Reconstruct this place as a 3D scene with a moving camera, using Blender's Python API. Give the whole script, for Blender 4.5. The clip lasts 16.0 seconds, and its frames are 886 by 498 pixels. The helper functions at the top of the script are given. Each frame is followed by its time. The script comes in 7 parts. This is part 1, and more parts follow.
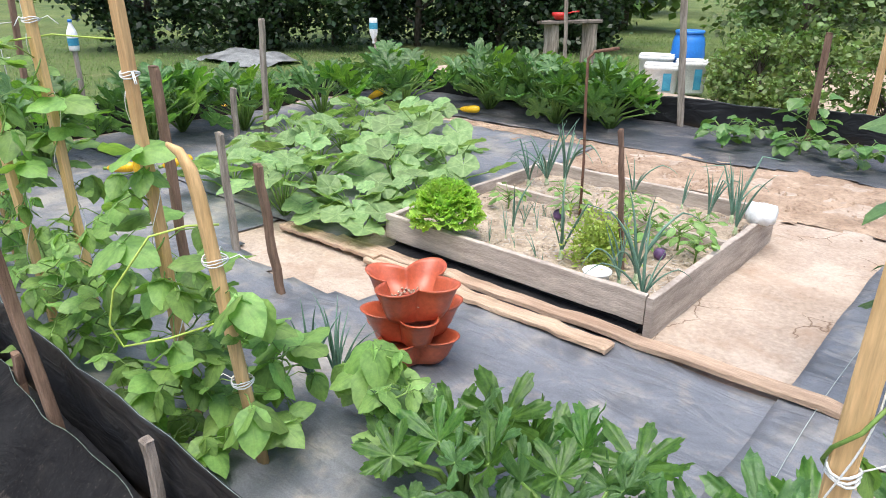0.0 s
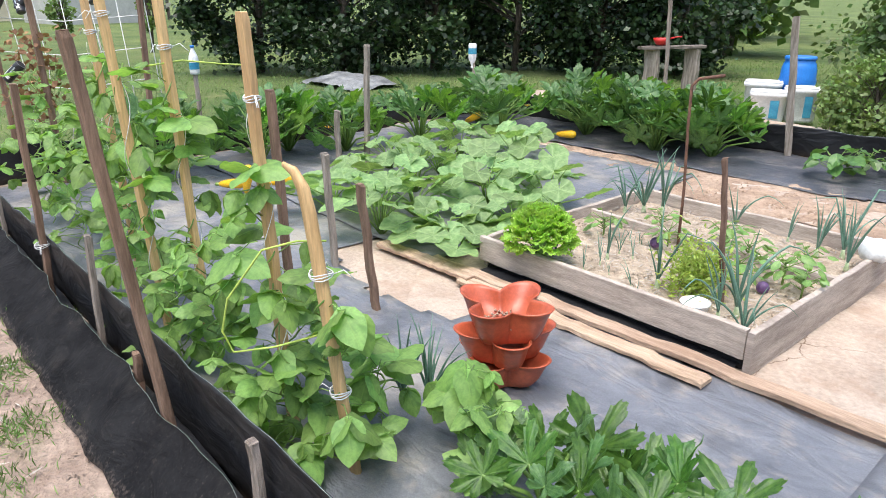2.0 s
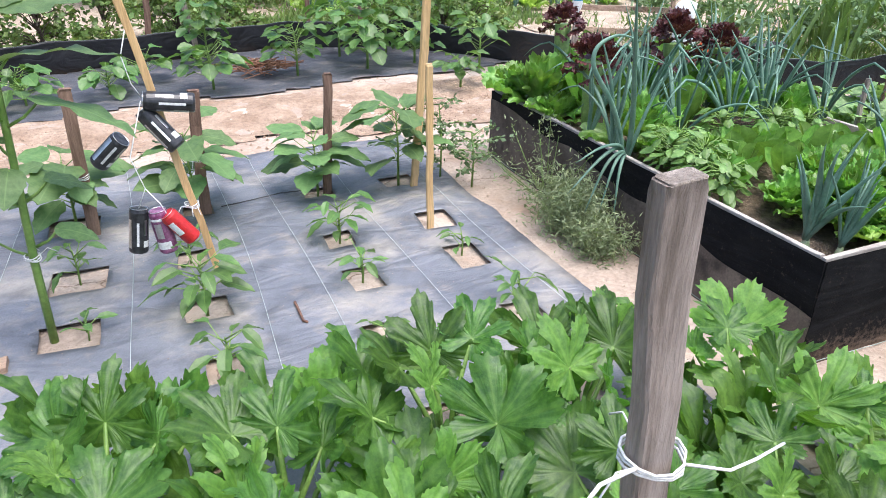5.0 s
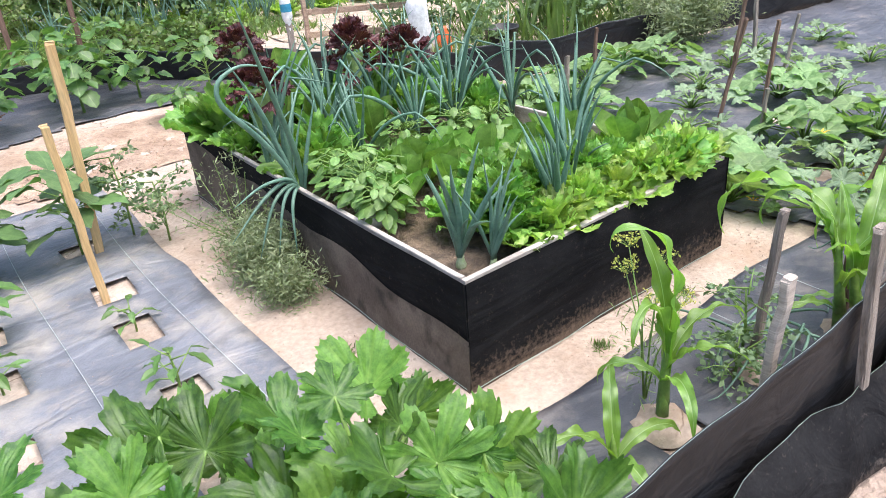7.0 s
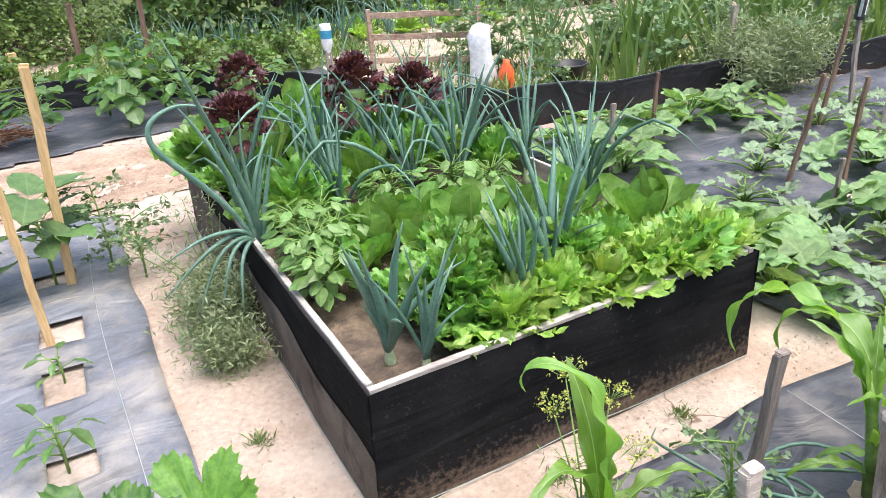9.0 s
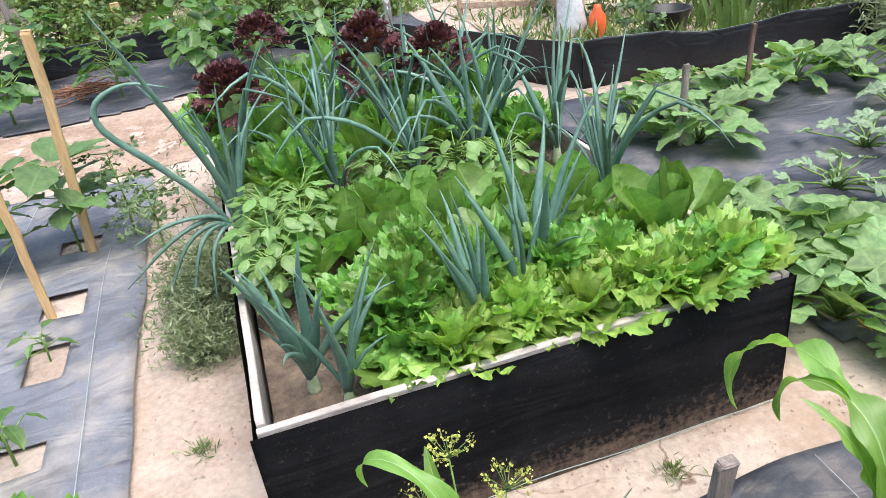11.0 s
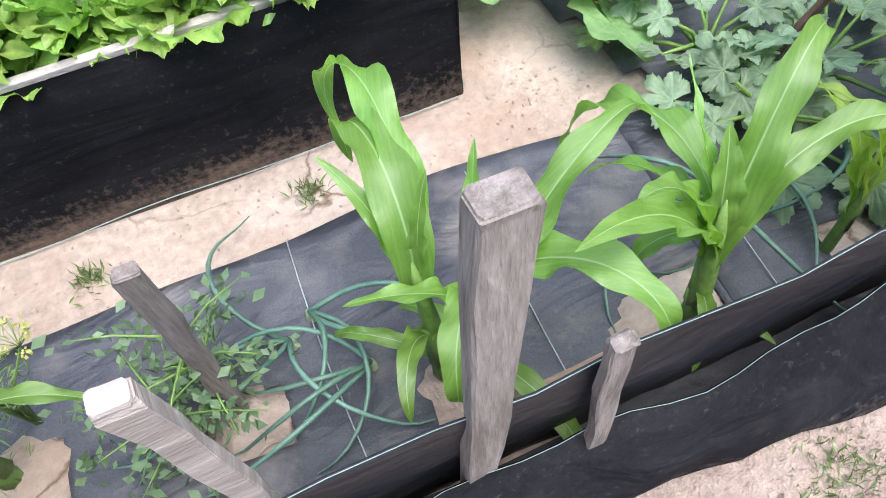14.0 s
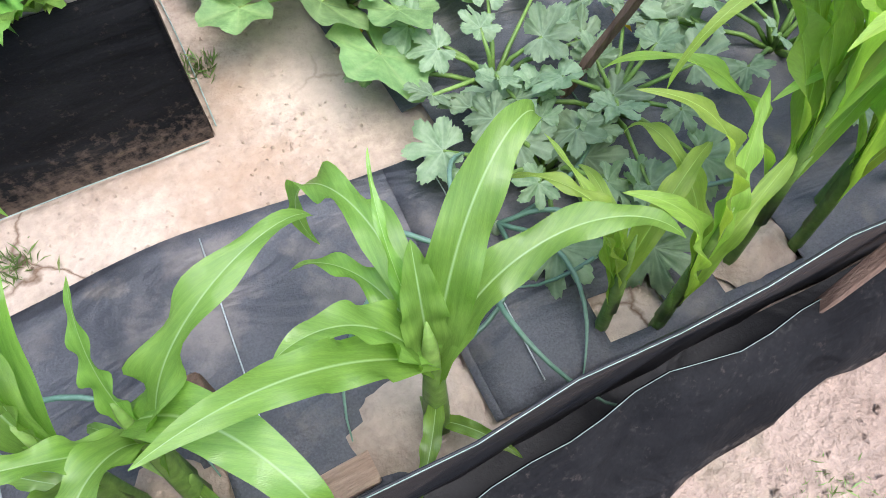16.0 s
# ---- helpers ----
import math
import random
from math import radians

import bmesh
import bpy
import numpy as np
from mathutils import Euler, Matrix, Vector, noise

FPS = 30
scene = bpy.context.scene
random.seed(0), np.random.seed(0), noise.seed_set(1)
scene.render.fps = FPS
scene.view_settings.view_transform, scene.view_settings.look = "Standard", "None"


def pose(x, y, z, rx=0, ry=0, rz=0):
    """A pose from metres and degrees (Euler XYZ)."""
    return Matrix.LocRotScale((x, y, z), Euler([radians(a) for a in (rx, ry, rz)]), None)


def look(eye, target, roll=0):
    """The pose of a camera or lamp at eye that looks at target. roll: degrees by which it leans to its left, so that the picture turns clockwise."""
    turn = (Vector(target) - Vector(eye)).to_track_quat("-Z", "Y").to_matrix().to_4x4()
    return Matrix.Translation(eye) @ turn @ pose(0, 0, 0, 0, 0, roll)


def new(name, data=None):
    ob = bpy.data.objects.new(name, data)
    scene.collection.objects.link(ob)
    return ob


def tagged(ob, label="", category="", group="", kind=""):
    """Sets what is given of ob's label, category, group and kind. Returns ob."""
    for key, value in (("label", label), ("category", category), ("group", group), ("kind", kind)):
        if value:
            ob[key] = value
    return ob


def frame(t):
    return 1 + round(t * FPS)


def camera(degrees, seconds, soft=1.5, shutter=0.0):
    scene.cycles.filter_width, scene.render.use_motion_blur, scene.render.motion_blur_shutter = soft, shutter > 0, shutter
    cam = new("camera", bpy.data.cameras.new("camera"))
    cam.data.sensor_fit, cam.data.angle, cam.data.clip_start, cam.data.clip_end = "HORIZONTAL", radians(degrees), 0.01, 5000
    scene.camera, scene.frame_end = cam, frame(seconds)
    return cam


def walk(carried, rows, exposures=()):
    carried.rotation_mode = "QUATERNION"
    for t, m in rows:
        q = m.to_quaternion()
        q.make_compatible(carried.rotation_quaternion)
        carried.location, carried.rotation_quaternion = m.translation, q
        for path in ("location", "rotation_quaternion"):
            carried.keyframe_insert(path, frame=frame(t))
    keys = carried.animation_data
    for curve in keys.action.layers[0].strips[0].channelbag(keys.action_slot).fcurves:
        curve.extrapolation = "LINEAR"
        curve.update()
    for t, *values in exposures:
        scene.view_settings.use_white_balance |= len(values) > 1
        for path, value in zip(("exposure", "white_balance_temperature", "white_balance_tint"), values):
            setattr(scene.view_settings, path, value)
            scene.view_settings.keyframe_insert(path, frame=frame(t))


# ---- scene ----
cam = camera(64.4, 16.0, soft=0.9)
PATH = [
    (0, (0.000, -0.000, 1.418), (-1.217, 1.397, 0.666), 0.60),
    (0.5, (-0.010, -0.021, 1.425), (-1.356, 1.265, 0.695), -0.68),
    (1, (-0.018, -0.035, 1.428), (-1.414, 1.213, 0.725), -1.26),
    (1.5, (-0.021, -0.052, 1.433), (-1.502, 1.135, 0.800), -1.51),
    (2, (0.007, -0.044, 1.431), (-1.404, 1.192, 0.737), 0.06),
    (2.5, (0.033, -0.007, 1.432), (-1.186, 1.398, 0.697), 1.30),
    (3, (0.077, 0.034, 1.431), (-0.804, 1.658, 0.663), -0.37),
    (3.5, (0.116, 0.052, 1.425), (-0.428, 1.803, 0.627), -1.06),
    (4, (0.173, 0.070, 1.410), (-0.035, 1.878, 0.582), -1.53),
    (4.5, (0.269, 0.090, 1.405), (0.521, 1.871, 0.529), -1.30),
    (5, (0.328, 0.128, 1.389), (1.018, 1.776, 0.490), 0.03),
    (5.2, (0.331, 0.133, 1.392), (1.102, 1.747, 0.497), -0.01),
    (7.3, (1.174, 0.041, 1.441), (2.227, 1.477, 0.529), -5.74),
    (7.5, (1.212, 0.051, 1.455), (2.269, 1.514, 0.593), -6.19),
    (8, (1.368, 0.155, 1.421), (2.383, 1.683, 0.623), -4.73),
    (8.5, (1.508, 0.197, 1.402), (2.527, 1.685, 0.537), -5.20),
    (9, (1.708, 0.146, 1.386), (2.535, 1.754, 0.531), -3.96),
    (9.2, (1.778, 0.117, 1.384), (2.560, 1.754, 0.542), -4.29),
    (11.3, (2.318, 0.284, 1.374), (2.736, 1.938, 0.329), -6.72),
    (11.5, (2.337, 0.252, 1.401), (2.773, 1.824, 0.244), -4.72),
    (12, (2.476, 0.250, 1.356), (3.086, 1.594, 0.007), -4.38),
    (12.5, (2.633, 0.341, 1.290), (3.206, 1.569, -0.181), -2.94),
    (13, (2.758, 0.429, 1.244), (3.280, 1.473, -0.380), -6.71),
    (13.5, (2.883, 0.441, 1.230), (3.245, 1.457, -0.454), -9.54),
    (14, (3.036, 0.387, 1.221), (3.364, 1.345, -0.504), -5.43),
    (14.5, (3.156, 0.397, 1.202), (3.577, 1.247, -0.558), -0.58),
    (15, (3.255, 0.471, 1.169), (3.621, 1.296, -0.616), -0.41),
    (15.5, (3.333, 0.506, 1.162), (3.754, 1.269, -0.639), 4.19),
    (16, (3.474, 0.498, 1.146), (3.923, 1.283, -0.639), 2.64),
]
walk(cam, [(t, look(eye, target, roll)) for t, eye, target, roll in PATH], [(0, 0.86, 6350, 8), (2.5, 0.90, 6250, 9), (4, 0.92, 6100, 10), (5, 1.04, 6100, 12), (8.5, 1.17, 6350, 12), (12.2, 0.94, 6050, 11), (13.5, 1.10, 5850, 12), (16, 1.12, 5950, 12)])
# ---- end of path ----

# ---- light ----
world = bpy.data.worlds.new("sky")
scene.world = world
world.use_nodes = True
wn = world.node_tree
sky = wn.nodes.new("ShaderNodeTexSky")
sky.sky_type = "NISHITA"
sky.sun_disc = False
sky.sun_elevation = radians(74)
sky.sun_rotation = radians(150)
sky.air_density, sky.dust_density, sky.ozone_density = 1.0, 4.0, 1.0
wn.links.new(sky.outputs[0], wn.nodes["Background"].inputs[0])
wn.nodes["Background"].inputs[1].default_value = 0.15

sun_data = bpy.data.lights.new("sun", "SUN")
sun_data.energy, sun_data.angle, sun_data.color = 2.0, radians(50), (1.0, 0.97, 0.93)
sun = new("sun", sun_data)
sun.matrix_world = look((1.3, -2.6, 10), (0, 0, 0))

# ---- materials ----
def shade(name, low, high, scale=6.0, rough=0.7, bump=0.25, fine=70.0, spec=0.5, vary=0.0, island=False, stretch=(1, 1, 1), dist=0.01, grain=(0.72, 1.18)):
    """Two-scale noise colour with fine relief."""
    m = bpy.data.materials.new(name)
    m.use_nodes = True
    t = m.node_tree
    nd, ln = t.nodes, t.links
    p = nd["Principled BSDF"]
    p.inputs["Roughness"].default_value = rough
    p.inputs["Specular IOR Level"].default_value = spec
    co = nd.new("ShaderNodeTexCoord")
    mp = nd.new("ShaderNodeMapping")
    mp.inputs["Scale"].default_value = stretch
    ln.new(co.outputs["Object"], mp.inputs["Vector"])
    n1, n2 = nd.new("ShaderNodeTexNoise"), nd.new("ShaderNodeTexNoise")
    for n, s, d in ((n1, scale, 6), (n2, fine, 4)):
        n.inputs["Scale"].default_value = s
        n.inputs["Detail"].default_value = d
        n.inputs["Roughness"].default_value = 0.62
        ln.new(mp.outputs[0], n.inputs["Vector"])
    ramp = nd.new("ShaderNodeValToRGB")
    ramp.color_ramp.elements[0].position, ramp.color_ramp.elements[1].position = 0.36, 0.64
    ramp.color_ramp.elements[0].color, ramp.color_ramp.elements[1].color = (*low, 1), (*high, 1)
    ln.new(n1.outputs["Fac"], ramp.inputs[0])
    mul = nd.new("ShaderNodeMix")
    mul.data_type, mul.blend_type = "RGBA", "MULTIPLY"
    mul.inputs[0].default_value = 0.8
    r2 = nd.new("ShaderNodeMapRange")
    r2.inputs[1].default_value, r2.inputs[2].default_value = 0.3, 0.7
    r2.inputs[3].default_value, r2.inputs[4].default_value = grain
    ln.new(n2.outputs["Fac"], r2.inputs[0])
    ln.new(ramp.outputs[0], mul.inputs[6])
    ln.new(r2.outputs[0], mul.inputs[7])
    out = mul.outputs[2]
    if vary:
        hs = nd.new("ShaderNodeHueSaturation")
        rnd = nd.new("ShaderNodeNewGeometry" if island else "ShaderNodeObjectInfo")
        src = rnd.outputs["Random Per Island" if island else "Random"]
        for k, lo, hi in (("Value", 1 - vary, 1 + vary), ("Hue", 0.5 - vary * 0.05, 0.5 + vary * 0.04)):
            rg = nd.new("ShaderNodeMapRange")
            rg.inputs[3].default_value, rg.inputs[4].default_value = lo, hi
            ln.new(src, rg.inputs[0])
            ln.new(rg.outputs[0], hs.inputs[k])
        ln.new(out, hs.inputs["Color"])
        out = hs.outputs[0]
    ln.new(out, p.inputs["Base Color"])
    bp = nd.new("ShaderNodeBump")
    bp.inputs["Strength"].default_value, bp.inputs["Distance"].default_value = bump, dist
    ln.new(n2.outputs["Fac"], bp.inputs["Height"])
    ln.new(bp.outputs[0], p.inputs["Normal"])
    m["base"] = out.node.name
    return m


def base_link(m):
    p = m.node_tree.nodes["Principled BSDF"]
    return p, p.inputs["Base Color"].links[0].from_socket


def overlay(m, colour, scale, lo, hi, amount=1.0, stretch=(1, 1, 1)):
    """Stains of another colour where a noise is high."""
    nd, ln = m.node_tree.nodes, m.node_tree.links
    p, src = base_link(m)
    co, mp, n = nd.new("ShaderNodeTexCoord"), nd.new("ShaderNodeMapping"), nd.new("ShaderNodeTexNoise")
    mp.inputs["Scale"].default_value = stretch
    n.inputs["Scale"].default_value, n.inputs["Detail"].default_value, n.inputs["Roughness"].default_value = scale, 8, 0.65
    ln.new(co.outputs["Object"], mp.inputs[0])
    ln.new(mp.outputs[0], n.inputs["Vector"])
    rg = nd.new("ShaderNodeMapRange")
    rg.inputs[1].default_value, rg.inputs[2].default_value, rg.inputs[4].default_value = lo, hi, amount
    ln.new(n.outputs["Fac"], rg.inputs[0])
    mx = nd.new("ShaderNodeMix")
    mx.data_type = "RGBA"
    mx.inputs[7].default_value = (*colour, 1)
    ln.new(rg.outputs[0], mx.inputs[0])
    ln.new(src, mx.inputs[6])
    ln.new(mx.outputs[2], p.inputs["Base Color"])
    return m


def cracks(m, scale, colour, width=0.02):
    """Dry cracks along cell borders, broken up by a noise."""
    nd, ln = m.node_tree.nodes, m.node_tree.links
    p, src = base_link(m)
    co, v, n = nd.new("ShaderNodeTexCoord"), nd.new("ShaderNodeTexVoronoi"), nd.new("ShaderNodeTexNoise")
    wob = nd.new("ShaderNodeMix")
    wob.data_type, wob.blend_type = "RGBA", "ADD"
    wob.inputs[0].default_value = 0.12
    n0 = nd.new("ShaderNodeTexNoise")
    n0.inputs["Scale"].default_value, n0.inputs["Detail"].default_value = 7, 5
    ln.new(co.outputs["Object"], n0.inputs["Vector"])
    ln.new(co.outputs["Object"], wob.inputs[6])
    ln.new(n0.outputs["Color"], wob.inputs[7])
    v.feature = "DISTANCE_TO_EDGE"
    v.inputs["Scale"].default_value = scale
    ln.new(wob.outputs[2], v.inputs["Vector"])
    n.inputs["Scale"].default_value = 1.3
    ln.new(co.outputs["Object"], n.inputs["Vector"])
    lt = nd.new("ShaderNodeMapRange")
    lt.inputs[1].default_value, lt.inputs[2].default_value, lt.inputs[3].default_value, lt.inputs[4].default_value = 0.0, width, 1.0, 0.0
    ln.new(v.outputs["Distance"], lt.inputs[0])
    mk = nd.new("ShaderNodeMapRange")
    mk.inputs[1].default_value, mk.inputs[2].default_value = 0.51, 0.58
    ln.new(n.outputs["Fac"], mk.inputs[0])
    mm = nd.new("ShaderNodeMath")
    mm.operation = "MULTIPLY"
    ln.new(lt.outputs[0], mm.inputs[0])
    ln.new(mk.outputs[0], mm.inputs[1])
    mx = nd.new("ShaderNodeMix")
    mx.data_type = "RGBA"
    mx.inputs[7].default_value = (*colour, 1)
    ln.new(mm.outputs[0], mx.inputs[0])
    ln.new(src, mx.inputs[6])
    ln.new(mx.outputs[2], p.inputs["Base Color"])
    return m


def leafy(name, low, high, vein, rough=0.45, trans=0.3, vary=0.22, scale=25.0, mottle=None, island=False, veinamt=0.7, glow=1.5, stretch=(1, 1, 1)):
    """A leaf: mottled green, paler veins, light shining through the blade."""
    low, high = [tuple(c * 0.84 + 0.16 * (0.3 * q[0] + 0.6 * q[1] + 0.1 * q[2]) for c in q) for q in (low, high)]
    m = shade(name, low, high, scale=scale, rough=rough, bump=0.35, fine=110, vary=vary, island=island, dist=0.004, grain=(0.86, 1.12), stretch=stretch)
    if mottle:
        overlay(m, mottle, 34, 0.55, 0.63, 0.4)
    nd, ln = m.node_tree.nodes, m.node_tree.links
    p, src = base_link(m)
    if vein:
        at = nd.new("ShaderNodeAttribute")
        at.attribute_name = "vein"
        am = nd.new("ShaderNodeMath")
        am.operation = "MULTIPLY"
        am.inputs[1].default_value = veinamt
        ln.new(at.outputs["Fac"], am.inputs[0])
        mx = nd.new("ShaderNodeMix")
        mx.data_type = "RGBA"
        mx.inputs[7].default_value = (*vein, 1)
        ln.new(am.outputs[0], mx.inputs[0])
        ln.new(src, mx.inputs[6])
        src = mx.outputs[2]
        ln.new(src, p.inputs["Base Color"])
    tr = nd.new("ShaderNodeBsdfTranslucent")
    br = nd.new("ShaderNodeMix")
    br.data_type, br.blend_type = "RGBA", "MULTIPLY"
    br.inputs[0].default_value = 1.0
    br.inputs[7].default_value = (1.15 * glow, 1.2 * glow, 0.55 * glow, 1)
    ln.new(src, br.inputs[6])
    ln.new(br.outputs[2], tr.inputs["Color"])
    ms = nd.new("ShaderNodeMixShader")
    ms.inputs[0].default_value = trans
    ln.new(p.outputs[0], ms.inputs[1])
    ln.new(tr.outputs[0], ms.inputs[2])
    ln.new(ms.outputs[0], nd["Material Output"].inputs["Surface"])
    return m


def splashes(m, colour, height):
    """Soil splashed up from the ground onto fabric: specks and streaks that thin out by height."""
    nd, ln = m.node_tree.nodes, m.node_tree.links
    p, src = base_link(m)
    co, sep = nd.new("ShaderNodeTexCoord"), nd.new("ShaderNodeSeparateXYZ")
    ln.new(co.outputs["Object"], sep.inputs[0])
    fall = nd.new("ShaderNodeMapRange")
    fall.inputs[2].default_value, fall.inputs[3].default_value, fall.inputs[4].default_value = height, 1.0, 0.0
    ln.new(sep.outputs["Z"], fall.inputs[0])
    total = None
    for scale, stretch, lo, hi in ((60, (1, 1, 1), 0.60, 0.30), (4, (1, 1, 4), 0.66, 0.28)):
        mp, n, add, rg = nd.new("ShaderNodeMapping"), nd.new("ShaderNodeTexNoise"), nd.new("ShaderNodeMath"), nd.new("ShaderNodeMapRange")
        mp.inputs["Scale"].default_value = stretch
        n.inputs["Scale"].default_value, n.inputs["Detail"].default_value, n.inputs["Roughness"].default_value = scale, 6, 0.7
        ln.new(co.outputs["Object"], mp.inputs[0])
        ln.new(mp.outputs[0], n.inputs["Vector"])
        add.operation = "MULTIPLY_ADD"
        add.inputs[1].default_value = hi
        ln.new(fall.outputs[0], add.inputs[0])
        ln.new(n.outputs["Fac"], add.inputs[2])
        rg.inputs[1].default_value, rg.inputs[2].default_value, rg.inputs[4].default_value = lo, lo + 0.22, 0.5
        ln.new(add.outputs[0], rg.inputs[0])
        if total is None:
            total = rg.outputs[0]
        else:
            sm = nd.new("ShaderNodeMath")
            sm.operation = "ADD"
            ln.new(total, sm.inputs[0])
            ln.new(rg.outputs[0], sm.inputs[1])
            total = sm.outputs[0]
    mx = nd.new("ShaderNodeMix")
    mx.data_type = "RGBA"
    mx.inputs[7].default_value = (*colour, 1)
    ln.new(total, mx.inputs[0])
    ln.new(src, mx.inputs[6])
    ln.new(mx.outputs[2], p.inputs["Base Color"])


M_BANK = shade("eroded_soil", (0.30, 0.205, 0.14), (0.47, 0.345, 0.25), scale=4, rough=0.95, bump=0.9, fine=34, dist=0.03)
overlay(M_BANK, (0.19, 0.125, 0.085), 12, 0.56, 0.68, 0.6)
M_SAND = shade("sand", (0.38, 0.295, 0.23), (0.485, 0.395, 0.322), scale=2.2, rough=0.95, bump=0.5, fine=45, dist=0.02)
overlay(M_SAND, (0.34, 0.23, 0.155), 3.3, 0.50, 0.66, 0.6)
overlay(M_SAND, (0.545, 0.455, 0.378), 1.1, 0.50, 0.66, 0.8)
overlay(M_SAND, (0.24, 0.17, 0.11), 55, 0.60, 0.75, 0.3)
cracks(M_SAND, 2.6, (0.15, 0.095, 0.06), 0.013)
M_SOIL = shade("garden_soil", (0.36, 0.28, 0.205), (0.57, 0.465, 0.355), scale=9, rough=0.95, bump=0.8, fine=55, dist=0.03)
M_DARKSOIL = shade("moist_soil", (0.10, 0.075, 0.055), (0.26, 0.19, 0.13), scale=14, rough=0.95, bump=0.8, fine=60, dist=0.03)
M_PATH = shade("trodden_sand", (0.27, 0.195, 0.15), (0.41, 0.315, 0.25), scale=3.5, rough=0.95, bump=0.9, fine=38, dist=0.03)
overlay(M_PATH, (0.22, 0.165, 0.125), 9, 0.53, 0.68, 0.45)
overlay(M_PATH, (0.14, 0.155, 0.07), 2.6, 0.58, 0.72, 0.5)
M_LAWN = shade("lawn", (0.075, 0.125, 0.028), (0.16, 0.20, 0.055), scale=0.55, rough=0.9, bump=0.9, fine=30, dist=0.05)
overlay(M_LAWN, (0.26, 0.23, 0.11), 1.7, 0.55, 0.7, 0.55)
M_FABRIC = shade("ground_fabric", (0.135, 0.143, 0.166), (0.195, 0.203, 0.228), scale=2.4, rough=0.45, bump=0.35, fine=170, spec=0.6, dist=0.004)
overlay(M_FABRIC, (0.40, 0.36, 0.31), 2.3, 0.50, 0.64, 0.7)
overlay(M_FABRIC, (0.32, 0.28, 0.24), 11, 0.54, 0.68, 0.5)
overlay(M_FABRIC, (0.055, 0.057, 0.066), 3.7, 0.51, 0.64, 0.55)
def wrinkles(m, scale, stretch, strength, dist):
    """Broad soft creases added under the fine relief."""
    nd, ln = m.node_tree.nodes, m.node_tree.links
    fine_bump = next(n for n in nd if n.type == "BUMP")
    co, mp, n, b = nd.new("ShaderNodeTexCoord"), nd.new("ShaderNodeMapping"), nd.new("ShaderNodeTexNoise"), nd.new("ShaderNodeBump")
    mp.inputs["Scale"].default_value = stretch
    n.inputs["Scale"].default_value, n.inputs["Detail"].default_value, n.inputs["Distortion"].default_value = scale, 3, 1.2
    b.inputs["Strength"].default_value, b.inputs["Distance"].default_value = strength, dist
    ln.new(co.outputs["Object"], mp.inputs[0])
    ln.new(mp.outputs[0], n.inputs["Vector"])
    ln.new(n.outputs["Fac"], b.inputs["Height"])
    ln.new(b.outputs[0], fine_bump.inputs["Normal"])


M_FABRIC_DARK = shade("dark_ground_fabric", (0.048, 0.051, 0.061), (0.092, 0.096, 0.11), scale=2.4, rough=0.5, bump=0.5, fine=240, spec=0.5, dist=0.004, grain=(0.6, 1.3))
overlay(M_FABRIC_DARK, (0.24, 0.21, 0.19), 4.3, 0.52, 0.66, 0.55)
overlay(M_FABRIC_DARK, (0.04, 0.042, 0.05), 3.1, 0.52, 0.66, 0.6)
overlay(M_FABRIC_DARK, (0.22, 0.19, 0.16), 14, 0.58, 0.70, 0.4)
wrinkles(M_FABRIC_DARK, 3.0, (1, 2.2, 1), 0.7, 0.05)
wrinkles(M_FABRIC, 3.0, (1, 2.2, 1), 0.6, 0.05)
M_FENCE = shade("fence_fabric", (0.010, 0.0105, 0.0125), (0.021, 0.0215, 0.0245), scale=5, rough=0.5, bump=0.3, fine=190, spec=0.4, dist=0.003)
overlay(M_FENCE, (0.06, 0.057, 0.055), 3.5, 0.56, 0.8, 0.4, stretch=(0.5, 1, 3))
M_SKIRT = shade("dusty_fabric", (0.008, 0.008, 0.009), (0.018, 0.018, 0.019), scale=6, rough=0.85, bump=0.35, fine=150, spec=0.10, dist=0.003)
overlay(M_SKIRT, (0.07, 0.063, 0.056), 4.5, 0.56, 0.80, 0.35)
overlay(M_SKIRT, (0.15, 0.14, 0.125), 70, 0.58, 0.70, 0.10)
splashes(M_SKIRT, (0.17, 0.14, 0.12), 0.05)
M_BEDFAB = shade("bed_fabric", (0.009, 0.0092, 0.0102), (0.019, 0.0187, 0.0195), scale=3, rough=0.8, bump=0.3, fine=160, spec=0.04, stretch=(1, 1, 2.5), dist=0.003)
overlay(M_BEDFAB, (0.030, 0.028, 0.027), 5, 0.60, 0.82, 0.3, stretch=(0.6, 0.6, 3))
overlay(M_BEDFAB, (0.10, 0.09, 0.08), 80, 0.60, 0.70, 0.14)
splashes(M_BEDFAB, (0.17, 0.125, 0.095), 0.13)
M_DUSTFAB = shade("dusty_bed_fabric", (0.085, 0.068, 0.057), (0.17, 0.138, 0.115), scale=5, rough=0.85, bump=0.35, fine=130, spec=0.25, dist=0.004)
overlay(M_DUSTFAB, (0.025, 0.022, 0.021), 8, 0.52, 0.68, 0.7)
wrinkles(M_FENCE, 4, (1, 1, 2), 0.6, 0.04)
wrinkles(M_SKIRT, 6, (1, 1, 2), 0.7, 0.04)
wrinkles(M_BEDFAB, 3, (0.6, 0.6, 3), 0.5, 0.03)
M_PINE = shade("pine", (0.54, 0.34, 0.15), (0.68, 0.46, 0.23), scale=7, rough=0.6, bump=0.3, fine=40, stretch=(4, 4, 0.35), vary=0.1, dist=0.005)
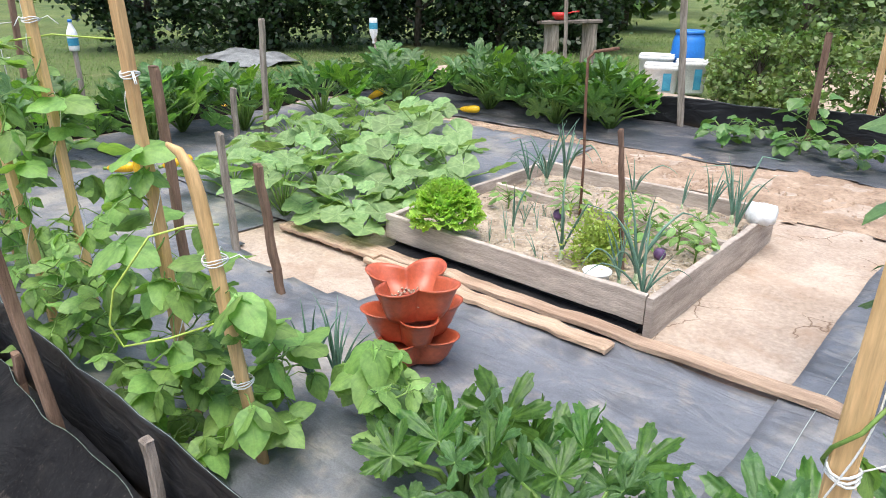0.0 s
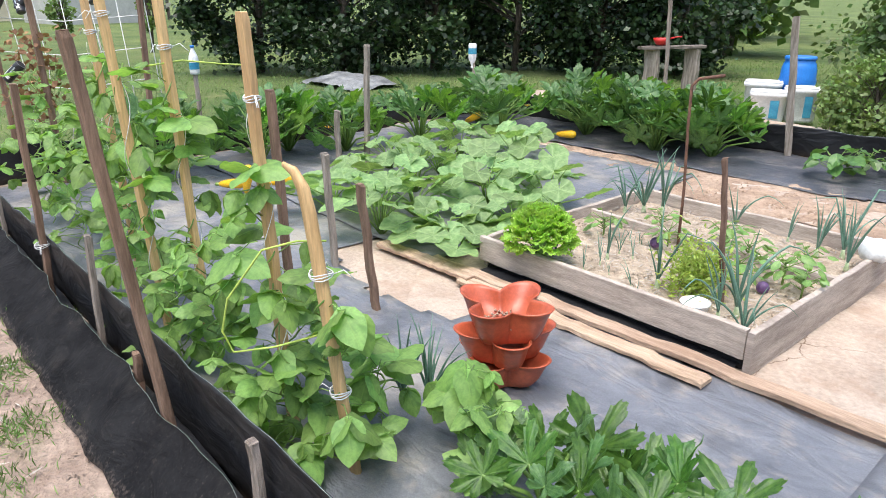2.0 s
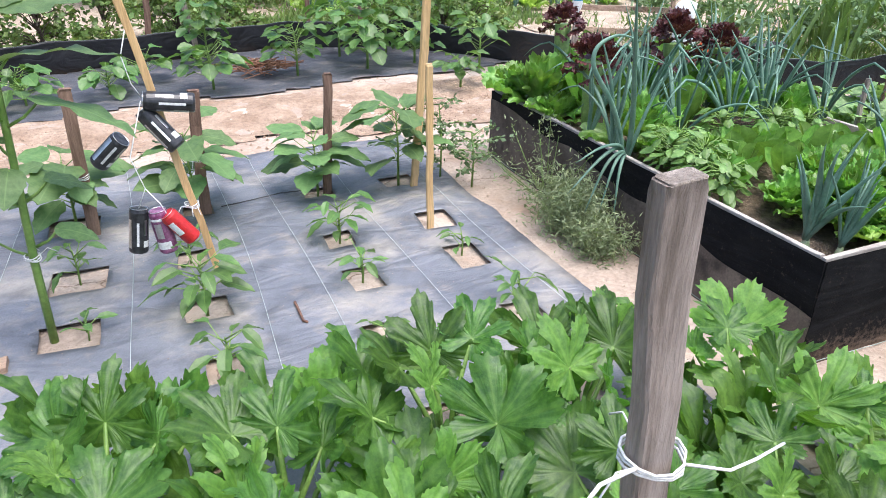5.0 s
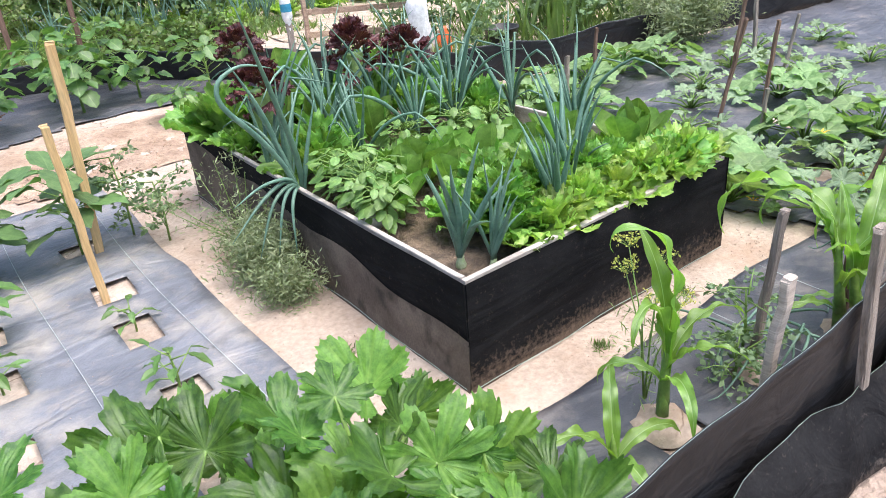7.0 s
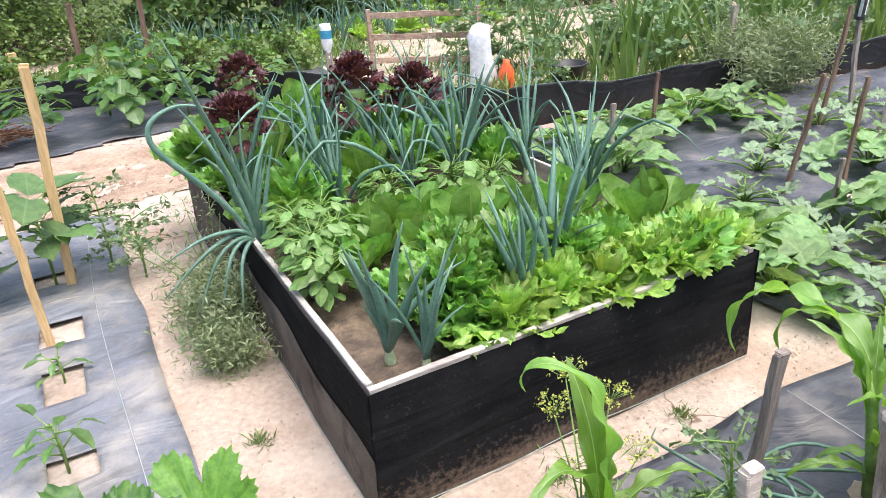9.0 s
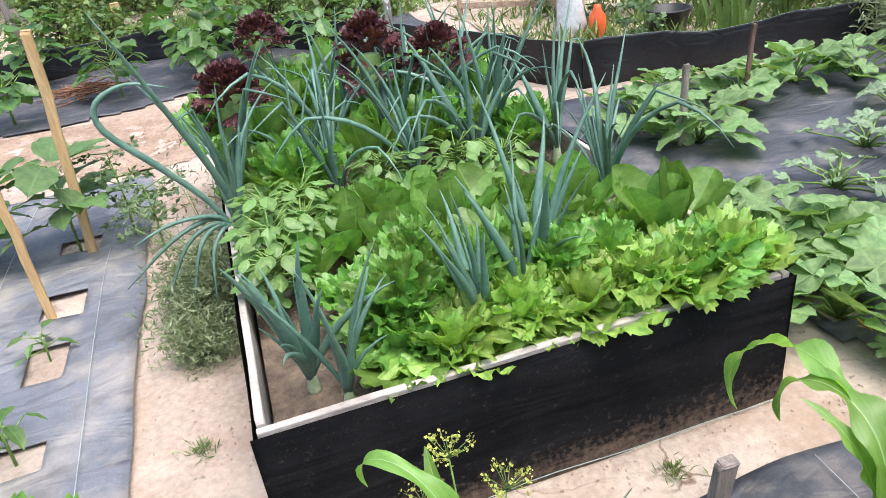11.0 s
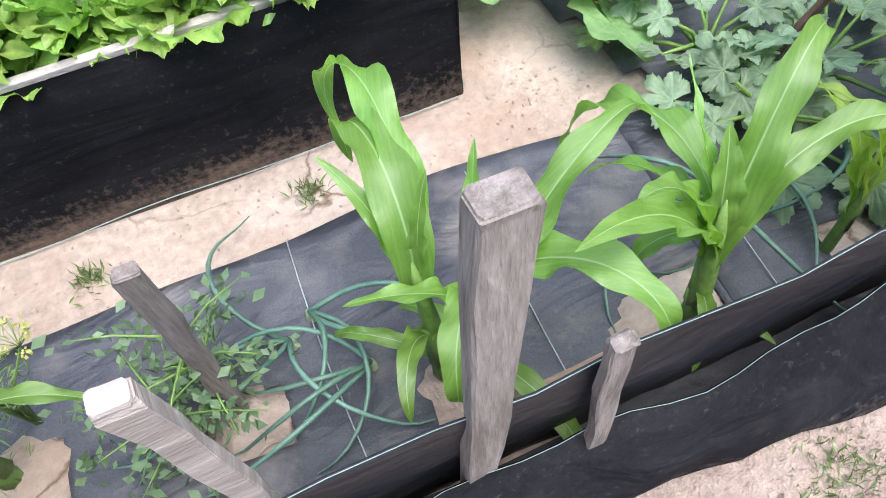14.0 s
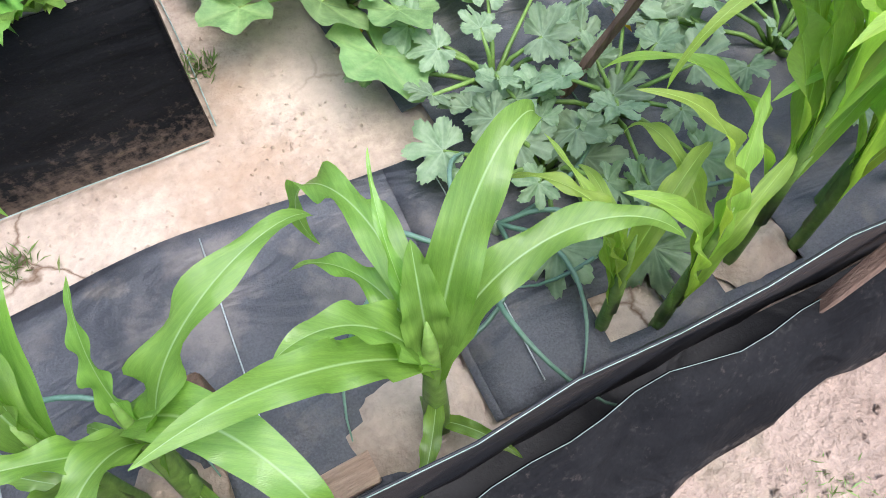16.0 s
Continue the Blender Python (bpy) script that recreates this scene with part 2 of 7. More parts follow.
M_GREYWOOD = shade("weathered_wood", (0.19, 0.155, 0.125), (0.42, 0.36, 0.31), scale=9, rough=0.88, bump=0.7, fine=60, stretch=(4, 4, 0.4), vary=0.12, dist=0.01)
M_BROWNWOOD = shade("brown_wood", (0.13, 0.075, 0.05), (0.27, 0.17, 0.12), scale=9, rough=0.85, bump=0.6, fine=60, stretch=(4, 4, 0.4), vary=0.15, dist=0.01)
M_BOARD = shade("board_wood", (0.33, 0.275, 0.235), (0.55, 0.475, 0.41), scale=5, rough=0.88, bump=0.6, fine=45, stretch=(0.7, 0.7, 5), vary=0.08, dist=0.01)
M_PALEWOOD = shade("pale_board", (0.34, 0.30, 0.26), (0.54, 0.49, 0.43), scale=8, rough=0.8, bump=0.4, fine=50, stretch=(1, 1, 3), dist=0.006)
M_PLANK = shade("rough_plank", (0.38, 0.255, 0.175), (0.60, 0.44, 0.32), scale=6, rough=0.85, bump=0.8, fine=50, stretch=(0.5, 5, 5), vary=0.1, dist=0.012)
M_BARK = shade("bark", (0.06, 0.045, 0.035), (0.16, 0.125, 0.10), scale=14, rough=0.95, bump=0.9, fine=60, stretch=(2, 2, 0.5), dist=0.03)
M_TERRA = shade("terracotta_plastic", (0.40, 0.085, 0.04), (0.48, 0.115, 0.055), scale=4, rough=0.34, bump=0.06, fine=60)
overlay(M_TERRA, (0.42, 0.26, 0.18), 9, 0.6, 0.78, 0.35)
M_STRING = shade("white_string", (0.72, 0.72, 0.70), (0.85, 0.85, 0.82), rough=0.8, fine=200)
M_THREAD = shade("pale_thread", (0.22, 0.30, 0.26), (0.36, 0.44, 0.40), rough=0.8, fine=200)
M_WHITE = shade("white_plastic", (0.74, 0.74, 0.72), (0.82, 0.82, 0.80), scale=3, rough=0.4, bump=0.05)
overlay(M_WHITE, (0.5, 0.45, 0.38), 6, 0.6, 0.75, 0.5)
M_BLUE = shade("blue_plastic", (0.02, 0.16, 0.52), (0.03, 0.21, 0.62), scale=3, rough=0.38, bump=0.05)
M_LABEL = shade("blue_label", (0.03, 0.22, 0.36), (0.08, 0.36, 0.5), scale=9, rough=0.5, bump=0.05)
M_RED = shade("red_paint", (0.55, 0.02, 0.02), (0.66, 0.04, 0.03), scale=5, rough=0.35, bump=0.05)
M_ORANGE = shade("orange_plastic", (0.75, 0.12, 0.03), (0.85, 0.17, 0.05), rough=0.4, bump=0.05)
M_CANBLACK = shade("black_can", (0.012, 0.012, 0.014), (0.05, 0.05, 0.055), scale=40, rough=0.3, bump=0.05)
M_CANPINK = shade("plum_can", (0.16, 0.02, 0.09), (0.34, 0.16, 0.27), scale=30, rough=0.3, bump=0.05)
M_CANRED = shade("red_can", (0.45, 0.015, 0.02), (0.55, 0.03, 0.03), scale=8, rough=0.3, bump=0.03)
M_METAL = shade("aluminium", (0.55, 0.55, 0.56), (0.68, 0.68, 0.69), scale=20, rough=0.28, bump=0.05)
M_METAL.node_tree.nodes["Principled BSDF"].inputs["Metallic"].default_value = 1.0
M_RUST = shade("rusty_iron", (0.10, 0.05, 0.035), (0.22, 0.11, 0.07), scale=30, rough=0.8, bump=0.4)
M_PLASTER = shade("plaster", (0.62, 0.56, 0.43), (0.70, 0.64, 0.50), scale=2, rough=0.9)
M_BLOCK = shade("grey_block", (0.42, 0.42, 0.42), (0.52, 0.52, 0.51), scale=2, rough=0.9)
M_ROOF = shade("roof_tile", (0.40, 0.11, 0.06), (0.52, 0.16, 0.09), scale=3, rough=0.7)
M_DARKPANE = shade("window_pane", (0.03, 0.035, 0.04), (0.06, 0.065, 0.07), rough=0.1)
M_DARKBOARD = shade("dark_boards", (0.10, 0.085, 0.07), (0.2, 0.17, 0.145), scale=4, rough=0.9, stretch=(4, 4, 0.4))
M_BLACKPOT = shade("black_plastic", (0.02, 0.02, 0.021), (0.04, 0.04, 0.04), rough=0.45)
M_SHEET = shade("grey_sheet", (0.10, 0.105, 0.11), (0.30, 0.31, 0.31), scale=5, rough=0.5)
M_BRICKISH = shade("dead_twigs", (0.20, 0.09, 0.05), (0.34, 0.18, 0.11), scale=30, rough=0.9)

L_ZUC = leafy("zucchini_leaf", (0.029, 0.104, 0.008), (0.086, 0.212, 0.015), (0.18, 0.31, 0.07), rough=0.36, trans=0.36, glow=1.9, mottle=(0.10, 0.20, 0.05), veinamt=0.5, vary=0.25)
# New leaves, plus highlights and lit undersides painted in as brighter yellow-green.
L_ZUCY = leafy("young_zucchini_leaf", (0.07, 0.19, 0.010), (0.15, 0.32, 0.020), (0.30, 0.46, 0.10), rough=0.5, trans=0.42, veinamt=0.35)
L_ZUCD = leafy("dark_zucchini_leaf", (0.038, 0.12, 0.022), (0.095, 0.215, 0.04), (0.16, 0.27, 0.10), trans=0.26, mottle=(0.17, 0.26, 0.16), veinamt=0.35, vary=0.25)
L_PUMP = leafy("squash_leaf", (0.135, 0.265, 0.07), (0.25, 0.40, 0.125), (0.33, 0.46, 0.21), trans=0.28, rough=0.55, vary=0.25)
L_BEAN = leafy("bean_leaf", (0.125, 0.265, 0.04), (0.24, 0.42, 0.075), (0.24, 0.40, 0.10), trans=0.36, rough=0.48, vary=0.25)
L_CORN = leafy("corn_leaf", (0.155, 0.325, 0.018), (0.205, 0.400, 0.026), (0.40, 0.56, 0.25), trans=0.38, rough=0.25, scale=9, stretch=(16, 0.8, 1), veinamt=0.9, vary=0.16)
L_CORN.node_tree.nodes["Principled BSDF"].inputs["Specular IOR Level"].default_value = 1.0
L_CORNY = leafy("yellow_corn_leaf", (0.25, 0.41, 0.025), (0.34, 0.51, 0.04), (0.46, 0.60, 0.2), trans=0.5, rough=0.32, scale=9, stretch=(16, 0.8, 1), veinamt=0.8, vary=0.25)
L_SUNF = leafy("sunflower_leaf", (0.07, 0.155, 0.035), (0.12, 0.225, 0.06), (0.20, 0.32, 0.11), trans=0.24, rough=0.5)
L_PEPP = leafy("pepper_leaf", (0.055, 0.15, 0.022), (0.11, 0.24, 0.038), (0.19, 0.33, 0.08), trans=0.26, rough=0.38)
L_BASIL = leafy("basil_leaf", (0.12, 0.26, 0.04), (0.21, 0.37, 0.07), (0.25, 0.40, 0.10), trans=0.25, rough=0.4)
L_EGG = leafy("eggplant_leaf", (0.07, 0.165, 0.035), (0.13, 0.25, 0.06), (0.17, 0.27, 0.10), trans=0.22, rough=0.55)
L_LETT = leafy("lettuce_leaf", (0.085, 0.235, 0.016), (0.19, 0.39, 0.035), (0.32, 0.48, 0.13), trans=0.26, rough=0.36, vary=0.3, veinamt=0.5)
L_LETTP = leafy("pale_lettuce_leaf", (0.155, 0.33, 0.02), (0.33, 0.50, 0.055), (0.42, 0.52, 0.18), trans=0.28, rough=0.36, vary=0.3, veinamt=0.5)
L_BALL = leafy("curly_lettuce_leaf", (0.22, 0.42, 0.025), (0.38, 0.58, 0.06), None, trans=0.42, rough=0.4, vary=0.2)
L_CARROT = leafy("carrot_top", (0.24, 0.36, 0.03), (0.42, 0.50, 0.07), None, trans=0.35, rough=0.6, island=True)
L_REDL = leafy("red_lettuce_leaf", (0.05, 0.012, 0.018), (0.14, 0.032, 0.036), (0.18, 0.12, 0.05), trans=0.25, rough=0.4, veinamt=0.4, glow=1.0)
L_ONION = leafy("onion_leaf", (0.085, 0.20, 0.135), (0.16, 0.30, 0.21), None, trans=0.08, rough=0.42, scale=12)
L_MELON = leafy("melon_leaf", (0.14, 0.245, 0.105), (0.25, 0.355, 0.19), (0.32, 0.42, 0.28), trans=0.22, rough=0.6)
L_CUKE = leafy("cucumber_leaf", (0.115, 0.24, 0.06), (0.22, 0.37, 0.11), (0.28, 0.40, 0.17), trans=0.26, rough=0.55)
L_TOM = leafy("tomato_leaf", (0.11, 0.20, 0.08), (0.18, 0.29, 0.12), None, trans=0.22, rough=0.55)
L_DILL = leafy("feathery_leaf", (0.16, 0.22, 0.09), (0.27, 0.32, 0.16), None, trans=0.2, rough=0.7, island=True)
L_TREE = leafy("tree_leaf", (0.009, 0.029, 0.007), (0.033, 0.074, 0.016), None, trans=0.12, rough=0.42, vary=0.45, island=True, scale=3)
L_SHRUB = leafy("shrub_leaf", (0.055, 0.12, 0.022), (0.14, 0.23, 0.05), None, trans=0.2, rough=0.5, vary=0.45, island=True, scale=3)
L_BUSH = leafy("bush_leaf", (0.08, 0.16, 0.025), (0.19, 0.28, 0.055), None, trans=0.25, rough=0.5, vary=0.4, island=True, scale=3)
L_GRASS = leafy("grass_blade", (0.075, 0.155, 0.025), (0.17, 0.27, 0.06), None, trans=0.25, rough=0.6, vary=0.4, island=True, scale=3)
L_DILLF = leafy("dill_flower", (0.34, 0.38, 0.03), (0.50, 0.50, 0.06), None, trans=0.2, rough=0.7, island=True)
L_DRY = leafy("dry_leaf", (0.20, 0.09, 0.035), (0.33, 0.17, 0.07), None, trans=0.15, rough=0.8, island=True)
L_STEM = shade("green_stem", (0.13, 0.24, 0.045), (0.22, 0.34, 0.08), scale=20, rough=0.5, bump=0.2)
M_YELLOWF = shade("yellow_squash", (0.78, 0.42, 0.012), (0.85, 0.53, 0.02), scale=8, rough=0.32, bump=0.05)
M_PETAL = shade("yellow_petal", (0.80, 0.42, 0.02), (0.9, 0.55, 0.03), scale=20, rough=0.6)
M_PURPLE = shade("purple_bulb", (0.07, 0.035, 0.10), (0.14, 0.07, 0.18), scale=20, rough=0.5)
M_PAPER = shade("white_film", (0.72, 0.73, 0.73), (0.86, 0.87, 0.87), scale=12, rough=0.45, bump=0.3, fine=30)
M_YELLOWVINE = shade("yellow_vine", (0.36, 0.48, 0.08), (0.46, 0.58, 0.12), scale=20, rough=0.5, bump=0.1)
M_GUIDE = shade("guide_thread", (0.36, 0.41, 0.41), (0.52, 0.56, 0.55), rough=0.8, fine=200)
M_NECK = shade("onion_neck", (0.30, 0.42, 0.20), (0.55, 0.60, 0.42), scale=20, rough=0.5)

# ---- builders ----
R = random.Random(7)


def mesh_of(name, verts, faces, material, smooth=True, veins=None):
    me = bpy.data.meshes.new(name)
    me.from_pydata([tuple(v) for v in verts], [], faces)
    me.materials.append(material)
    if smooth:
        me.polygons.foreach_set("use_smooth", [True] * len(me.polygons))
    if veins is not None:
        at = me.attributes.new("vein", "FLOAT", "POINT")
        at.data.foreach_set("value", veins)
    me.update()
    return me


def put(name, me, parent=None, m=None, label=""):
    ob = new(name, me)
    ob.parent = parent
    if m is not None:
        ob.matrix_basis = m
    return tagged(ob, label)


def thing(name, x, y, z=0.0, label="", category="", group="", turn=0.0):
    return tagged(put(name, None, None, pose(x, y, z, 0, 0, turn)), label, category, group)


def part(name, verts, faces, material, parent, label="", smooth=True):
    return put(name, mesh_of(name, verts, faces, material, smooth), parent, None, label)


def sweep(points, radii, sides=6, flat=1.0):
    """A closed tube along points. flat squeezes it."""
    pts = [Vector(p) for p in points]
    verts, faces = [], []
    side = None
    for i, p in enumerate(pts):
        d = (pts[min(i + 1, len(pts) - 1)] - pts[max(i - 1, 0)]).normalized()
        if side is None:
            side = d.cross(Vector((0.13, 0.21, 1)) if abs(d.z) < 0.95 else Vector((0, 1, 0.02))).normalized()
        side = (side - d * side.dot(d)).normalized()
        up = d.cross(side)
        r = radii[i] if isinstance(radii, (list, tuple)) else radii
        for k in range(sides):
            a = 2 * math.pi * k / sides
            verts.append(p + (side * math.cos(a) + up * math.sin(a) * flat) * r)
    n = len(pts)
    for i in range(n - 1):
        for k in range(sides):
            faces.append((i * sides + k, i * sides + (k + 1) % sides, (i + 1) * sides + (k + 1) % sides, (i + 1) * sides + k))
    faces.append(tuple(range(sides))[::-1])
    faces.append(tuple((n - 1) * sides + k for k in range(sides)))
    return verts, faces


def join(*bits):
    verts, faces = [], []
    for v, f in bits:
        n = len(verts)
        verts += list(v)
        faces += [tuple(i + n for i in q) for q in f]
    return verts, faces


def bar(p0, p1, w, h, rough=0.002, seg=6, top=0.8, seed=0):
    """A sawn bar of w by h with chamfered corners, slightly uneven, from p0 to p1."""
    rr = random.Random(seed)
    p0, p1 = Vector(p0), Vector(p1)
    d = (p1 - p0).normalized()
    s = d.cross(Vector((0, 0, 1)) if abs(d.z) < 0.8 else Vector((0, 1, 0))).normalized()
    u = s.cross(d)
    c = min(0.12 * min(w, h), 0.005)
    prof = [(-w / 2 + c, -h / 2), (w / 2 - c, -h / 2), (w / 2, -h / 2 + c), (w / 2, h / 2 - c), (w / 2 - c, h / 2), (-w / 2 + c, h / 2), (-w / 2, h / 2 - c), (-w / 2, -h / 2 + c)]
    verts, faces = [], []
    ends = [0.0, 0.012] + [k / seg for k in range(1, seg)] + [0.988, 1.0]
    for t in ends:
        shrink = top if t in (0.0, 1.0) else 1.0
        off = (s * rr.gauss(0, 1) + u * rr.gauss(0, 1)) * rough
        for a, b in prof:
            verts.append(p0.lerp(p1, t) + off + s * (a * shrink + rr.gauss(0, rough * 0.4)) + u * (b * shrink + rr.gauss(0, rough * 0.4)))
    m = len(ends)
    for i in range(m - 1):
        for k in range(8):
            faces.append((i * 8 + k, i * 8 + (k + 1) % 8, (i + 1) * 8 + (k + 1) % 8, (i + 1) * 8 + k))
    faces.append(tuple(range(8))[::-1])
    faces.append(tuple((m - 1) * 8 + k for k in range(8)))
    return verts, faces


def lathe(profile, sides=20, cap=True):
    verts, faces = [], []
    for r, z in profile:
        for k in range(sides):
            a = 2 * math.pi * k / sides
            verts.append((r * math.cos(a), r * math.sin(a), z))
    for i in range(len(profile) - 1):
        for k in range(sides):
            faces.append((i * sides + k, i * sides + (k + 1) % sides, (i + 1) * sides + (k + 1) % sides, (i + 1) * sides + k))
    if cap:
        faces.append(tuple(range(sides))[::-1])
        faces.append(tuple((len(profile) - 1) * sides + k for k in range(sides)))
    return verts, faces


def sheet(xs, ys, height, skip=None, wobble=0.0, thick=0.0):
    """A grid sheet over the lines xs and ys; height(x, y); cells for which skip is true are left open."""
    verts, faces, idx = [], [], {}
    for j, y in enumerate(ys):
        for i, x in enumerate(xs):
            dx = noise.noise(Vector((x * 2.1, y * 2.1, 3))) * wobble
            dy = noise.noise(Vector((x * 2.1, y * 2.1, 9))) * wobble
            idx[i, j] = len(verts)
            verts.append((x + dx, y + dy, height(x, y)))
    for j in range(len(ys) - 1):
        for i in range(len(xs) - 1):
            if skip and skip((xs[i] + xs[i + 1]) / 2, (ys[j] + ys[j + 1]) / 2):
                continue
            faces.append((idx[i, j], idx[i + 1, j], idx[i + 1, j + 1], idx[i, j + 1]))
    return verts, faces


def lines(a, b, step):
    n = max(1, round((b - a) / step))
    return [a + (b - a) * k / n for k in range(n + 1)]


def stake(name, base, top, w, material, label, category="stake", h=None, seed=0, group=""):
    b = Vector(base)
    ob = thing(name, *b, label, category, group)
    e = Vector(top) - b
    part("shaft", *bar((0, 0, -0.03), e, w, h or w * 0.7, 0.0022, 8, 0.9, seed), material, ob, smooth=False)
    part("cut_top", *bar(e * 0.9985, e + e.normalized() * 0.0025, w * 0.86, (h or w * 0.7) * 0.86, 0.0008, 2, 0.9, seed), material, ob, "sawn end grain", smooth=False)
    return ob


def tie(parent, at, r, tails=2, seed=0, name="string_tie"):
    """A few turns of string with loose ends."""
    rr = random.Random(seed)
    at = Vector(at)
    bits = []
    for k in range(3):
        pts = [at + Vector((r * math.cos(a), r * math.sin(a), 0.006 * (k - 1) + 0.004 * math.sin(2 * a + k))) for a in [2 * math.pi * i / 12 for i in range(13)]]
        bits.append(sweep(pts, 0.0022, 4))
    for k in range(tails):
        a = rr.uniform(0, 6.28)
        d = Vector((math.cos(a), math.sin(a), 0))
        bits.append(sweep([at + d * r, at + d * (r + 0.03) + Vector((0, 0, 0.012)), at + d * (r + 0.06) + Vector((0, 0, -0.015))], 0.0017, 4))
    return part(name, *join(*bits), M_STRING, parent, "white cotton string")


# ---- leaves ----
def blade(name, material, length, width, nu=8, heart=0.0, cup=0.25, droop=0.25, ruffle=0.0, freq=5, serr=0.0, peak=0.38, seed=0, tipw=0.0, fold=0.0):
    """An oval leaf along +Y with a midrib."""
    rr = random.Random(seed)
    cols = [-1, -0.8, -0.5, -0.07, 0, 0.07, 0.5, 0.8, 1] if ruffle or serr else [-1, -0.55, -0.06, 0, 0.06, 0.55, 1]
    ph = rr.uniform(0, 6)
    verts, veins, faces = [], [], []
    for i in range(nu + 1):
        s = i / nu
        q = s ** (math.log(0.5) / math.log(peak))
        w = width / 2 * (math.sin(math.pi * min(max(q, 0.0), 1.0)) ** 0.75 * (1 - tipw) + tipw * min(1, s * 3))
        if i == 0:
            w = width * 0.03
        for v in cols:
            av = abs(v)
            sr = 1 + serr * (1 if i % 2 else -1) * (av ** 3)
            x = v * w * sr
            y = length * s - heart * length * av * (1 - s) ** 2.2
            z = cup * av ** 1.5 * w - droop * length * s * s
            z += ruffle * length * math.sin(freq * 2 * math.pi * s + ph + (1.7 if v > 0 else 0)) * av ** 3.5
            z += 0.03 * length * math.sin(5 * s * 3.1 + ph) * av - fold * av * w
            if ruffle:
                x += ruffle * 0.6 * length * math.cos(freq * 2 * math.pi * s * 1.3 + ph) * av ** 3 * (1 if v > 0 else -1)
            verts.append((x, y, z))
            veins.append(1.0 if v == 0 else (0.25 if (av < 0.6 and i % 3 == 0) else 0.0))
    n = len(cols)
    for i in range(nu):
        for k in range(n - 1):
            faces.append((i * n + k, i * n + k + 1, (i + 1) * n + k + 1, (i + 1) * n + k))
    return mesh_of(name, verts, faces, material, True, veins)


def palm(name, material, size, lobes=5, depth=0.35, serr=0.05, segs=70, cup=0.15, wave=0.03, gap=0.35, seed=0, teeth=19, back=0.65, sharp=False):
    """A hand-shaped leaf whose stalk joins at the origin; it spreads towards +Y."""
    rr = random.Random(seed)
    rings = [0.12, 0.42, 0.74, 1.0]
    verts, veins, faces = [(0, 0, 0)], [1.0], []
    span = 2 * math.pi - gap
    ph = rr.uniform(0, 6)
    for f in rings:
        for k in range(segs + 1):
            u = k / segs
            th = -math.pi / 2 + gap / 2 + span * u
            c = 0.5 + 0.5 * math.cos(2 * math.pi * lobes * (u - 0.5 / lobes))
            if sharp:
                lob = 1 - depth * (1 - c) ** 1.7 * min(1.0, f * 1.3) ** 2.5
                lob *= 1 + 0.075 * math.cos(2 * math.pi * 3 * lobes * (u - 0.5 / lobes)) * f ** 2
            else:
                lob = 1 - depth * (1 - c) ** 1.4 * min(1.0, f * 1.25) ** 2
            fw = 1.0 - (1 - back) * (0.5 - 0.5 * math.sin(th))
            r = size * fw * lob * f * (1 + serr * ((math.cos(2 * math.pi * u * teeth)) if sharp else (abs(((u * teeth) % 1.0) - 0.5) * 4 - 1)) * f ** 4)
            z = cup * size * f * f - 0.10 * size * f * (c - 0.5) + wave * size * math.sin(3 * th + ph) * f * f + 0.5 * wave * size * math.sin(11 * th + ph) * f ** 3
            z -= 0.12 * size * f * f * max(0.0, math.sin(th))
            verts.append((r * math.cos(th), r * math.sin(th), z))
            veins.append(max(0.0, c ** 22 * (1 - 0.45 * f)))
    n = segs + 1
    for k in range(segs):
        faces.append((0, 1 + k, 2 + k))
        for i in range(len(rings) - 1):
            a = 1 + i * n + k
            faces.append((a, a + n, a + n + 1, a + 1))
    return mesh_of(name, verts, faces, material, True, veins)


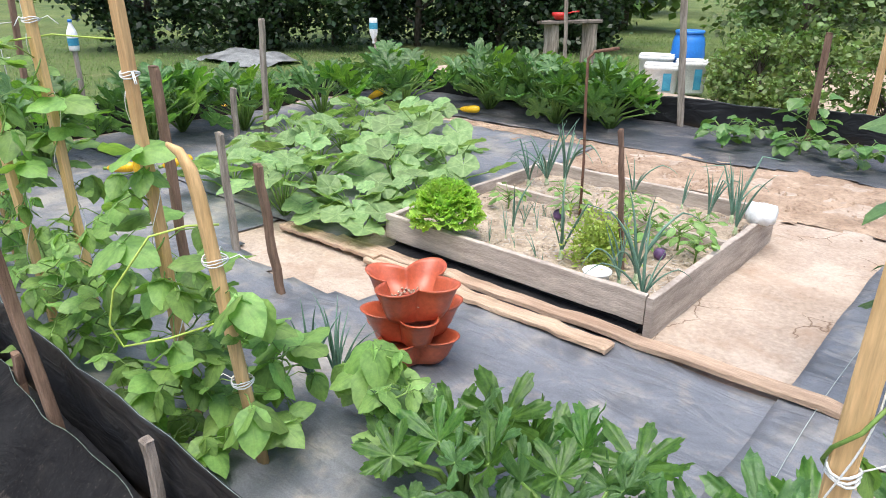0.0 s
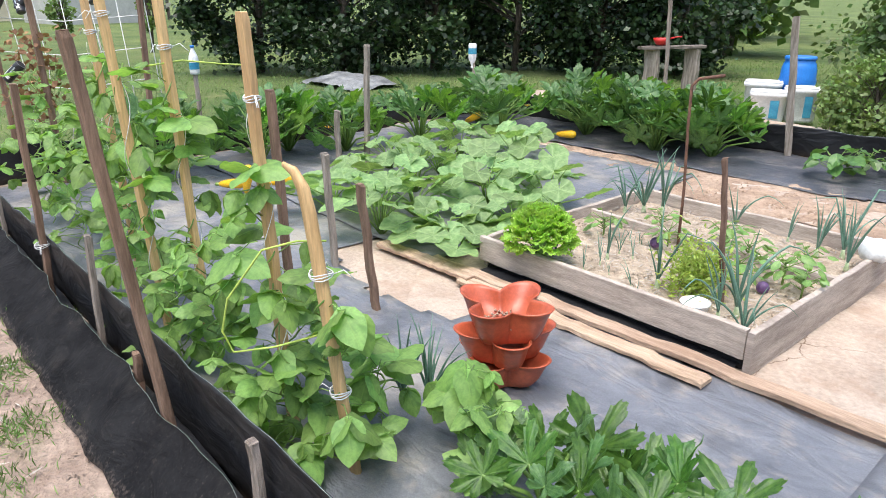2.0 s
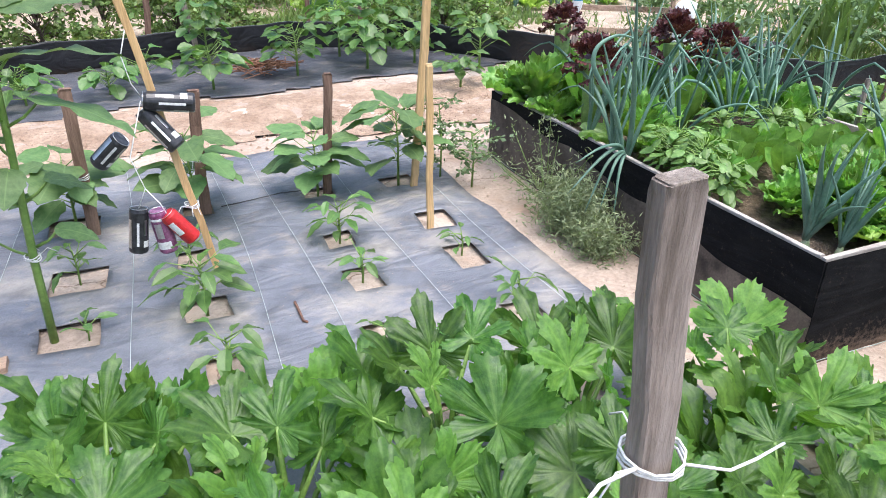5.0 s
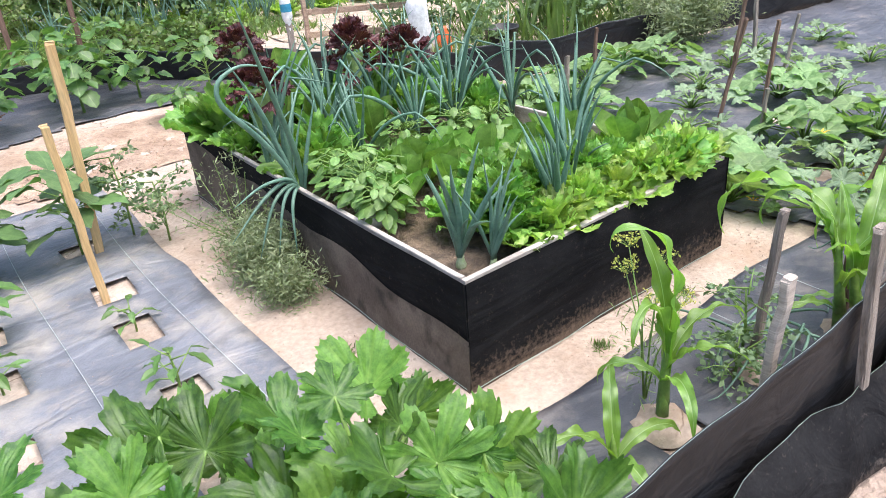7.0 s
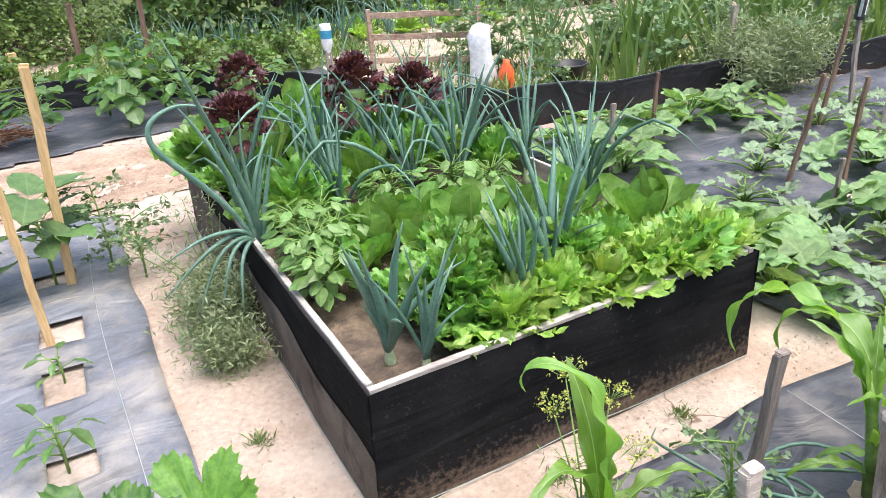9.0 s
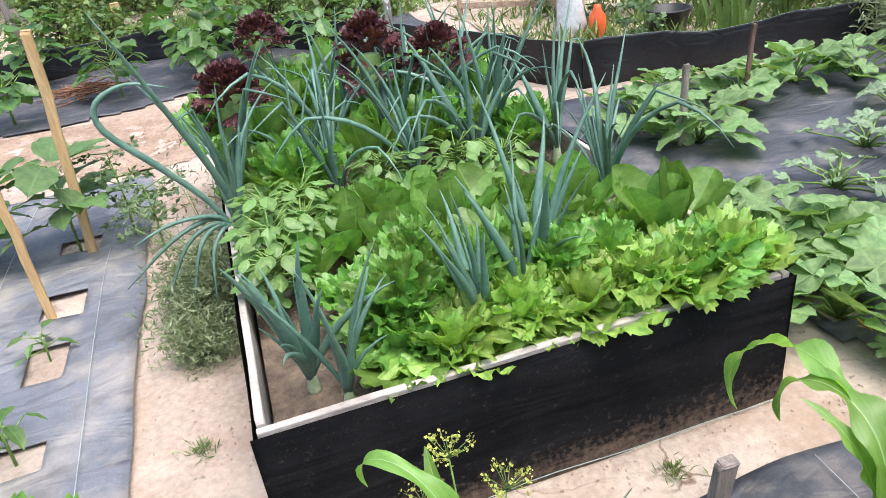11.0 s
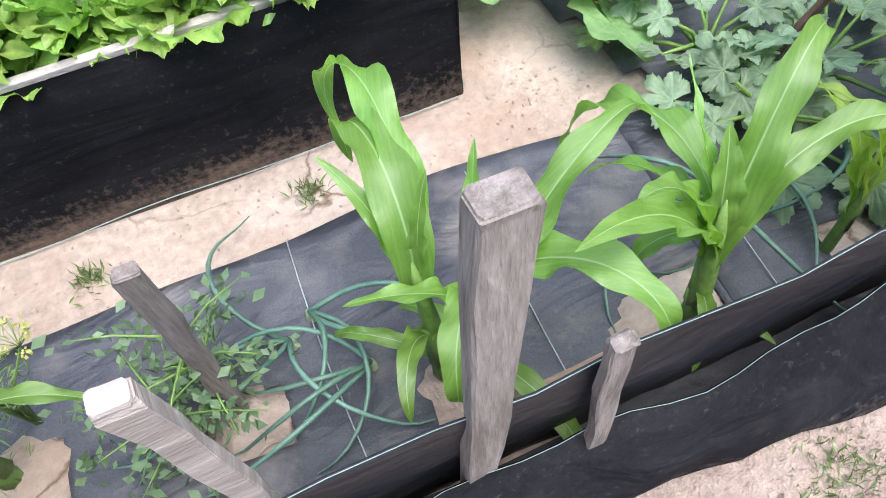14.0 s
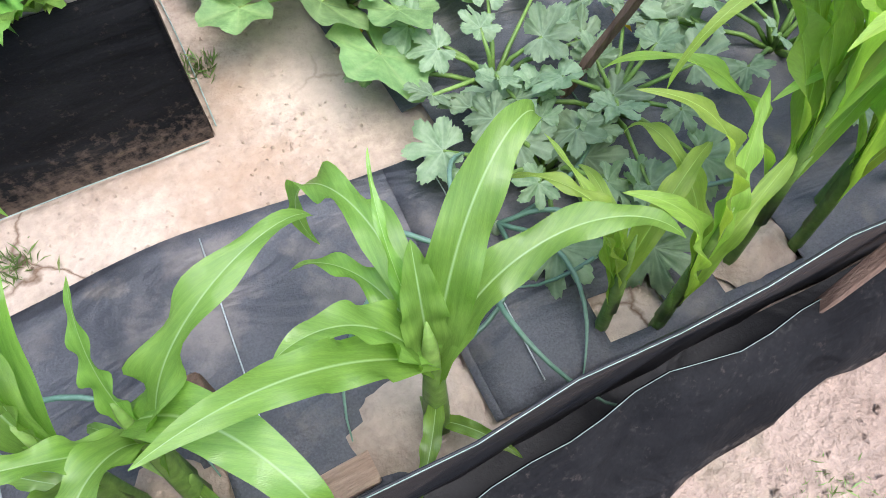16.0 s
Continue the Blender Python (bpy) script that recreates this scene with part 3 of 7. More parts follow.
def finger_leaf(name, material, size, cup, wave, seed, segs=190, core=0.40, slim=1.0):
    """A deeply cut squash leaf: oblong toothed lobes with narrow gaps, gutters along the ribs, stalk at the origin, pointing to +Y."""
    rr = random.Random(seed)
    lobes = [(0, 1.0, 0.135), (47, 0.95, 0.125), (-47, 0.93, 0.125), (94, 0.80, 0.12), (-94, 0.82, 0.12), (138, 0.60, 0.11), (-138, 0.58, 0.11)]
    lobes = [(a + rr.uniform(-5, 5), l * rr.uniform(0.9, 1.06), w * slim * rr.uniform(0.9, 1.12)) for a, l, w in lobes]
    rings = [0.12, 0.34, 0.56, 0.76, 0.9, 1.0]
    ph = rr.uniform(0, 6)
    rim, ribs = [], []
    for k in range(segs + 1):
        a = -160 + 320 * k / segs
        full, rib = core * (0.62 if abs(a) > 150 else 1.0), 1.0
        for c, l, w in lobes:
            d = radians(a - c)
            rib = min(rib, abs(math.sin(d)) if abs(d) < 1.3 else 1.0)
            for mid, half, wide in ((0.58, 0.42, w), (0.72, 0.17, w * 1.55), (0.86, 0.13, w * 1.0), (0.44, 0.14, w * 1.3)):
                m, h = mid * l, half * l
                qa = (math.cos(d) / h) ** 2 + (math.sin(d) / wide) ** 2
                qb = -2 * m * math.cos(d) / h ** 2
                disc = qb * qb - 4 * qa * ((m / h) ** 2 - 1)
                if disc > 0 and math.cos(d) > 0:
                    full = max(full, (-qb + math.sqrt(disc)) / (2 * qa))
        full *= 1 + 0.035 * math.sin(radians(a) * 47 + ph) + 0.02 * math.sin(radians(a) * 83 + 2 * ph)
        rim.append((a, full))
        ribs.append(rib)
    verts, veins, faces = [(0, 0, 0)], [1.0], []
    for f in rings:
        for (a, full), rib in zip(rim, ribs):
            r = size * f * (full if f > 0.7 else core + (full - core) * (f / 0.7) ** 1.5)
            x, y = -r * math.sin(radians(a)), r * math.cos(radians(a))
            q = r / size
            z = cup * size * q ** 1.5 + 0.11 * size * min(rib * q, 0.16) * f + wave * size * math.sin(radians(a) * 3 + ph) * f ** 2
            z += 0.05 * size * noise.noise(Vector((x / size * 9, y / size * 9, seed))) * min(1, 2 * f)
            z += 0.14 * size * noise.noise(Vector((x / size * 3.2, y / size * 3.2, seed + 7))) * f
            z += 0.05 * size * noise.noise(Vector((a / 17, q * 2, seed))) * f ** 3
            z -= 0.42 * size * q ** 2.6 * max(0.0, math.cos(radians(a))) ** 2
            verts.append((x, y, z))
            veins.append(max(0.0, 1 - rib * q / 0.030) * (1 - 0.45 * f))
    n = segs + 1
    for k in range(segs):
        faces.append((0, 1 + k, 2 + k))
        for i in range(len(rings) - 1):
            q = 1 + i * n + k
            faces.append((q, q + n, q + n + 1, q + 1))
    return mesh_of(name, verts, faces, material, True, veins)


def frill_leaf(name, material, length, spread, seed, frill=0.10, lobes=7, cup=0.35, droop=0.3, segs=64):
    """A fan-shaped loose lettuce leaf with a pale rib and a curled, toothed edge; stalk at the origin, pointing to +Y."""
    rr = random.Random(seed)
    ph, p2 = rr.uniform(0, 6), rr.uniform(0, 6)
    rings = [0.10, 0.28, 0.46, 0.62, 0.75, 0.86, 0.94, 1.0]
    verts, veins, faces = [(0, 0, 0)], [1.0], []
    for f in rings:
        for k in range(segs + 1):
            u = 2 * k / segs - 1
            a = radians(spread) * u * (0.55 + 0.45 * f)
            edge = length * (1 - 0.30 * u * u) * (1 + 0.07 * math.sin(lobes * 3.14 * u + ph) * f + 0.045 * math.sin(lobes * 9.7 * u + p2) * f ** 3)
            r = edge * f
            x, y = r * math.sin(a), r * math.cos(a)
            z = cup * length * (abs(x) / length) ** 1.4 - droop * length * f ** 2.2
            z += frill * length * (2.4 * f ** 5 * noise.noise(Vector((u * lobes * 0.9, f * 1.5, seed))) + 1.1 * f ** 9 * noise.noise(Vector((u * lobes * 3.1, f * 2, seed + 3))))
            x += frill * 1.2 * length * f ** 6 * noise.noise(Vector((u * lobes * 1.3, f, seed + 5)))
            z += 0.11 * length * noise.noise(Vector((x / length * 5, y / length * 5, seed + 9))) * f
            verts.append((x, y, z))
            veins.append(max(0.0, 1 - abs(x) / (length * 0.045)) * (1 - 0.7 * f))
    n = segs + 1
    for k in range(segs):
        faces.append((0, 1 + k, 2 + k))
        for i in range(len(rings) - 1):
            q = 1 + i * n + k
            faces.append((q, q + n, q + n + 1, q + 1))
    return mesh_of(name, verts, faces, material, True, veins)


def strap(name, material, length, width, start, bend, nu=20, ruffle=0.05, twist=0.0, seed=0, curl=1.6, sway=0.0):
    """A long arching grass-like leaf; start: first angle above level, bend: how far it turns down."""
    rr = random.Random(seed)
    cols = [-1, -0.5, -0.07, 0.0, 0.07, 0.5, 1]
    verts, veins, faces = [], [], []
    x, y, z, ph = 0.0, 0.0, 0.0, rr.uniform(0, 6)
    for i in range(nu + 1):
        s = i / nu
        ang = radians(start - bend * s ** curl)
        w = width / 2 * (min(1, 0.55 + 1.6 * s) * (1 - s ** 2.6) ** 0.8 + 0.02)
        tw, hd = radians(twist) * s, radians(sway) * s ** 1.4
        for v in cols:
            av = abs(v)
            lat, nor = v * w, av * w * 0.42 * (1 - s * 0.6) + ruffle * length * math.sin(27 * s + ph + (2 if v > 0 else 0)) * av ** 3 * min(1, 2.5 * s) ** 2 * (1 - s)
            lat, nor = lat * math.cos(tw) - nor * math.sin(tw), lat * math.sin(tw) + nor * math.cos(tw)
            back = -math.sin(ang) * nor
            verts.append((x + lat * math.cos(hd) + back * math.sin(hd), y - lat * math.sin(hd) + back * math.cos(hd), z + math.cos(ang) * nor))
            veins.append(1.0 if v == 0 else 0.0)
        x += math.cos(ang) * math.sin(hd) * length / nu
        y += math.cos(ang) * math.cos(hd) * length / nu
        z += math.sin(ang) * length / nu
    n = len(cols)
    for i in range(nu):
        for k in range(n - 1):
            faces.append((i * n + k, i * n + k + 1, (i + 1) * n + k + 1, (i + 1) * n + k))
    return mesh_of(name, verts, faces, material, True, veins)


def pipe_leaf(name, material, length, rad, start, bend, seed=0, kink=0.0):
    pts, rads = [], []
    y = z = 0.0
    n = 10
    for i in range(n + 1):
        s = i / n
        a = radians(start - bend * s ** 1.5 - (kink if s > 0.6 else 0))
        pts.append((0.004 * math.sin(7 * s + seed), y, z))
        rads.append(rad * (0.75 + 0.6 * s if s < 0.4 else 1.0 * (1 - s) ** 0.8 * 1.35 + 0.06))
        y += math.cos(a) * length / n
        z += math.sin(a) * length / n
    v, f = sweep(pts, rads, 6)
    return mesh_of(name, v, f, material)


def leaf_at(parent, me, base, az, elev, roll=0.0, scale=1.0, name="leaf"):
    """Leaf base at base, pointing to compass angle az (degrees from +Y, anticlockwise), rising by elev."""
    m = Matrix.Translation(base) @ Euler((0, 0, radians(az))).to_matrix().to_4x4() @ Euler((radians(elev), 0, 0)).to_matrix().to_4x4() @ Euler((0, radians(roll), 0)).to_matrix().to_4x4() @ Matrix.Diagonal((scale, scale, scale, 1))
    return put(name, me, parent, m)


def direction(az, elev):
    a, e = radians(az), radians(elev)
    return Vector((-math.sin(a) * math.cos(e), math.cos(a) * math.cos(e), math.sin(e)))


def sprays(count, spread, size, seed, flat=0.55, up=0.0, slim=0.42):
    """Many small folded leaf quads; spread(rr) gives a centre."""
    rr = np.random.RandomState(seed)
    c = np.array([spread(rr) for _ in range(count)])
    d = rr.normal(size=(count, 3))
    d[:, 2] = d[:, 2] * flat + up
    d /= np.linalg.norm(d, axis=1)[:, None]
    s = np.cross(d, rr.normal(size=(count, 3)))
    s /= np.linalg.norm(s, axis=1)[:, None]
    nrm = np.cross(d, s)
    z = size * rr.uniform(0.6, 1.35, count)[:, None]
    v = np.stack([c, c + d * z * 0.5 + s * z * slim + nrm * z * 0.1, c + d * z, c + d * z * 0.5 - s * z * slim + nrm * z * 0.1], 1).reshape(-1, 3)
    f = np.arange(count * 4).reshape(-1, 4)
    return v.tolist(), [tuple(q) for q in f.tolist()]

# ---- ground ----
def flat_sheet(name, xs, ys, height, material, label, category, skip=None, wobble=0.0, kind="structure"):
    v, f = sheet(xs, ys, height, skip, wobble)
    return tagged(put(name, mesh_of(name, v, f, material)), label, category, kind=kind)


def relief(x, y, amount, scale):
    return amount * (noise.noise(Vector((x * scale, y * scale, 1))) + 0.5 * noise.noise(Vector((x * scale * 2.7, y * scale * 2.7, 5))))


far_lines = [-900, -300, -120, -60, -40] + lines(-30, 34, 2) + [45, 70, 130, 300, 900]
flat_sheet("ground", far_lines, far_lines, lambda x, y: -0.06 + relief(x, y, 0.02, 0.3), M_LAWN, "mown green lawn with dry patches", "lawn")


def bank(x, y):
    """Sandy paths with the step up to the back strip."""
    z = relief(x, y, 0.010, 2.2) + relief(x, y, 0.006, 8)
    edge = 5.0 + 0.14 * (x + 4) / 2 if x > -4 else 5.0
    k = min(1, max(0, (y - (edge - 0.55)) / 0.5))
    z += 0.035 * k * k * (3 - 2 * k) + 0.03 * max(0.0, noise.noise(Vector((x * 5, y * 5, 2)))) * math.exp(-((y - edge + 0.3) / 0.25) ** 2)
    return z


flat_sheet("garden_ground", lines(-7, 13, 0.07), lines(0.52, 8.0, 0.07), bank, M_SAND, "pale dry cracked sandy soil of the garden paths", "ground")
flat_sheet("soil_bank", lines(-4.6, 4.0, 0.05), lines(4.32, 5.45, 0.05), lambda x, y: bank(x, y) + 0.006 + relief(x, y, 0.014, 6) + relief(x, y, 0.010, 15), M_BANK, "eroded brown sandy bank below the fabric strip", "ground", lambda x, y: y < 4.45 + 0.10 * math.sin(2.3 * x) + 0.05 * math.sin(7 * x) or y > 5.2 + 0.1 * (x + 4), 0.05)
flat_sheet("plot_ground", lines(4.4, 13, 0.2), lines(4.2, 7.9, 0.15), lambda x, y: bank(x, y) + 0.012 + relief(x, y, 0.01, 3), M_SOIL, "brown garden soil behind the fence", "ground", lambda x, y: y < 4.25 - 0.1 * (x - 4.4), 0.08)
flat_sheet("plot_ground_2", lines(-1.8, 4.3, 0.2), lines(7.4, 7.98, 0.1), lambda x, y: bank(x, y) + 0.012 + relief(x, y, 0.01, 3), M_SOIL, "brown garden soil behind the fence", "ground", None, 0.08)
flat_sheet("path_ground", lines(-7, 13, 0.05), lines(-2.6, 0.52, 0.05), lambda x, y: relief(x, y, 0.012, 2.2) + relief(x, y, 0.010, 12), M_PATH, "trodden brown sandy soil with sparse grass", "ground")
flat_sheet("vegetable_plot_ground", lines(-3.0, 20, 0.35), lines(8.0, 13.5, 0.35), lambda x, y: relief(x, y, 0.03, 1.5) - 0.005, M_SOIL, "bare sandy soil between rows of vegetables", "ground")

HOLES = [(-0.08, 2.50, 0.20, 0.18), (-0.06, 2.92, 0.19, 0.20), (-0.10, 3.49, 0.21, 0.20), (0.39, 2.52, 0.17, 0.16), (0.36, 2.95, 0.13, 0.14), (0.44, 3.46, 0.15, 0.14), (0.41, 2.09, 0.16, 0.14),
         (0.985, 2.52, 0.14, 0.20), (0.99, 2.90, 0.13, 0.15), (1.03, 3.48, 0.16, 0.13), (0.94, 2.09, 0.14, 0.14), (1.45, 2.55, 0.13, 0.22), (1.455, 2.94, 0.15, 0.18), (1.47, 3.46, 0.18, 0.12), (1.44, 2.07, 0.13, 0.14),
         (-0.10, 2.07, 0.15, 0.15), (0.36, 1.60, 0.16, 0.16), (0.97, 1.58, 0.15, 0.17), (1.40, 1.58, 0.14, 0.15), (-0.10, 1.60, 0.15, 0.15)]


def mulch(name, x0, x1, y0, y1, holes=(), z=0.018, wrinkle=0.009, label="grey-black woven weed fabric laid on the soil", cut=None, step=0.05, material=M_FABRIC):
    xs, ys = set(lines(x0, x1, step)), set(lines(y0, y1, step))
    for hx, hy, w, h in holes:
        for s in (-0.5, 0.5):
            xs.add(hx + s * w)
            ys.add(hy + s * h)

    def thin(vals, keep):
        out = []
        for v in sorted(vals):
            if out and v - out[-1] < 0.012:
                if v in keep:
                    out[-1] = v
                continue
            out.append(v)
        return out
    kx = {hx + s * w for hx, _, w, _ in holes for s in (-0.5, 0.5)}
    ky = {hy + s * h for _, hy, _, h in holes for s in (-0.5, 0.5)}
    xs, ys = thin(xs, kx), thin(ys, ky)

    def skip(x, y):
        return any(abs(x - hx) < w / 2 - 0.001 and abs(y - hy) < h / 2 - 0.001 for hx, hy, w, h in holes) or bool(cut and cut(x, y))

    def height(x, y):
        return z + relief(x, y, wrinkle, 3.1) + wrinkle * 0.7 * abs(noise.noise(Vector((x * 1.3 + y * 2.4, y * 6, 4)))) + max(0.0, bank(x, y)) * 0.7
    ob = flat_sheet(name, xs, ys, height, material, label, "weed fabric", skip, 0.035)
    so = ob.modifiers.new("thickness", "SOLIDIFY")
    so.thickness, so.offset = 0.003, 1
    return ob


mulch("weed_fabric_1", -0.48, 1.76, 0.68, 4.22, HOLES)
mulch("weed_fabric_2", -6.1, -0.40, 0.68, 2.34, (), 0.010, 0.006, cut=lambda x, y: (-3.3 < x < -2.15 and y > 1.93 + 0.12 * math.sin(3 * x)))
mulch("weed_fabric_3", -6.1, 4.1, 5.22, 7.3, (), 0.02, 0.012, cut=lambda x, y: y < 5.06 + 0.1 * (x + 4) + 0.05 * math.sin(4 * x) or y > 6.35 + 0.24 * max(0, x + 2.3), material=M_FABRIC_DARK)
mulch("weed_fabric_4", 1.86, 3.74, 0.66, 1.21, [(3.20, 0.77, 0.16, 0.13), (3.62, 0.73, 0.17, 0.14), (2.42, 0.9, 0.16, 0.16), (2.82, 0.86, 0.14, 0.12)], 0.018, 0.008, step=0.03, material=M_FABRIC_DARK)
mulch("weed_fabric_5", 3.72, 9.0, 0.66, 3.95, [(4.0, 0.74, 0.12, 0.10), (4.24, 0.76, 0.16, 0.12), (3.9, 1.65, 0.16, 0.16), (4.4, 1.5, 0.2, 0.16), (5.0, 2.0, 0.18, 0.18)], 0.02, 0.010, cut=lambda x, y: (x < 3.78 + 0.12 * math.sin(2 * y) and y > 1.22) or y > 3.95 - 0.1 * (x - 4.3), material=M_FABRIC_DARK)
mulch("weed_fabric_6", -6.1, -2.75, 2.3, 5.0, (), 0.02, 0.008)


def weave_line(points, z=0.034, r=0.0014, material=M_GUIDE, name="woven_guide_line"):
    pts = [(x, y, z + max(0, bank(x, y)) * 0.7) for x, y in points]
    return tagged(put(name, mesh_of(name, *sweep(pts, r, 4), material)), "pale thread woven into the weed fabric", "thread", kind="structure")


for k, gx in enumerate((-0.34, 0.13, 0.57, 0.80, 1.20, 1.62)):
    weave_line([(gx + 0.02 * math.sin(y * 2 + k), y) for y in lines(1.0, 4.18, 0.2)])
for k, gx in enumerate((2.99, 3.37, 3.80)):
    weave_line([(gx + 0.012 * math.sin(y * 5 + k), y) for y in lines(0.7, 1.2, 0.1)])

# ---- fences ----
def fabric_wall(name, pts, heights, material, label, lean=0.03, hem=True, sag=0.012):
    """A strip of fabric standing along pts; the top edge follows heights."""
    P = [Vector((*p, 0)) for p in pts]
    samples = []
    for i in range(len(P) - 1):
        n = max(2, int((P[i + 1] - P[i]).length / 0.12))
        for k in range(n):
            t = k / n
            samples.append((P[i].lerp(P[i + 1], t), heights[i] + (heights[i + 1] - heights[i]) * t, (P[i + 1] - P[i]).normalized()))
    samples.append((P[-1], heights[-1], (P[-1] - P[-2]).normalized()))
    rows = [0, 0.2, 0.4, 0.6, 0.8, 0.95, 1.0]
    verts, faces, edge = [], [], []
    for k, (p, h, d) in enumerate(samples):
        nrm = Vector((d.y, -d.x, 0))
        hh = h + sag * math.sin(k * 0.7) + 0.5 * sag * math.sin(k * 1.9)
        base = max(0.0, bank(p.x, p.y)) * 0.8
        for r in rows:
            off = lean * (r - 0.3) + 0.012 * math.sin(k * 0.8 + r * 4) * (1 - abs(2 * r - 1)) + 0.005 * math.sin(k * 2.3 + r * 9)
            q = p + nrm * off + Vector((0, 0, base + hh * r - 0.01))
            verts.append(q)
        edge.append(verts[-1] + Vector((0, 0, 0.002)))
    n = len(rows)
    for k in range(len(samples) - 1):
        for i in range(n - 1):
            faces.append((k * n + i, (k + 1) * n + i, (k + 1) * n + i + 1, k * n + i + 1))
    ob = tagged(put(name, mesh_of(name, verts, faces, material)), label, "fabric fence", kind="structure")
    so = ob.modifiers.new("thickness", "SOLIDIFY")
    so.thickness = 0.004
    if hem:
        part("hem_thread", *sweep(edge, 0.0007, 4), M_THREAD, ob, "pale green selvedge thread")
    return ob


fabric_wall("fabric_fence_1", [(-6.2, 0.66), (-4.5, 0.63), (-2.4, 0.64), (-0.5, 0.62), (1.5, 0.63), (2.7, 0.63), (4.6, 0.63), (9.0, 0.66)], [0.30, 0.33, 0.36, 0.40, 0.42, 0.435, 0.42, 0.42], M_FENCE, "low black woven fabric fence between stakes", sag=0.006)
fabric_wall("fabric_fence_2", [(-6.2, 0.66), (-6.25, 3.2), (-6.1, 6.0)], [0.30, 0.30, 0.28], M_FENCE, "low black fabric fence beside the lawn")
fabric_wall("fabric_fence_3", [(-6.1, 6.0), (-2.3, 6.42), (-0.73, 6.77), (1.3, 7.25), (2.6, 6.95), (3.6, 5.5), (4.35, 4.16)], [0.28, 0.27, 0.28, 0.27, 0.28, 0.3, 0.31], M_FENCE, "low black fabric fence along the back of the garden")
fabric_wall("fabric_fence_4", [(4.35, 4.16), (5.24, 4.0), (6.33, 3.9), (7.4, 3.72), (9.5, 3.4), (13, 3.0)], [0.31, 0.27, 0.29, 0.27, 0.3, 0.3], M_FENCE, "low black fabric fence beside the cucumber patch")


def skirt(x0, x1, y_top, z_top, y_bot, name):
    """The second length of fabric that leans on the outer side of the near fence."""
    xs = lines(x0, x1, 0.06)
    verts, faces, edge = [], [], []
    rows = 7
    for k, x in enumerate(xs):
        zt = z_top + 0.035 * noise.noise(Vector((x * 2.3, 0, 1))) + 0.012 * noise.noise(Vector((x * 8, 0, 1)))
        yt = y_top + 0.025 * noise.noise(Vector((x * 2.7, 4, 1)))
        yb = y_bot + 0.035 * noise.noise(Vector((x * 1.7, 7, 1))) + 0.012 * noise.noise(Vector((x * 9, 7, 1)))
        for i in range(rows):
            t = i / (rows - 1)
            verts.append((x, yt + (yb - yt) * t - 0.03 * math.sin(math.pi * t) + 0.006 * math.sin(x * 23 + 5 * t), 0.012 + zt * (1 - t) ** 1.25 + 0.010 * math.sin(math.pi * t) * math.sin(x * 11)))
        edge.append(Vector(verts[-rows]) + Vector((0, 0, 0.002)))
    for k in range(len(xs) - 1):
        for i in range(rows - 1):
            faces.append((k * rows + i, k * rows + i + 1, (k + 1) * rows + i + 1, (k + 1) * rows + i))
    ob = tagged(put(name, mesh_of(name, verts, faces, M_SKIRT)), "dusty black fabric strip slumped against the fence", "fabric strip", kind="structure")
    so = ob.modifiers.new("thickness", "SOLIDIFY")
    so.thickness = 0.004
    part("edge_thread", *sweep(edge, 0.0006, 4), M_THREAD, ob)
    return ob


skirt(-6.2, 0.2, 0.545, 0.17, 0.345, "fabric_skirt_1")
skirt(0.2, 9.0, 0.585, 0.17, 0.482, "fabric_skirt_2")

# Flat sheet added to keep the gap between fence and skirt black.
flat_sheet("fabric_fold", lines(-6.2, 9.0, 0.1), lines(0.53, 0.64, 0.03), lambda x, y: 0.022 + relief(x, y, 0.006, 5), M_FENCE, "flat black sheet on the ground in the gap below the fence", "fabric strip", None, 0.02)

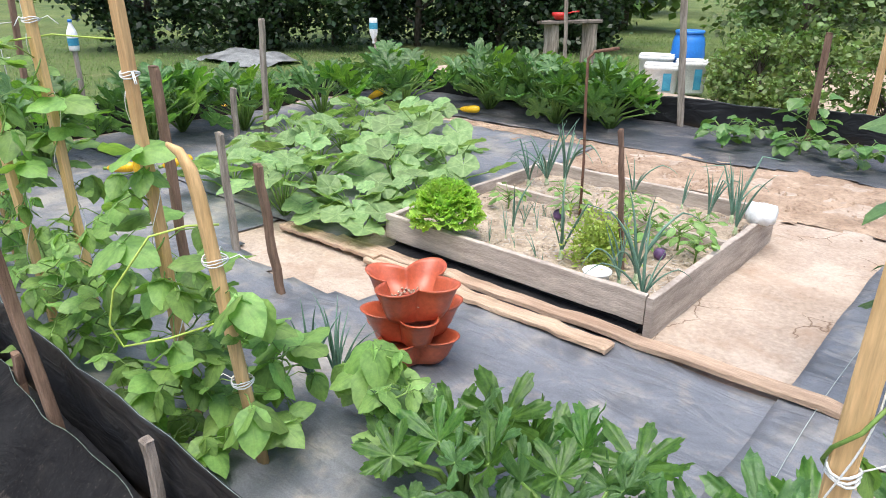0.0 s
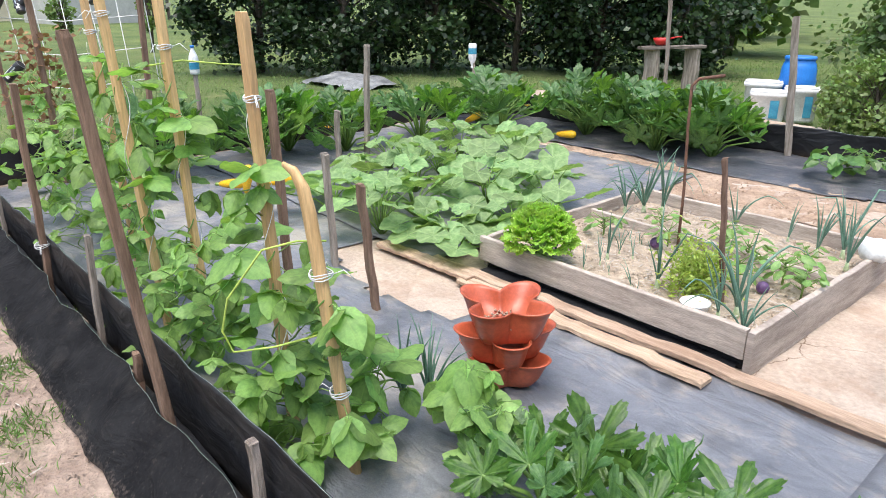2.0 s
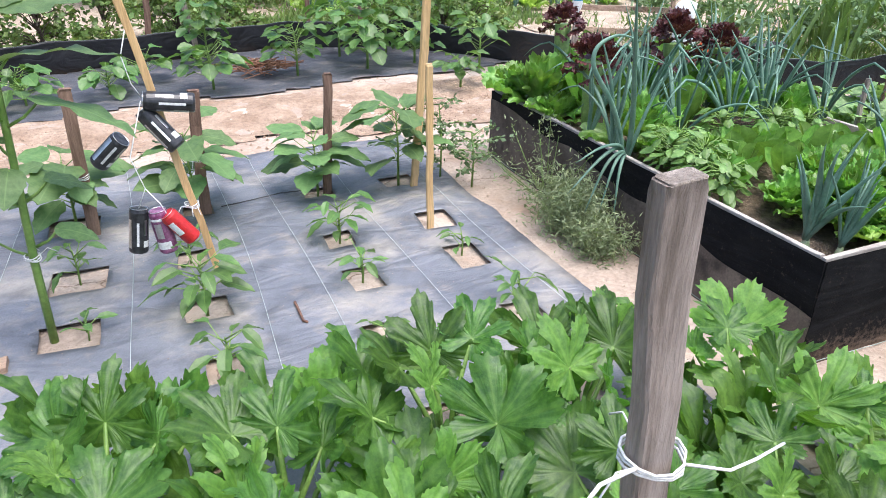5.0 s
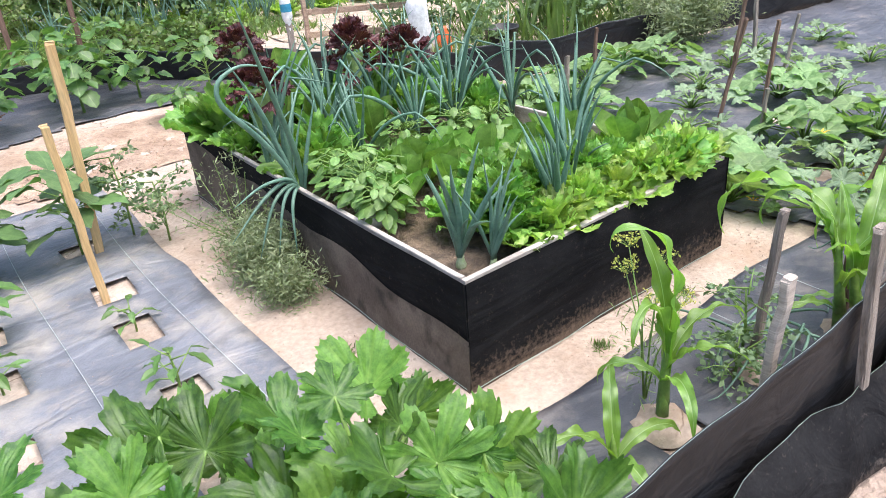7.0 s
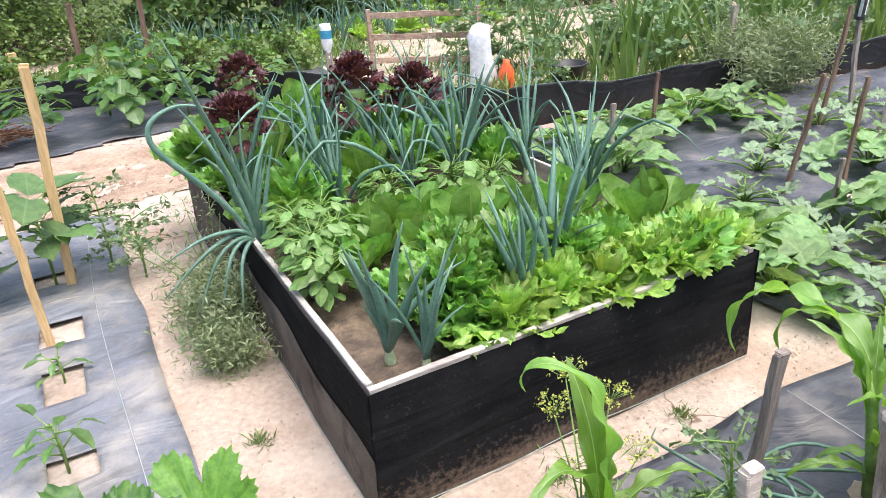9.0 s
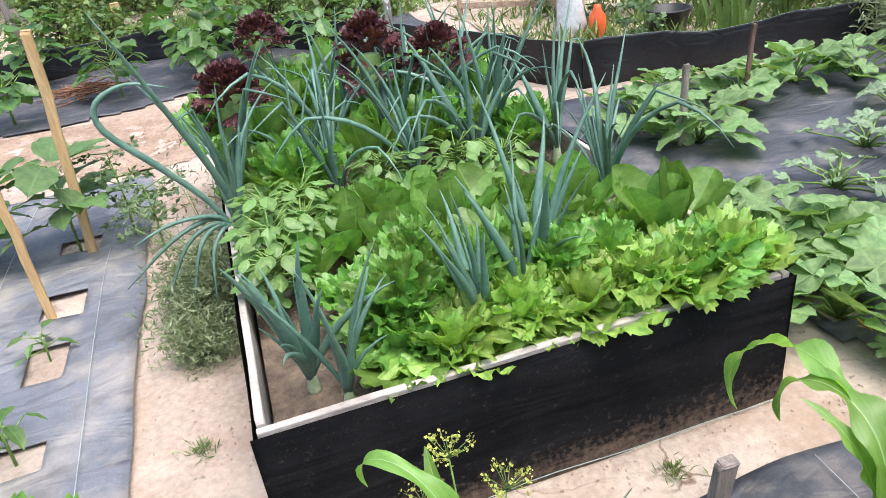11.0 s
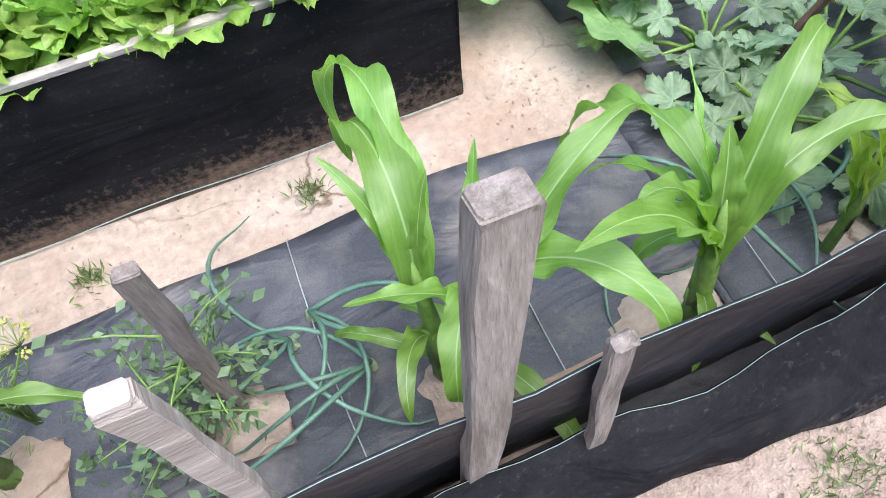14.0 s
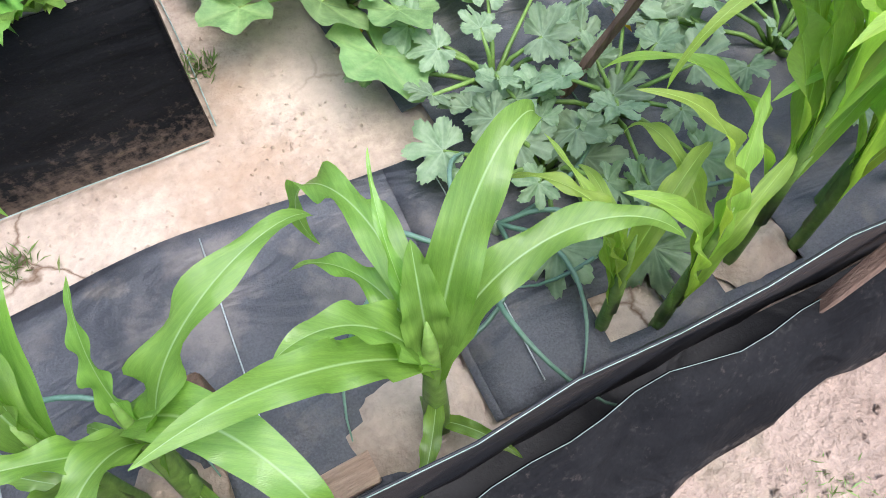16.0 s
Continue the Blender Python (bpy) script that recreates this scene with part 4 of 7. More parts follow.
# ---- black raised bed ----
def raised_bed():
    x0, x1, y0, y1, h = 2.15, 3.462, 1.437, 3.72, 0.392
    bed = thing("raised_bed", x0, y0, 0, "raised bed of boards wrapped in black fabric with pale board edges", "raised bed")
    w, d = x1 - x0, y1 - y0
    for k, (a, b) in enumerate((((0, 0), (w, 0)), ((w, 0), (w, d)), ((w, d), (0, d)), ((0, d), (0, 0)))):
        a, b = Vector((*a, 0)), Vector((*b, 0))
        dr = (b - a).normalized()
        n = Vector((-dr.y, dr.x, 0))
        p0, p1 = a + n * 0.013 + dr * 0.004, b + n * 0.013 - dr * 0.026
        part("board", *bar(p0 + Vector((0, 0, h - 0.10)), p1 + Vector((0, 0, h - 0.10)), 0.019, 0.20, 0.001, 10, 1.0, k), M_PALEWOOD, bed, "pale planed board", smooth=False)
        for name, mat_, low in (("fabric_cover", M_BEDFAB, False), ("dusty_fabric", M_DUSTFAB, True)):
            if low and k != 3:
                continue
            xs = lines(-0.012, (b - a).length + 0.012, 0.06)
            rows = 9
            verts, faces = [], []
            for i, s in enumerate(xs):
                frac = max(0.0, s / xs[-1])
                top = h - 0.006 if not low else 0.34 - 0.16 * frac ** 1.2 + 0.012 * math.sin(s * 9) + 0.02 * noise.noise(Vector((s * 4, 1, 1)))
                for r in range(rows):
                    t = r / (rows - 1)
                    off = -0.006 - (0.006 if low else 0) - 0.010 * (1 - t) ** 2 - 0.004 * noise.noise(Vector((s * 3 + k * 9, t * 4, 2)))
                    verts.append(a + dr * s + n * off + Vector((0, 0, -0.01 + (top + 0.01) * t)))
            for i in range(len(xs) - 1):
                for r in range(rows - 1):
                    q = i * rows + r
                    faces.append((q, q + rows, q + rows + 1, q + 1))
            part(name, verts, faces, mat_, bed, "black woven fabric" if not low else "fabric greyed by dried soil splashes")
        low_edge = [a + dr * s + n * (-0.024 - 0.004 * math.sin(s * 7)) + Vector((0, 0, 0.014 + 0.004 * math.sin(s * 13))) for s in lines(0, (b - a).length, 0.08)]
        part("hem_thread", *sweep(low_edge, 0.0015, 4), M_THREAD, bed)
    xs, ys = lines(0.035, w - 0.035, 0.05), lines(0.035, d - 0.035, 0.05)
    v, f = sheet(xs, ys, lambda x, y: 0.30 + relief(x, y, 0.014, 7))
    part("soil_fill", v, f, M_DARKSOIL, bed, "dark crumbly soil")
    stone = thing("stone", 2.27, 2.12, 0.31, "rounded pale fieldstone on the soil", "stone")
    part("rock", *[([Vector(p) * (1 + 0.18 * noise.noise(Vector(p) * 30)) for p in v], f) for v, f in [lathe([(0.01, -0.02), (0.035, -0.01), (0.042, 0.01), (0.035, 0.028), (0.010, 0.036)], 12)]][0], M_BLOCK, stone)


raised_bed()


# ---- wooden box bed with its planks ----
def box_bed():
    x0, x1, y0, y1, h = -2.54, -1.02, 2.45, 3.94, 0.19
    bed = thing("wooden_bed", x0, y0, 0, "low raised bed of weathered grey boards filled with sandy soil", "raised bed")
    w, d = x1 - x0, y1 - y0
    for k, (a, b, z0, z1) in enumerate((((0.0, 0.015), (w - 0.035, 0.015), 0.055, h), ((w - 0.016, 0), (w - 0.016, d), 0.0, h), ((0, d), (w - 0.035, d), 0.03, h), ((0.016, 0.035), (0.016, d - 0.02), 0.02, h - 0.005), ((0.035, 0.93), (w - 0.035, 0.90), 0.05, 0.165))):
        zc = (z0 + z1) / 2
        part("board", *bar((*a, zc), (*b, zc + (0.004 if k == 0 else 0)), 0.03, z1 - z0, 0.0016, 12, 0.97, k + 3), M_BOARD, bed, smooth=False)
    # Two added black strips stand in for the shadow below the raised front board.
    part("liner", *bar((0.02, 0.05, 0.04), (w - 0.05, 0.05, 0.04), 0.012, 0.12, 0.001, 8, 1, 4), M_FENCE, bed, "black fabric liner under the front board", smooth=False)
    part("liner", *sheet(lines(0.05, w - 0.06, 0.1), [-0.05, -0.02, 0.01, 0.045], lambda x, y: 0.022 + relief(x, y, 0.004, 6)), M_FENCE, bed, "black fabric liner under the front board")
    v, f = sheet(lines(0.03, w - 0.03, 0.045), lines(0.03, d - 0.02, 0.045), lambda x, y: 0.11 + relief(x, y, 0.016, 8) + relief(x, y, 0.012, 17))
    part("soil_fill", v, f, M_SOIL, bed, "dry pale garden soil with chopped straw")
    return bed


box_bed()
for k, (a, b, w, h, z) in enumerate((((-2.76, 2.31), (-0.25, 2.385), 0.075, 0.024, 0.035), ((-2.45, 2.235), (-1.08, 2.235), 0.085, 0.02, 0.03), ((-3.14, 2.24), (-2.40, 2.27), 0.09, 0.022, 0.034))):
    pl = thing("plank", a[0], a[1], z, "rough-sawn weathered plank with bark edge lying on fabric", "plank", "planks beside the bed")
    e = Vector((b[0] - a[0], b[1] - a[1], 0.004))
    v, f = bar((0, 0, 0), e, w, h, 0.003, 26, 0.95, k + 11)
    v = [p + Vector((0, 0.010 * noise.noise(Vector((p.x * 6, k, 1))), 0.004 * noise.noise(Vector((p.x * 4, k, 7))))) for p in v]
    part("board", v, f, M_PLANK, pl, smooth=False)


pl = thing("plank", 3.08, 0.695, 0.035, "short pale sawn plank lying along the fence", "plank")
part("board", *bar((0, 0, 0), (0.41, 0.008, 0.006), 0.05, 0.022, 0.0015, 8, 0.97, 31), M_PLANK, pl, smooth=False)
thread = thing("loose_thread", 3.8, 0.565, 0.12, "pale loose thread looped on the slumped fabric", "thread")
part("strand", *sweep([(-0.18 + 0.36 * q - 0.05 * math.exp(-((q - 0.42) / 0.1) ** 2), 0.012 - 0.030 * math.exp(-((q - 0.55) / 0.16) ** 2), 0.016 - 0.028 * math.exp(-((q - 0.55) / 0.16) ** 2)) for q in lines(0, 1, 0.04)], 0.0016, 5), M_STRING, thread)


# ---- stacked terracotta planter ----
def planter(x, y, turn):
    ob = thing("stacked_planter", x, y, 0.022, "stack of clover-shaped terracotta plastic planters, mostly empty", "planter", turn=turn)

    def tier(z0, z1, rot, inner):
        prof = [(0.60, 0.0, 0.35), (0.74, 0.10, 0.8), (0.82, 0.35, 1.0), (0.91, 0.70, 1.05), (0.97, 0.93, 1.1), (1.00, 0.95, 1.1), (1.03, 1.0, 1.1), (0.985, 1.01, 1.1), (0.93, 0.93, 1.05), (0.80, 0.66, 0.9), (0.66, inner, 0.6), (0.05, inner, 0.1)]
        n = 64
        verts, faces = [], []
        for s, t, lob in prof:
            for k in range(n):
                th = 2 * math.pi * k / n
                r = 0.114 + lob * (0.078 * (0.5 + 0.5 * math.cos(4 * (th - rot))) ** 0.6 - 0.022)
                r *= s * 1.09
                verts.append((r * math.cos(th), r * math.sin(th), z0 + (z1 - z0) * t - (0.012 * (0.5 - 0.5 * math.cos(4 * (th - rot))) if t > 0.85 else 0)))
        for i in range(len(prof) - 1):
            for k in range(n):
                faces.append((i * n + k, i * n + (k + 1) % n, (i + 1) * n + (k + 1) % n, (i + 1) * n + k))
        return verts, faces
    part("tier", *tier(0.0, 0.125, radians(0), 0.45), M_TERRA, ob)
    part("tier", *tier(0.088, 0.222, radians(45), 0.45), M_TERRA, ob)
    part("tier", *tier(0.182, 0.335, radians(0), 0.35), M_TERRA, ob)
    rr = random.Random(3)
    bits = []
    for k in range(70):
        a, r = rr.uniform(0, 6.28), 0.085 * math.sqrt(rr.random())
        c = Vector((r * math.cos(a), r * math.sin(a), 0.240 + rr.uniform(0, 0.012)))
        bits.append(([c + Vector(p) * rr.uniform(0.5, 1.3) for p in ((0.008, 0, 0), (0, 0.009, 0.002), (-0.008, 0, 0), (0, -0.007, 0.001), (0, 0, 0.008))], [(0, 1, 4), (1, 2, 4), (2, 3, 4), (3, 0, 4), (3, 2, 1, 0)]))
    part("soil_crumbs", *join(*bits), M_SOIL, ob, "dry grey soil crumbs")


planter(-1.63, 1.70, 12)

# ---- stakes ----
GREY, BROWN, PINE = "weathered grey wooden stake driven into the ground", "brown rough wooden stake driven into the ground", "fresh yellow pine pole with string tied round it"
for k, (b, t, w, m, lab) in enumerate((
        ((-2.00, 0.575, 0), (-2.04, 0.46, 1.33), 0.044, M_BROWNWOOD, BROWN), ((-2.79, 0.585, 0), (-2.783, 0.60, 0.55), 0.035, M_GREYWOOD, GREY), ((-3.57, 0.585, 0), (-3.564, 0.60, 1.04), 0.045, M_BROWNWOOD, BROWN),
        ((-4.4, 0.56, 0), (-4.39, 0.57, 0.52), 0.035, M_GREYWOOD, GREY), ((-4.03, 0.34, 0), (-4.03, 0.40, 0.54), 0.03, M_GREYWOOD, GREY), ((-2.30, 0.57, 0), (-2.29, 0.57, 0.26), 0.035, M_BROWNWOOD, BROWN), ((-1.42, 0.58, 0), (-1.42, 0.575, 0.37), 0.035, M_GREYWOOD, GREY),
        ((-2.65, 1.37, 0), (-2.665, 1.35, 1.04), 0.045, M_BROWNWOOD, BROWN), ((-3.05, 1.86, 0), (-3.067, 1.84, 0.64), 0.042, M_GREYWOOD, GREY), ((-2.47, 1.71, 0), (-2.504, 1.665, 0.62), 0.042, M_BROWNWOOD, BROWN),
        ((-4.83, 3.33, 0), (-4.81, 3.36, 1.01), 0.05, M_GREYWOOD, GREY), ((-4.9, 3.1, 0), (-4.9, 3.1, 0.5), 0.05, M_GREYWOOD, GREY), ((-2.59, 6.3, 0), (-2.70, 6.25, 1.215), 0.055, M_GREYWOOD, GREY),
        ((-0.012, 3.37, 0), (0.005, 3.37, 0.68), 0.05, M_BROWNWOOD, BROWN), ((0.47, 3.42, 0), (0.50, 3.44, 0.61), 0.05, M_BROWNWOOD, BROWN), ((1.085, 3.50, 0), (1.13, 3.49, 0.62), 0.042, M_BROWNWOOD, BROWN),
        ((1.42, 2.89, 0), (1.42, 2.89, 0.76), 0.03, M_PINE, "thin fresh pine slat stake"), ((1.52, 3.38, 0), (1.60, 3.355, 0.97), 0.038, M_PINE, "thin fresh pine slat stake"),
        ((-1.487, 6.23, 0), (-1.488, 6.23, 0.95), 0.05, M_BROWNWOOD, BROWN), ((-1.22, 7.0, 0), (-1.22, 7.0, 1.0), 0.06, M_PINE, "pine stake behind the fence"), ((0.376, 7.35, 0), (0.45, 7.35, 0.70), 0.055, M_BROWNWOOD, BROWN), ((0.80, 6.95, 0), (0.67, 6.98, 1.0), 0.05, M_GREYWOOD, GREY), ((1.35, 8.5, 0), (1.34, 8.5, 0.42), 0.09, M_PINE, "short broad pine stake"), ((0.60, 5.2, 0), (0.61, 5.2, 0.2), 0.05, M_BROWNWOOD, BROWN),
        ((0.895, 0.665, 0), (0.815, 0.66, 1.13), 0.056, M_GREYWOOD, "thick weathered square fence post with string tied on"), ((2.80, 0.575, 0), (2.72, 0.60, 0.64), 0.036, M_GREYWOOD, GREY),
        ((2.81, 0.90, 0), (2.833, 0.88, 0.555), 0.032, M_GREYWOOD, GREY), ((2.86, 0.665, 0), (2.888, 0.60, 0.82), 0.030, M_BOARD, "pointed pale weathered stake"), ((3.13, 0.60, 0), (3.155, 0.61, 0.855), 0.05, M_GREYWOOD, "thick weathered square fence post"), ((3.31, 0.575, 0), (3.30, 0.59, 0.515), 0.032, M_GREYWOOD, GREY), ((3.30, 0.86, 0), (3.31, 0.86, 0.26), 0.05, M_BROWNWOOD, BROWN), ((2.52, 0.72, 0), (2.53, 0.70, 0.545), 0.036, M_BOARD, "pale weathered wooden stake"),
        ((4.15, 0.575, 0), (4.36, 0.62, 0.75), 0.035, M_BROWNWOOD, BROWN),
        ((4.73, 2.26, 0), (4.785, 2.18, 0.62), 0.024, M_BROWNWOOD, "thin brown wooden stick stuck in soil"), ((5.08, 2.18, 0), (5.095, 2.16, 0.56), 0.026, M_BROWNWOOD, "thin brown wooden stick stuck in soil"), ((4.65, 1.95, 0), (4.66, 1.94, 0.30), 0.024, M_GREYWOOD, "thin grey wooden stick stuck in soil"), ((5.55, 2.35, 0), (5.6, 2.3, 0.5), 0.024, M_GREYWOOD, "thin grey wooden stick stuck in soil"), ((4.12, 1.20, 0), (4.30, 1.10, 0.62), 0.022, M_BROWNWOOD, "thin brown wooden stick stuck in soil"),
        ((4.25, 3.0, 0), (4.26, 3.0, 0.42), 0.03, M_GREYWOOD, "thin grey wooden stick stuck in soil"), ((4.85, 3.3, 0), (4.87, 3.3, 0.45), 0.024, M_BROWNWOOD, "thin brown wooden stick stuck in soil"), ((5.9, 2.9, 0), (5.95, 2.85, 0.75), 0.03, M_BROWNWOOD, BROWN), ((6.38, 4.1, 0), (6.42, 4.08, 0.62), 0.06, M_GREYWOOD, GREY), ((6.22, 2.91, 0), (6.19, 2.95, 0.85), 0.035, M_GREYWOOD, GREY),
        ((1.89, 7.4, 0), (1.93, 7.4, 0.9), 0.045, M_BROWNWOOD, BROWN), ((2.5, 7.6, 0), (2.54, 7.6, 0.95), 0.045, M_BROWNWOOD, BROWN), ((-5.54, 9.0, 0), (-5.6, 8.97, 1.5), 0.05, M_GREYWOOD, GREY))):
    st = stake("wooden_stake", b, t, w, m, lab, seed=k, h=w * (1.0 if w > 0.06 else 0.62), group="wooden stakes")
    if k == 24:
        tie(st, (-0.052, -0.003, 0.745), 0.042, 2, 3)
        part("loose_string", *sweep([(-0.09, -0.02, 0.75), (-0.15, -0.03, 0.755), (-0.21, -0.04, 0.70)], 0.003, 5), M_STRING, st)
        part("loose_string", *sweep([(-0.02, -0.03, 0.74), (0.04, -0.05, 0.725), (0.09, -0.045, 0.722), (0.17, -0.02, 0.70)], 0.0024, 5), M_STRING, st)
    if k in (2, 13, 14):
        tie(st, (0, 0.0, 0.30), 0.032, 2, k)

for k, (b, t, w) in enumerate((((-2.87, 0.885, 0), (-2.897, 0.80, 1.62), 0.046), ((-2.70, 0.995, 0), (-2.715, 0.956, 1.48), 0.046), ((-1.867, 0.924, 0), (-1.89, 0.88, 1.37), 0.042), ((-3.55, 1.0, 0), (-3.60, 0.95, 1.5), 0.046), ((-0.10, 0.90, 0), (-0.085, 0.905, 1.62), 0.034))):
    st = stake("bean_pole", b, t, w, M_PINE, PINE, "pole", h=w * 0.6, seed=60 + k, group="bean poles")
    dv = Vector(t) - Vector(b)
    tie(st, dv * (0.50 if k == 4 else 0.83), w * 0.6, 2, k)
    turns = [dv * s + Vector((math.cos(s * 22) * w * 0.62, math.sin(s * 22) * w * 0.62, 0)) for s in lines(0.1, 0.8, 0.02)]
    part("wound_string", *sweep(turns, 0.0016, 4), M_STRING, st)
bent = thing("bean_pole", -1.55, 0.96, 0, "fresh pine slat with a broken curved tip and string", "pole", "bean poles")
pts = [(0, 0, -0.03), (-0.02, -0.03, 0.3), (-0.04, -0.055, 0.62), (-0.055, -0.075, 0.86), (-0.062, -0.085, 0.93), (-0.082, -0.098, 0.975), (-0.115, -0.11, 0.99)]
part("shaft", *sweep(pts, [0.029, 0.029, 0.029, 0.029, 0.027, 0.021, 0.010], 8, 0.55), M_PINE, bent)
tie(bent, (-0.042, -0.058, 0.68), 0.034, 3, 9)
tie(bent, (-0.02, -0.03, 0.3), 0.032, 1, 10)


# ---- poles in the wooden bed ----
stake("thin_stake", (-1.335, 2.80, 0.1), (-1.405, 2.78, 0.76), 0.022, M_BROWNWOOD, "thin brown garden stake", seed=91)
rod = thing("iron_rod", -1.83, 3.24, 0.1, "rusty bent iron rod standing in the bed", "rod")
part("shaft", *sweep([(0, 0, -0.05), (-0.005, 0, 0.35), (-0.02, -0.01, 0.68), (-0.025, -0.01, 0.88), (0.0, 0.005, 0.915), (0.10, 0.07, 0.935)], 0.0085, 6), M_RUST, rod)

cup = thing("plastic_cup", -1.345, 2.575, 0.115, "small white plastic bowl pressed into the soil", "bowl")
part("body", *lathe([(0.045, 0.0), (0.062, 0.055), (0.066, 0.062), (0.062, 0.064), (0.057, 0.055), (0.04, 0.012)], 24), M_WHITE, cup)
bag = thing("plastic_bag", -1.03, 3.72, 0.17, "crumpled white plastic bag on the bed's edge", "plastic bag")
v, f = lathe([(0.01, 0.0), (0.07, 0.01), (0.085, 0.05), (0.06, 0.09), (0.01, 0.10)], 14)
part("film", [Vector(p) * (1 + 0.35 * noise.noise(Vector(p) * 26)) for p in v], f, M_PAPER, bag)


# ---- drink cans on strings ----
def can(name, at, axis, height, rad, material, label, band=None, parent_string=None):
    ob = thing(name, *at, label, "can", "cans hung up to scare birds")
    ax = Vector(axis).normalized()
    q = Vector((0, 0, 1)).rotation_difference(ax).to_matrix()
    prof = [(0.82 * rad, 0.0), (0.9 * rad, 0.001), (rad, 0.007), (rad, height - 0.012), (0.9 * rad, height - 0.002), (0.9 * rad, height)]
    v, f = lathe(prof, 28)
    part("body", [q @ (Vector(p) - Vector((0, 0, height))) for p in v], f, material, ob, smooth=False)
    v, f = lathe([(0.90 * rad, height - 0.0005), (0.93 * rad, height + 0.002), (0.87 * rad, height + 0.002), (0.82 * rad, height - 0.004), (0.05 * rad, height - 0.004)], 20)
    part("rim", [q @ (Vector(p) - Vector((0, 0, height))) for p in v], f, M_METAL, ob, "bare metal rim")
    if band:
        for z0, z1, a0, a1, bm in band:
            verts, faces = [], []
            n = 10
            for k in range(n + 1):
                a = a0 + (a1 - a0) * k / n
                for z in (z0, z1):
                    verts.append(q @ Vector((1.012 * rad * math.cos(a), 1.012 * rad * math.sin(a), z - height)))
            for k in range(n):
                faces.append((2 * k, 2 * k + 2, 2 * k + 3, 2 * k + 1))
            part("print_panel", verts, faces, bm, ob)
    return ob


def cord(points, label="white string holding the cans"):
    b = Vector(points[0])
    ob = thing("cord", *b, label, "string")
    part("strand", *sweep([Vector(p) - b for p in points], 0.0022, 5), M_STRING, ob)


WB = [(0.02, 0.13, 3.3, 3.9, M_METAL), (0.03, 0.12, 4.5, 4.75, M_WHITE), (0.025, 0.05, 5.2, 6.0, M_WHITE), (0.07, 0.13, 5.3, 5.6, M_METAL)]
can("drink_can", (0.215, 2.74, 0.365), (0.18, 0.1, 1), 0.168, 0.034, M_CANBLACK, "black and silver tall drink can hanging on string", WB)
can("drink_can", (0.275, 2.72, 0.355), (-0.10, 0.0, 1), 0.168, 0.034, M_CANPINK, "plum and white tall drink can hanging on string", [(0.02, 0.05, 3.6, 5.2, M_WHITE), (0.065, 0.125, 3.9, 4.7, M_METAL), (0.135, 0.145, 3.4, 5.6, M_WHITE)])
can("drink_can", (0.305, 2.70, 0.345), (-0.55, 0.0, 0.8), 0.14, 0.033, M_CANRED, "red drink can hanging on string", [(0.05, 0.11, 3.9, 4.7, M_WHITE)])
can("drink_can", (0.30, 2.80, 0.74), (-1, 0.1, 0.12), 0.172, 0.035, M_CANBLACK, "black and silver drink can hanging on string", WB)
can("drink_can", (0.29, 2.82, 0.70), (-0.55, 0.3, 0.75), 0.172, 0.035, M_CANBLACK, "dark drink can hanging on string", WB)
can("drink_can", (0.20, 2.84, 0.60), (0.5, -0.2, 0.5), 0.14, 0.036, M_CANBLACK, "small black drink can hanging on string", WB)
stake("thin_stake", (0.466, 2.78, 0), (0.275, 2.83, 1.10), 0.028, M_PINE, "leaning thin pine stake with cans hung on it", seed=95)
cord([(0.29, 2.825, 1.0), (0.255, 2.80, 0.9), (0.27, 2.81, 0.80), (0.30, 2.80, 0.745)])
cord([(0.29, 2.80, 0.74), (0.22, 2.76, 0.55), (0.25, 2.73, 0.44), (0.215, 2.74, 0.365)])
cord([(0.25, 2.73, 0.44), (0.29, 2.72, 0.38), (0.305, 2.70, 0.345)])
knot = thing("string_tie", 0.40, 2.79, 0.33, "white string knotted round the leaning stake", "string")
tie(knot, (0, 0, 0), 0.026, 3, 5)
nail = thing("iron_peg", 0.69, 2.35, 0.02, "rusty iron peg bent over the fabric", "peg")
part("shaft", *sweep([(0.0, 0.08, 0.0), (0.0, 0.075, 0.012), (0.0, -0.07, 0.014), (0.012, -0.08, 0.012), (0.012, -0.07, 0.0)], 0.005, 5), M_RUST, nail)
wire = thing("wire", 0.55, 3.46, 0.03, "thin dark wire lying across the fabric", "wire")
part("strand", *sweep([(0, 0, 0), (0.15, 0.02, 0.004), (0.3, 0.06, 0.003), (0.46, 0.04, 0.004)], 0.003, 4), M_BLACKPOT, wire)

# ---- plants ----
# Some zucchini leaves take the brighter copy, for highlights and light through the blade.
V_ZUC = [finger_leaf("zucchini_leaf", L_ZUC if s not in (1, 5) else L_ZUCY, 0.225, 0.18 + 0.08 * s, 0.06, s, 200, 0.36 if s != 3 else 0.62, 0.95 + 0.06 * s) for s in range(6)]
V_ZUCD = [finger_leaf("zucchini_leaf", L_ZUCD if s != 2 else L_ZUCY, 0.24, 0.12 + 0.08 * s, 0.06, 10 + s, 130, 0.36) for s in range(4)]
V_ZUCS = [finger_leaf("zucchini_leaf", L_ZUCD if s not in (1, 3) else L_ZUC, 0.21, 0.25 + 0.1 * s, 0.07, 40 + s, 190, 0.27, 0.85) for s in range(4)]
V_PUMP = [palm("squash_leaf", L_PUMP, 0.118, 5, 0.11, 0.02, 50, 0.12, 0.035, 0.25, s, 17, 0.8) for s in range(4)]
V_CUKE = [palm("cucumber_leaf", L_CUKE, 0.115, 5, 0.2, 0.03, 50, 0.1, 0.04, 0.35, s, 17, 0.8) for s in range(3)]
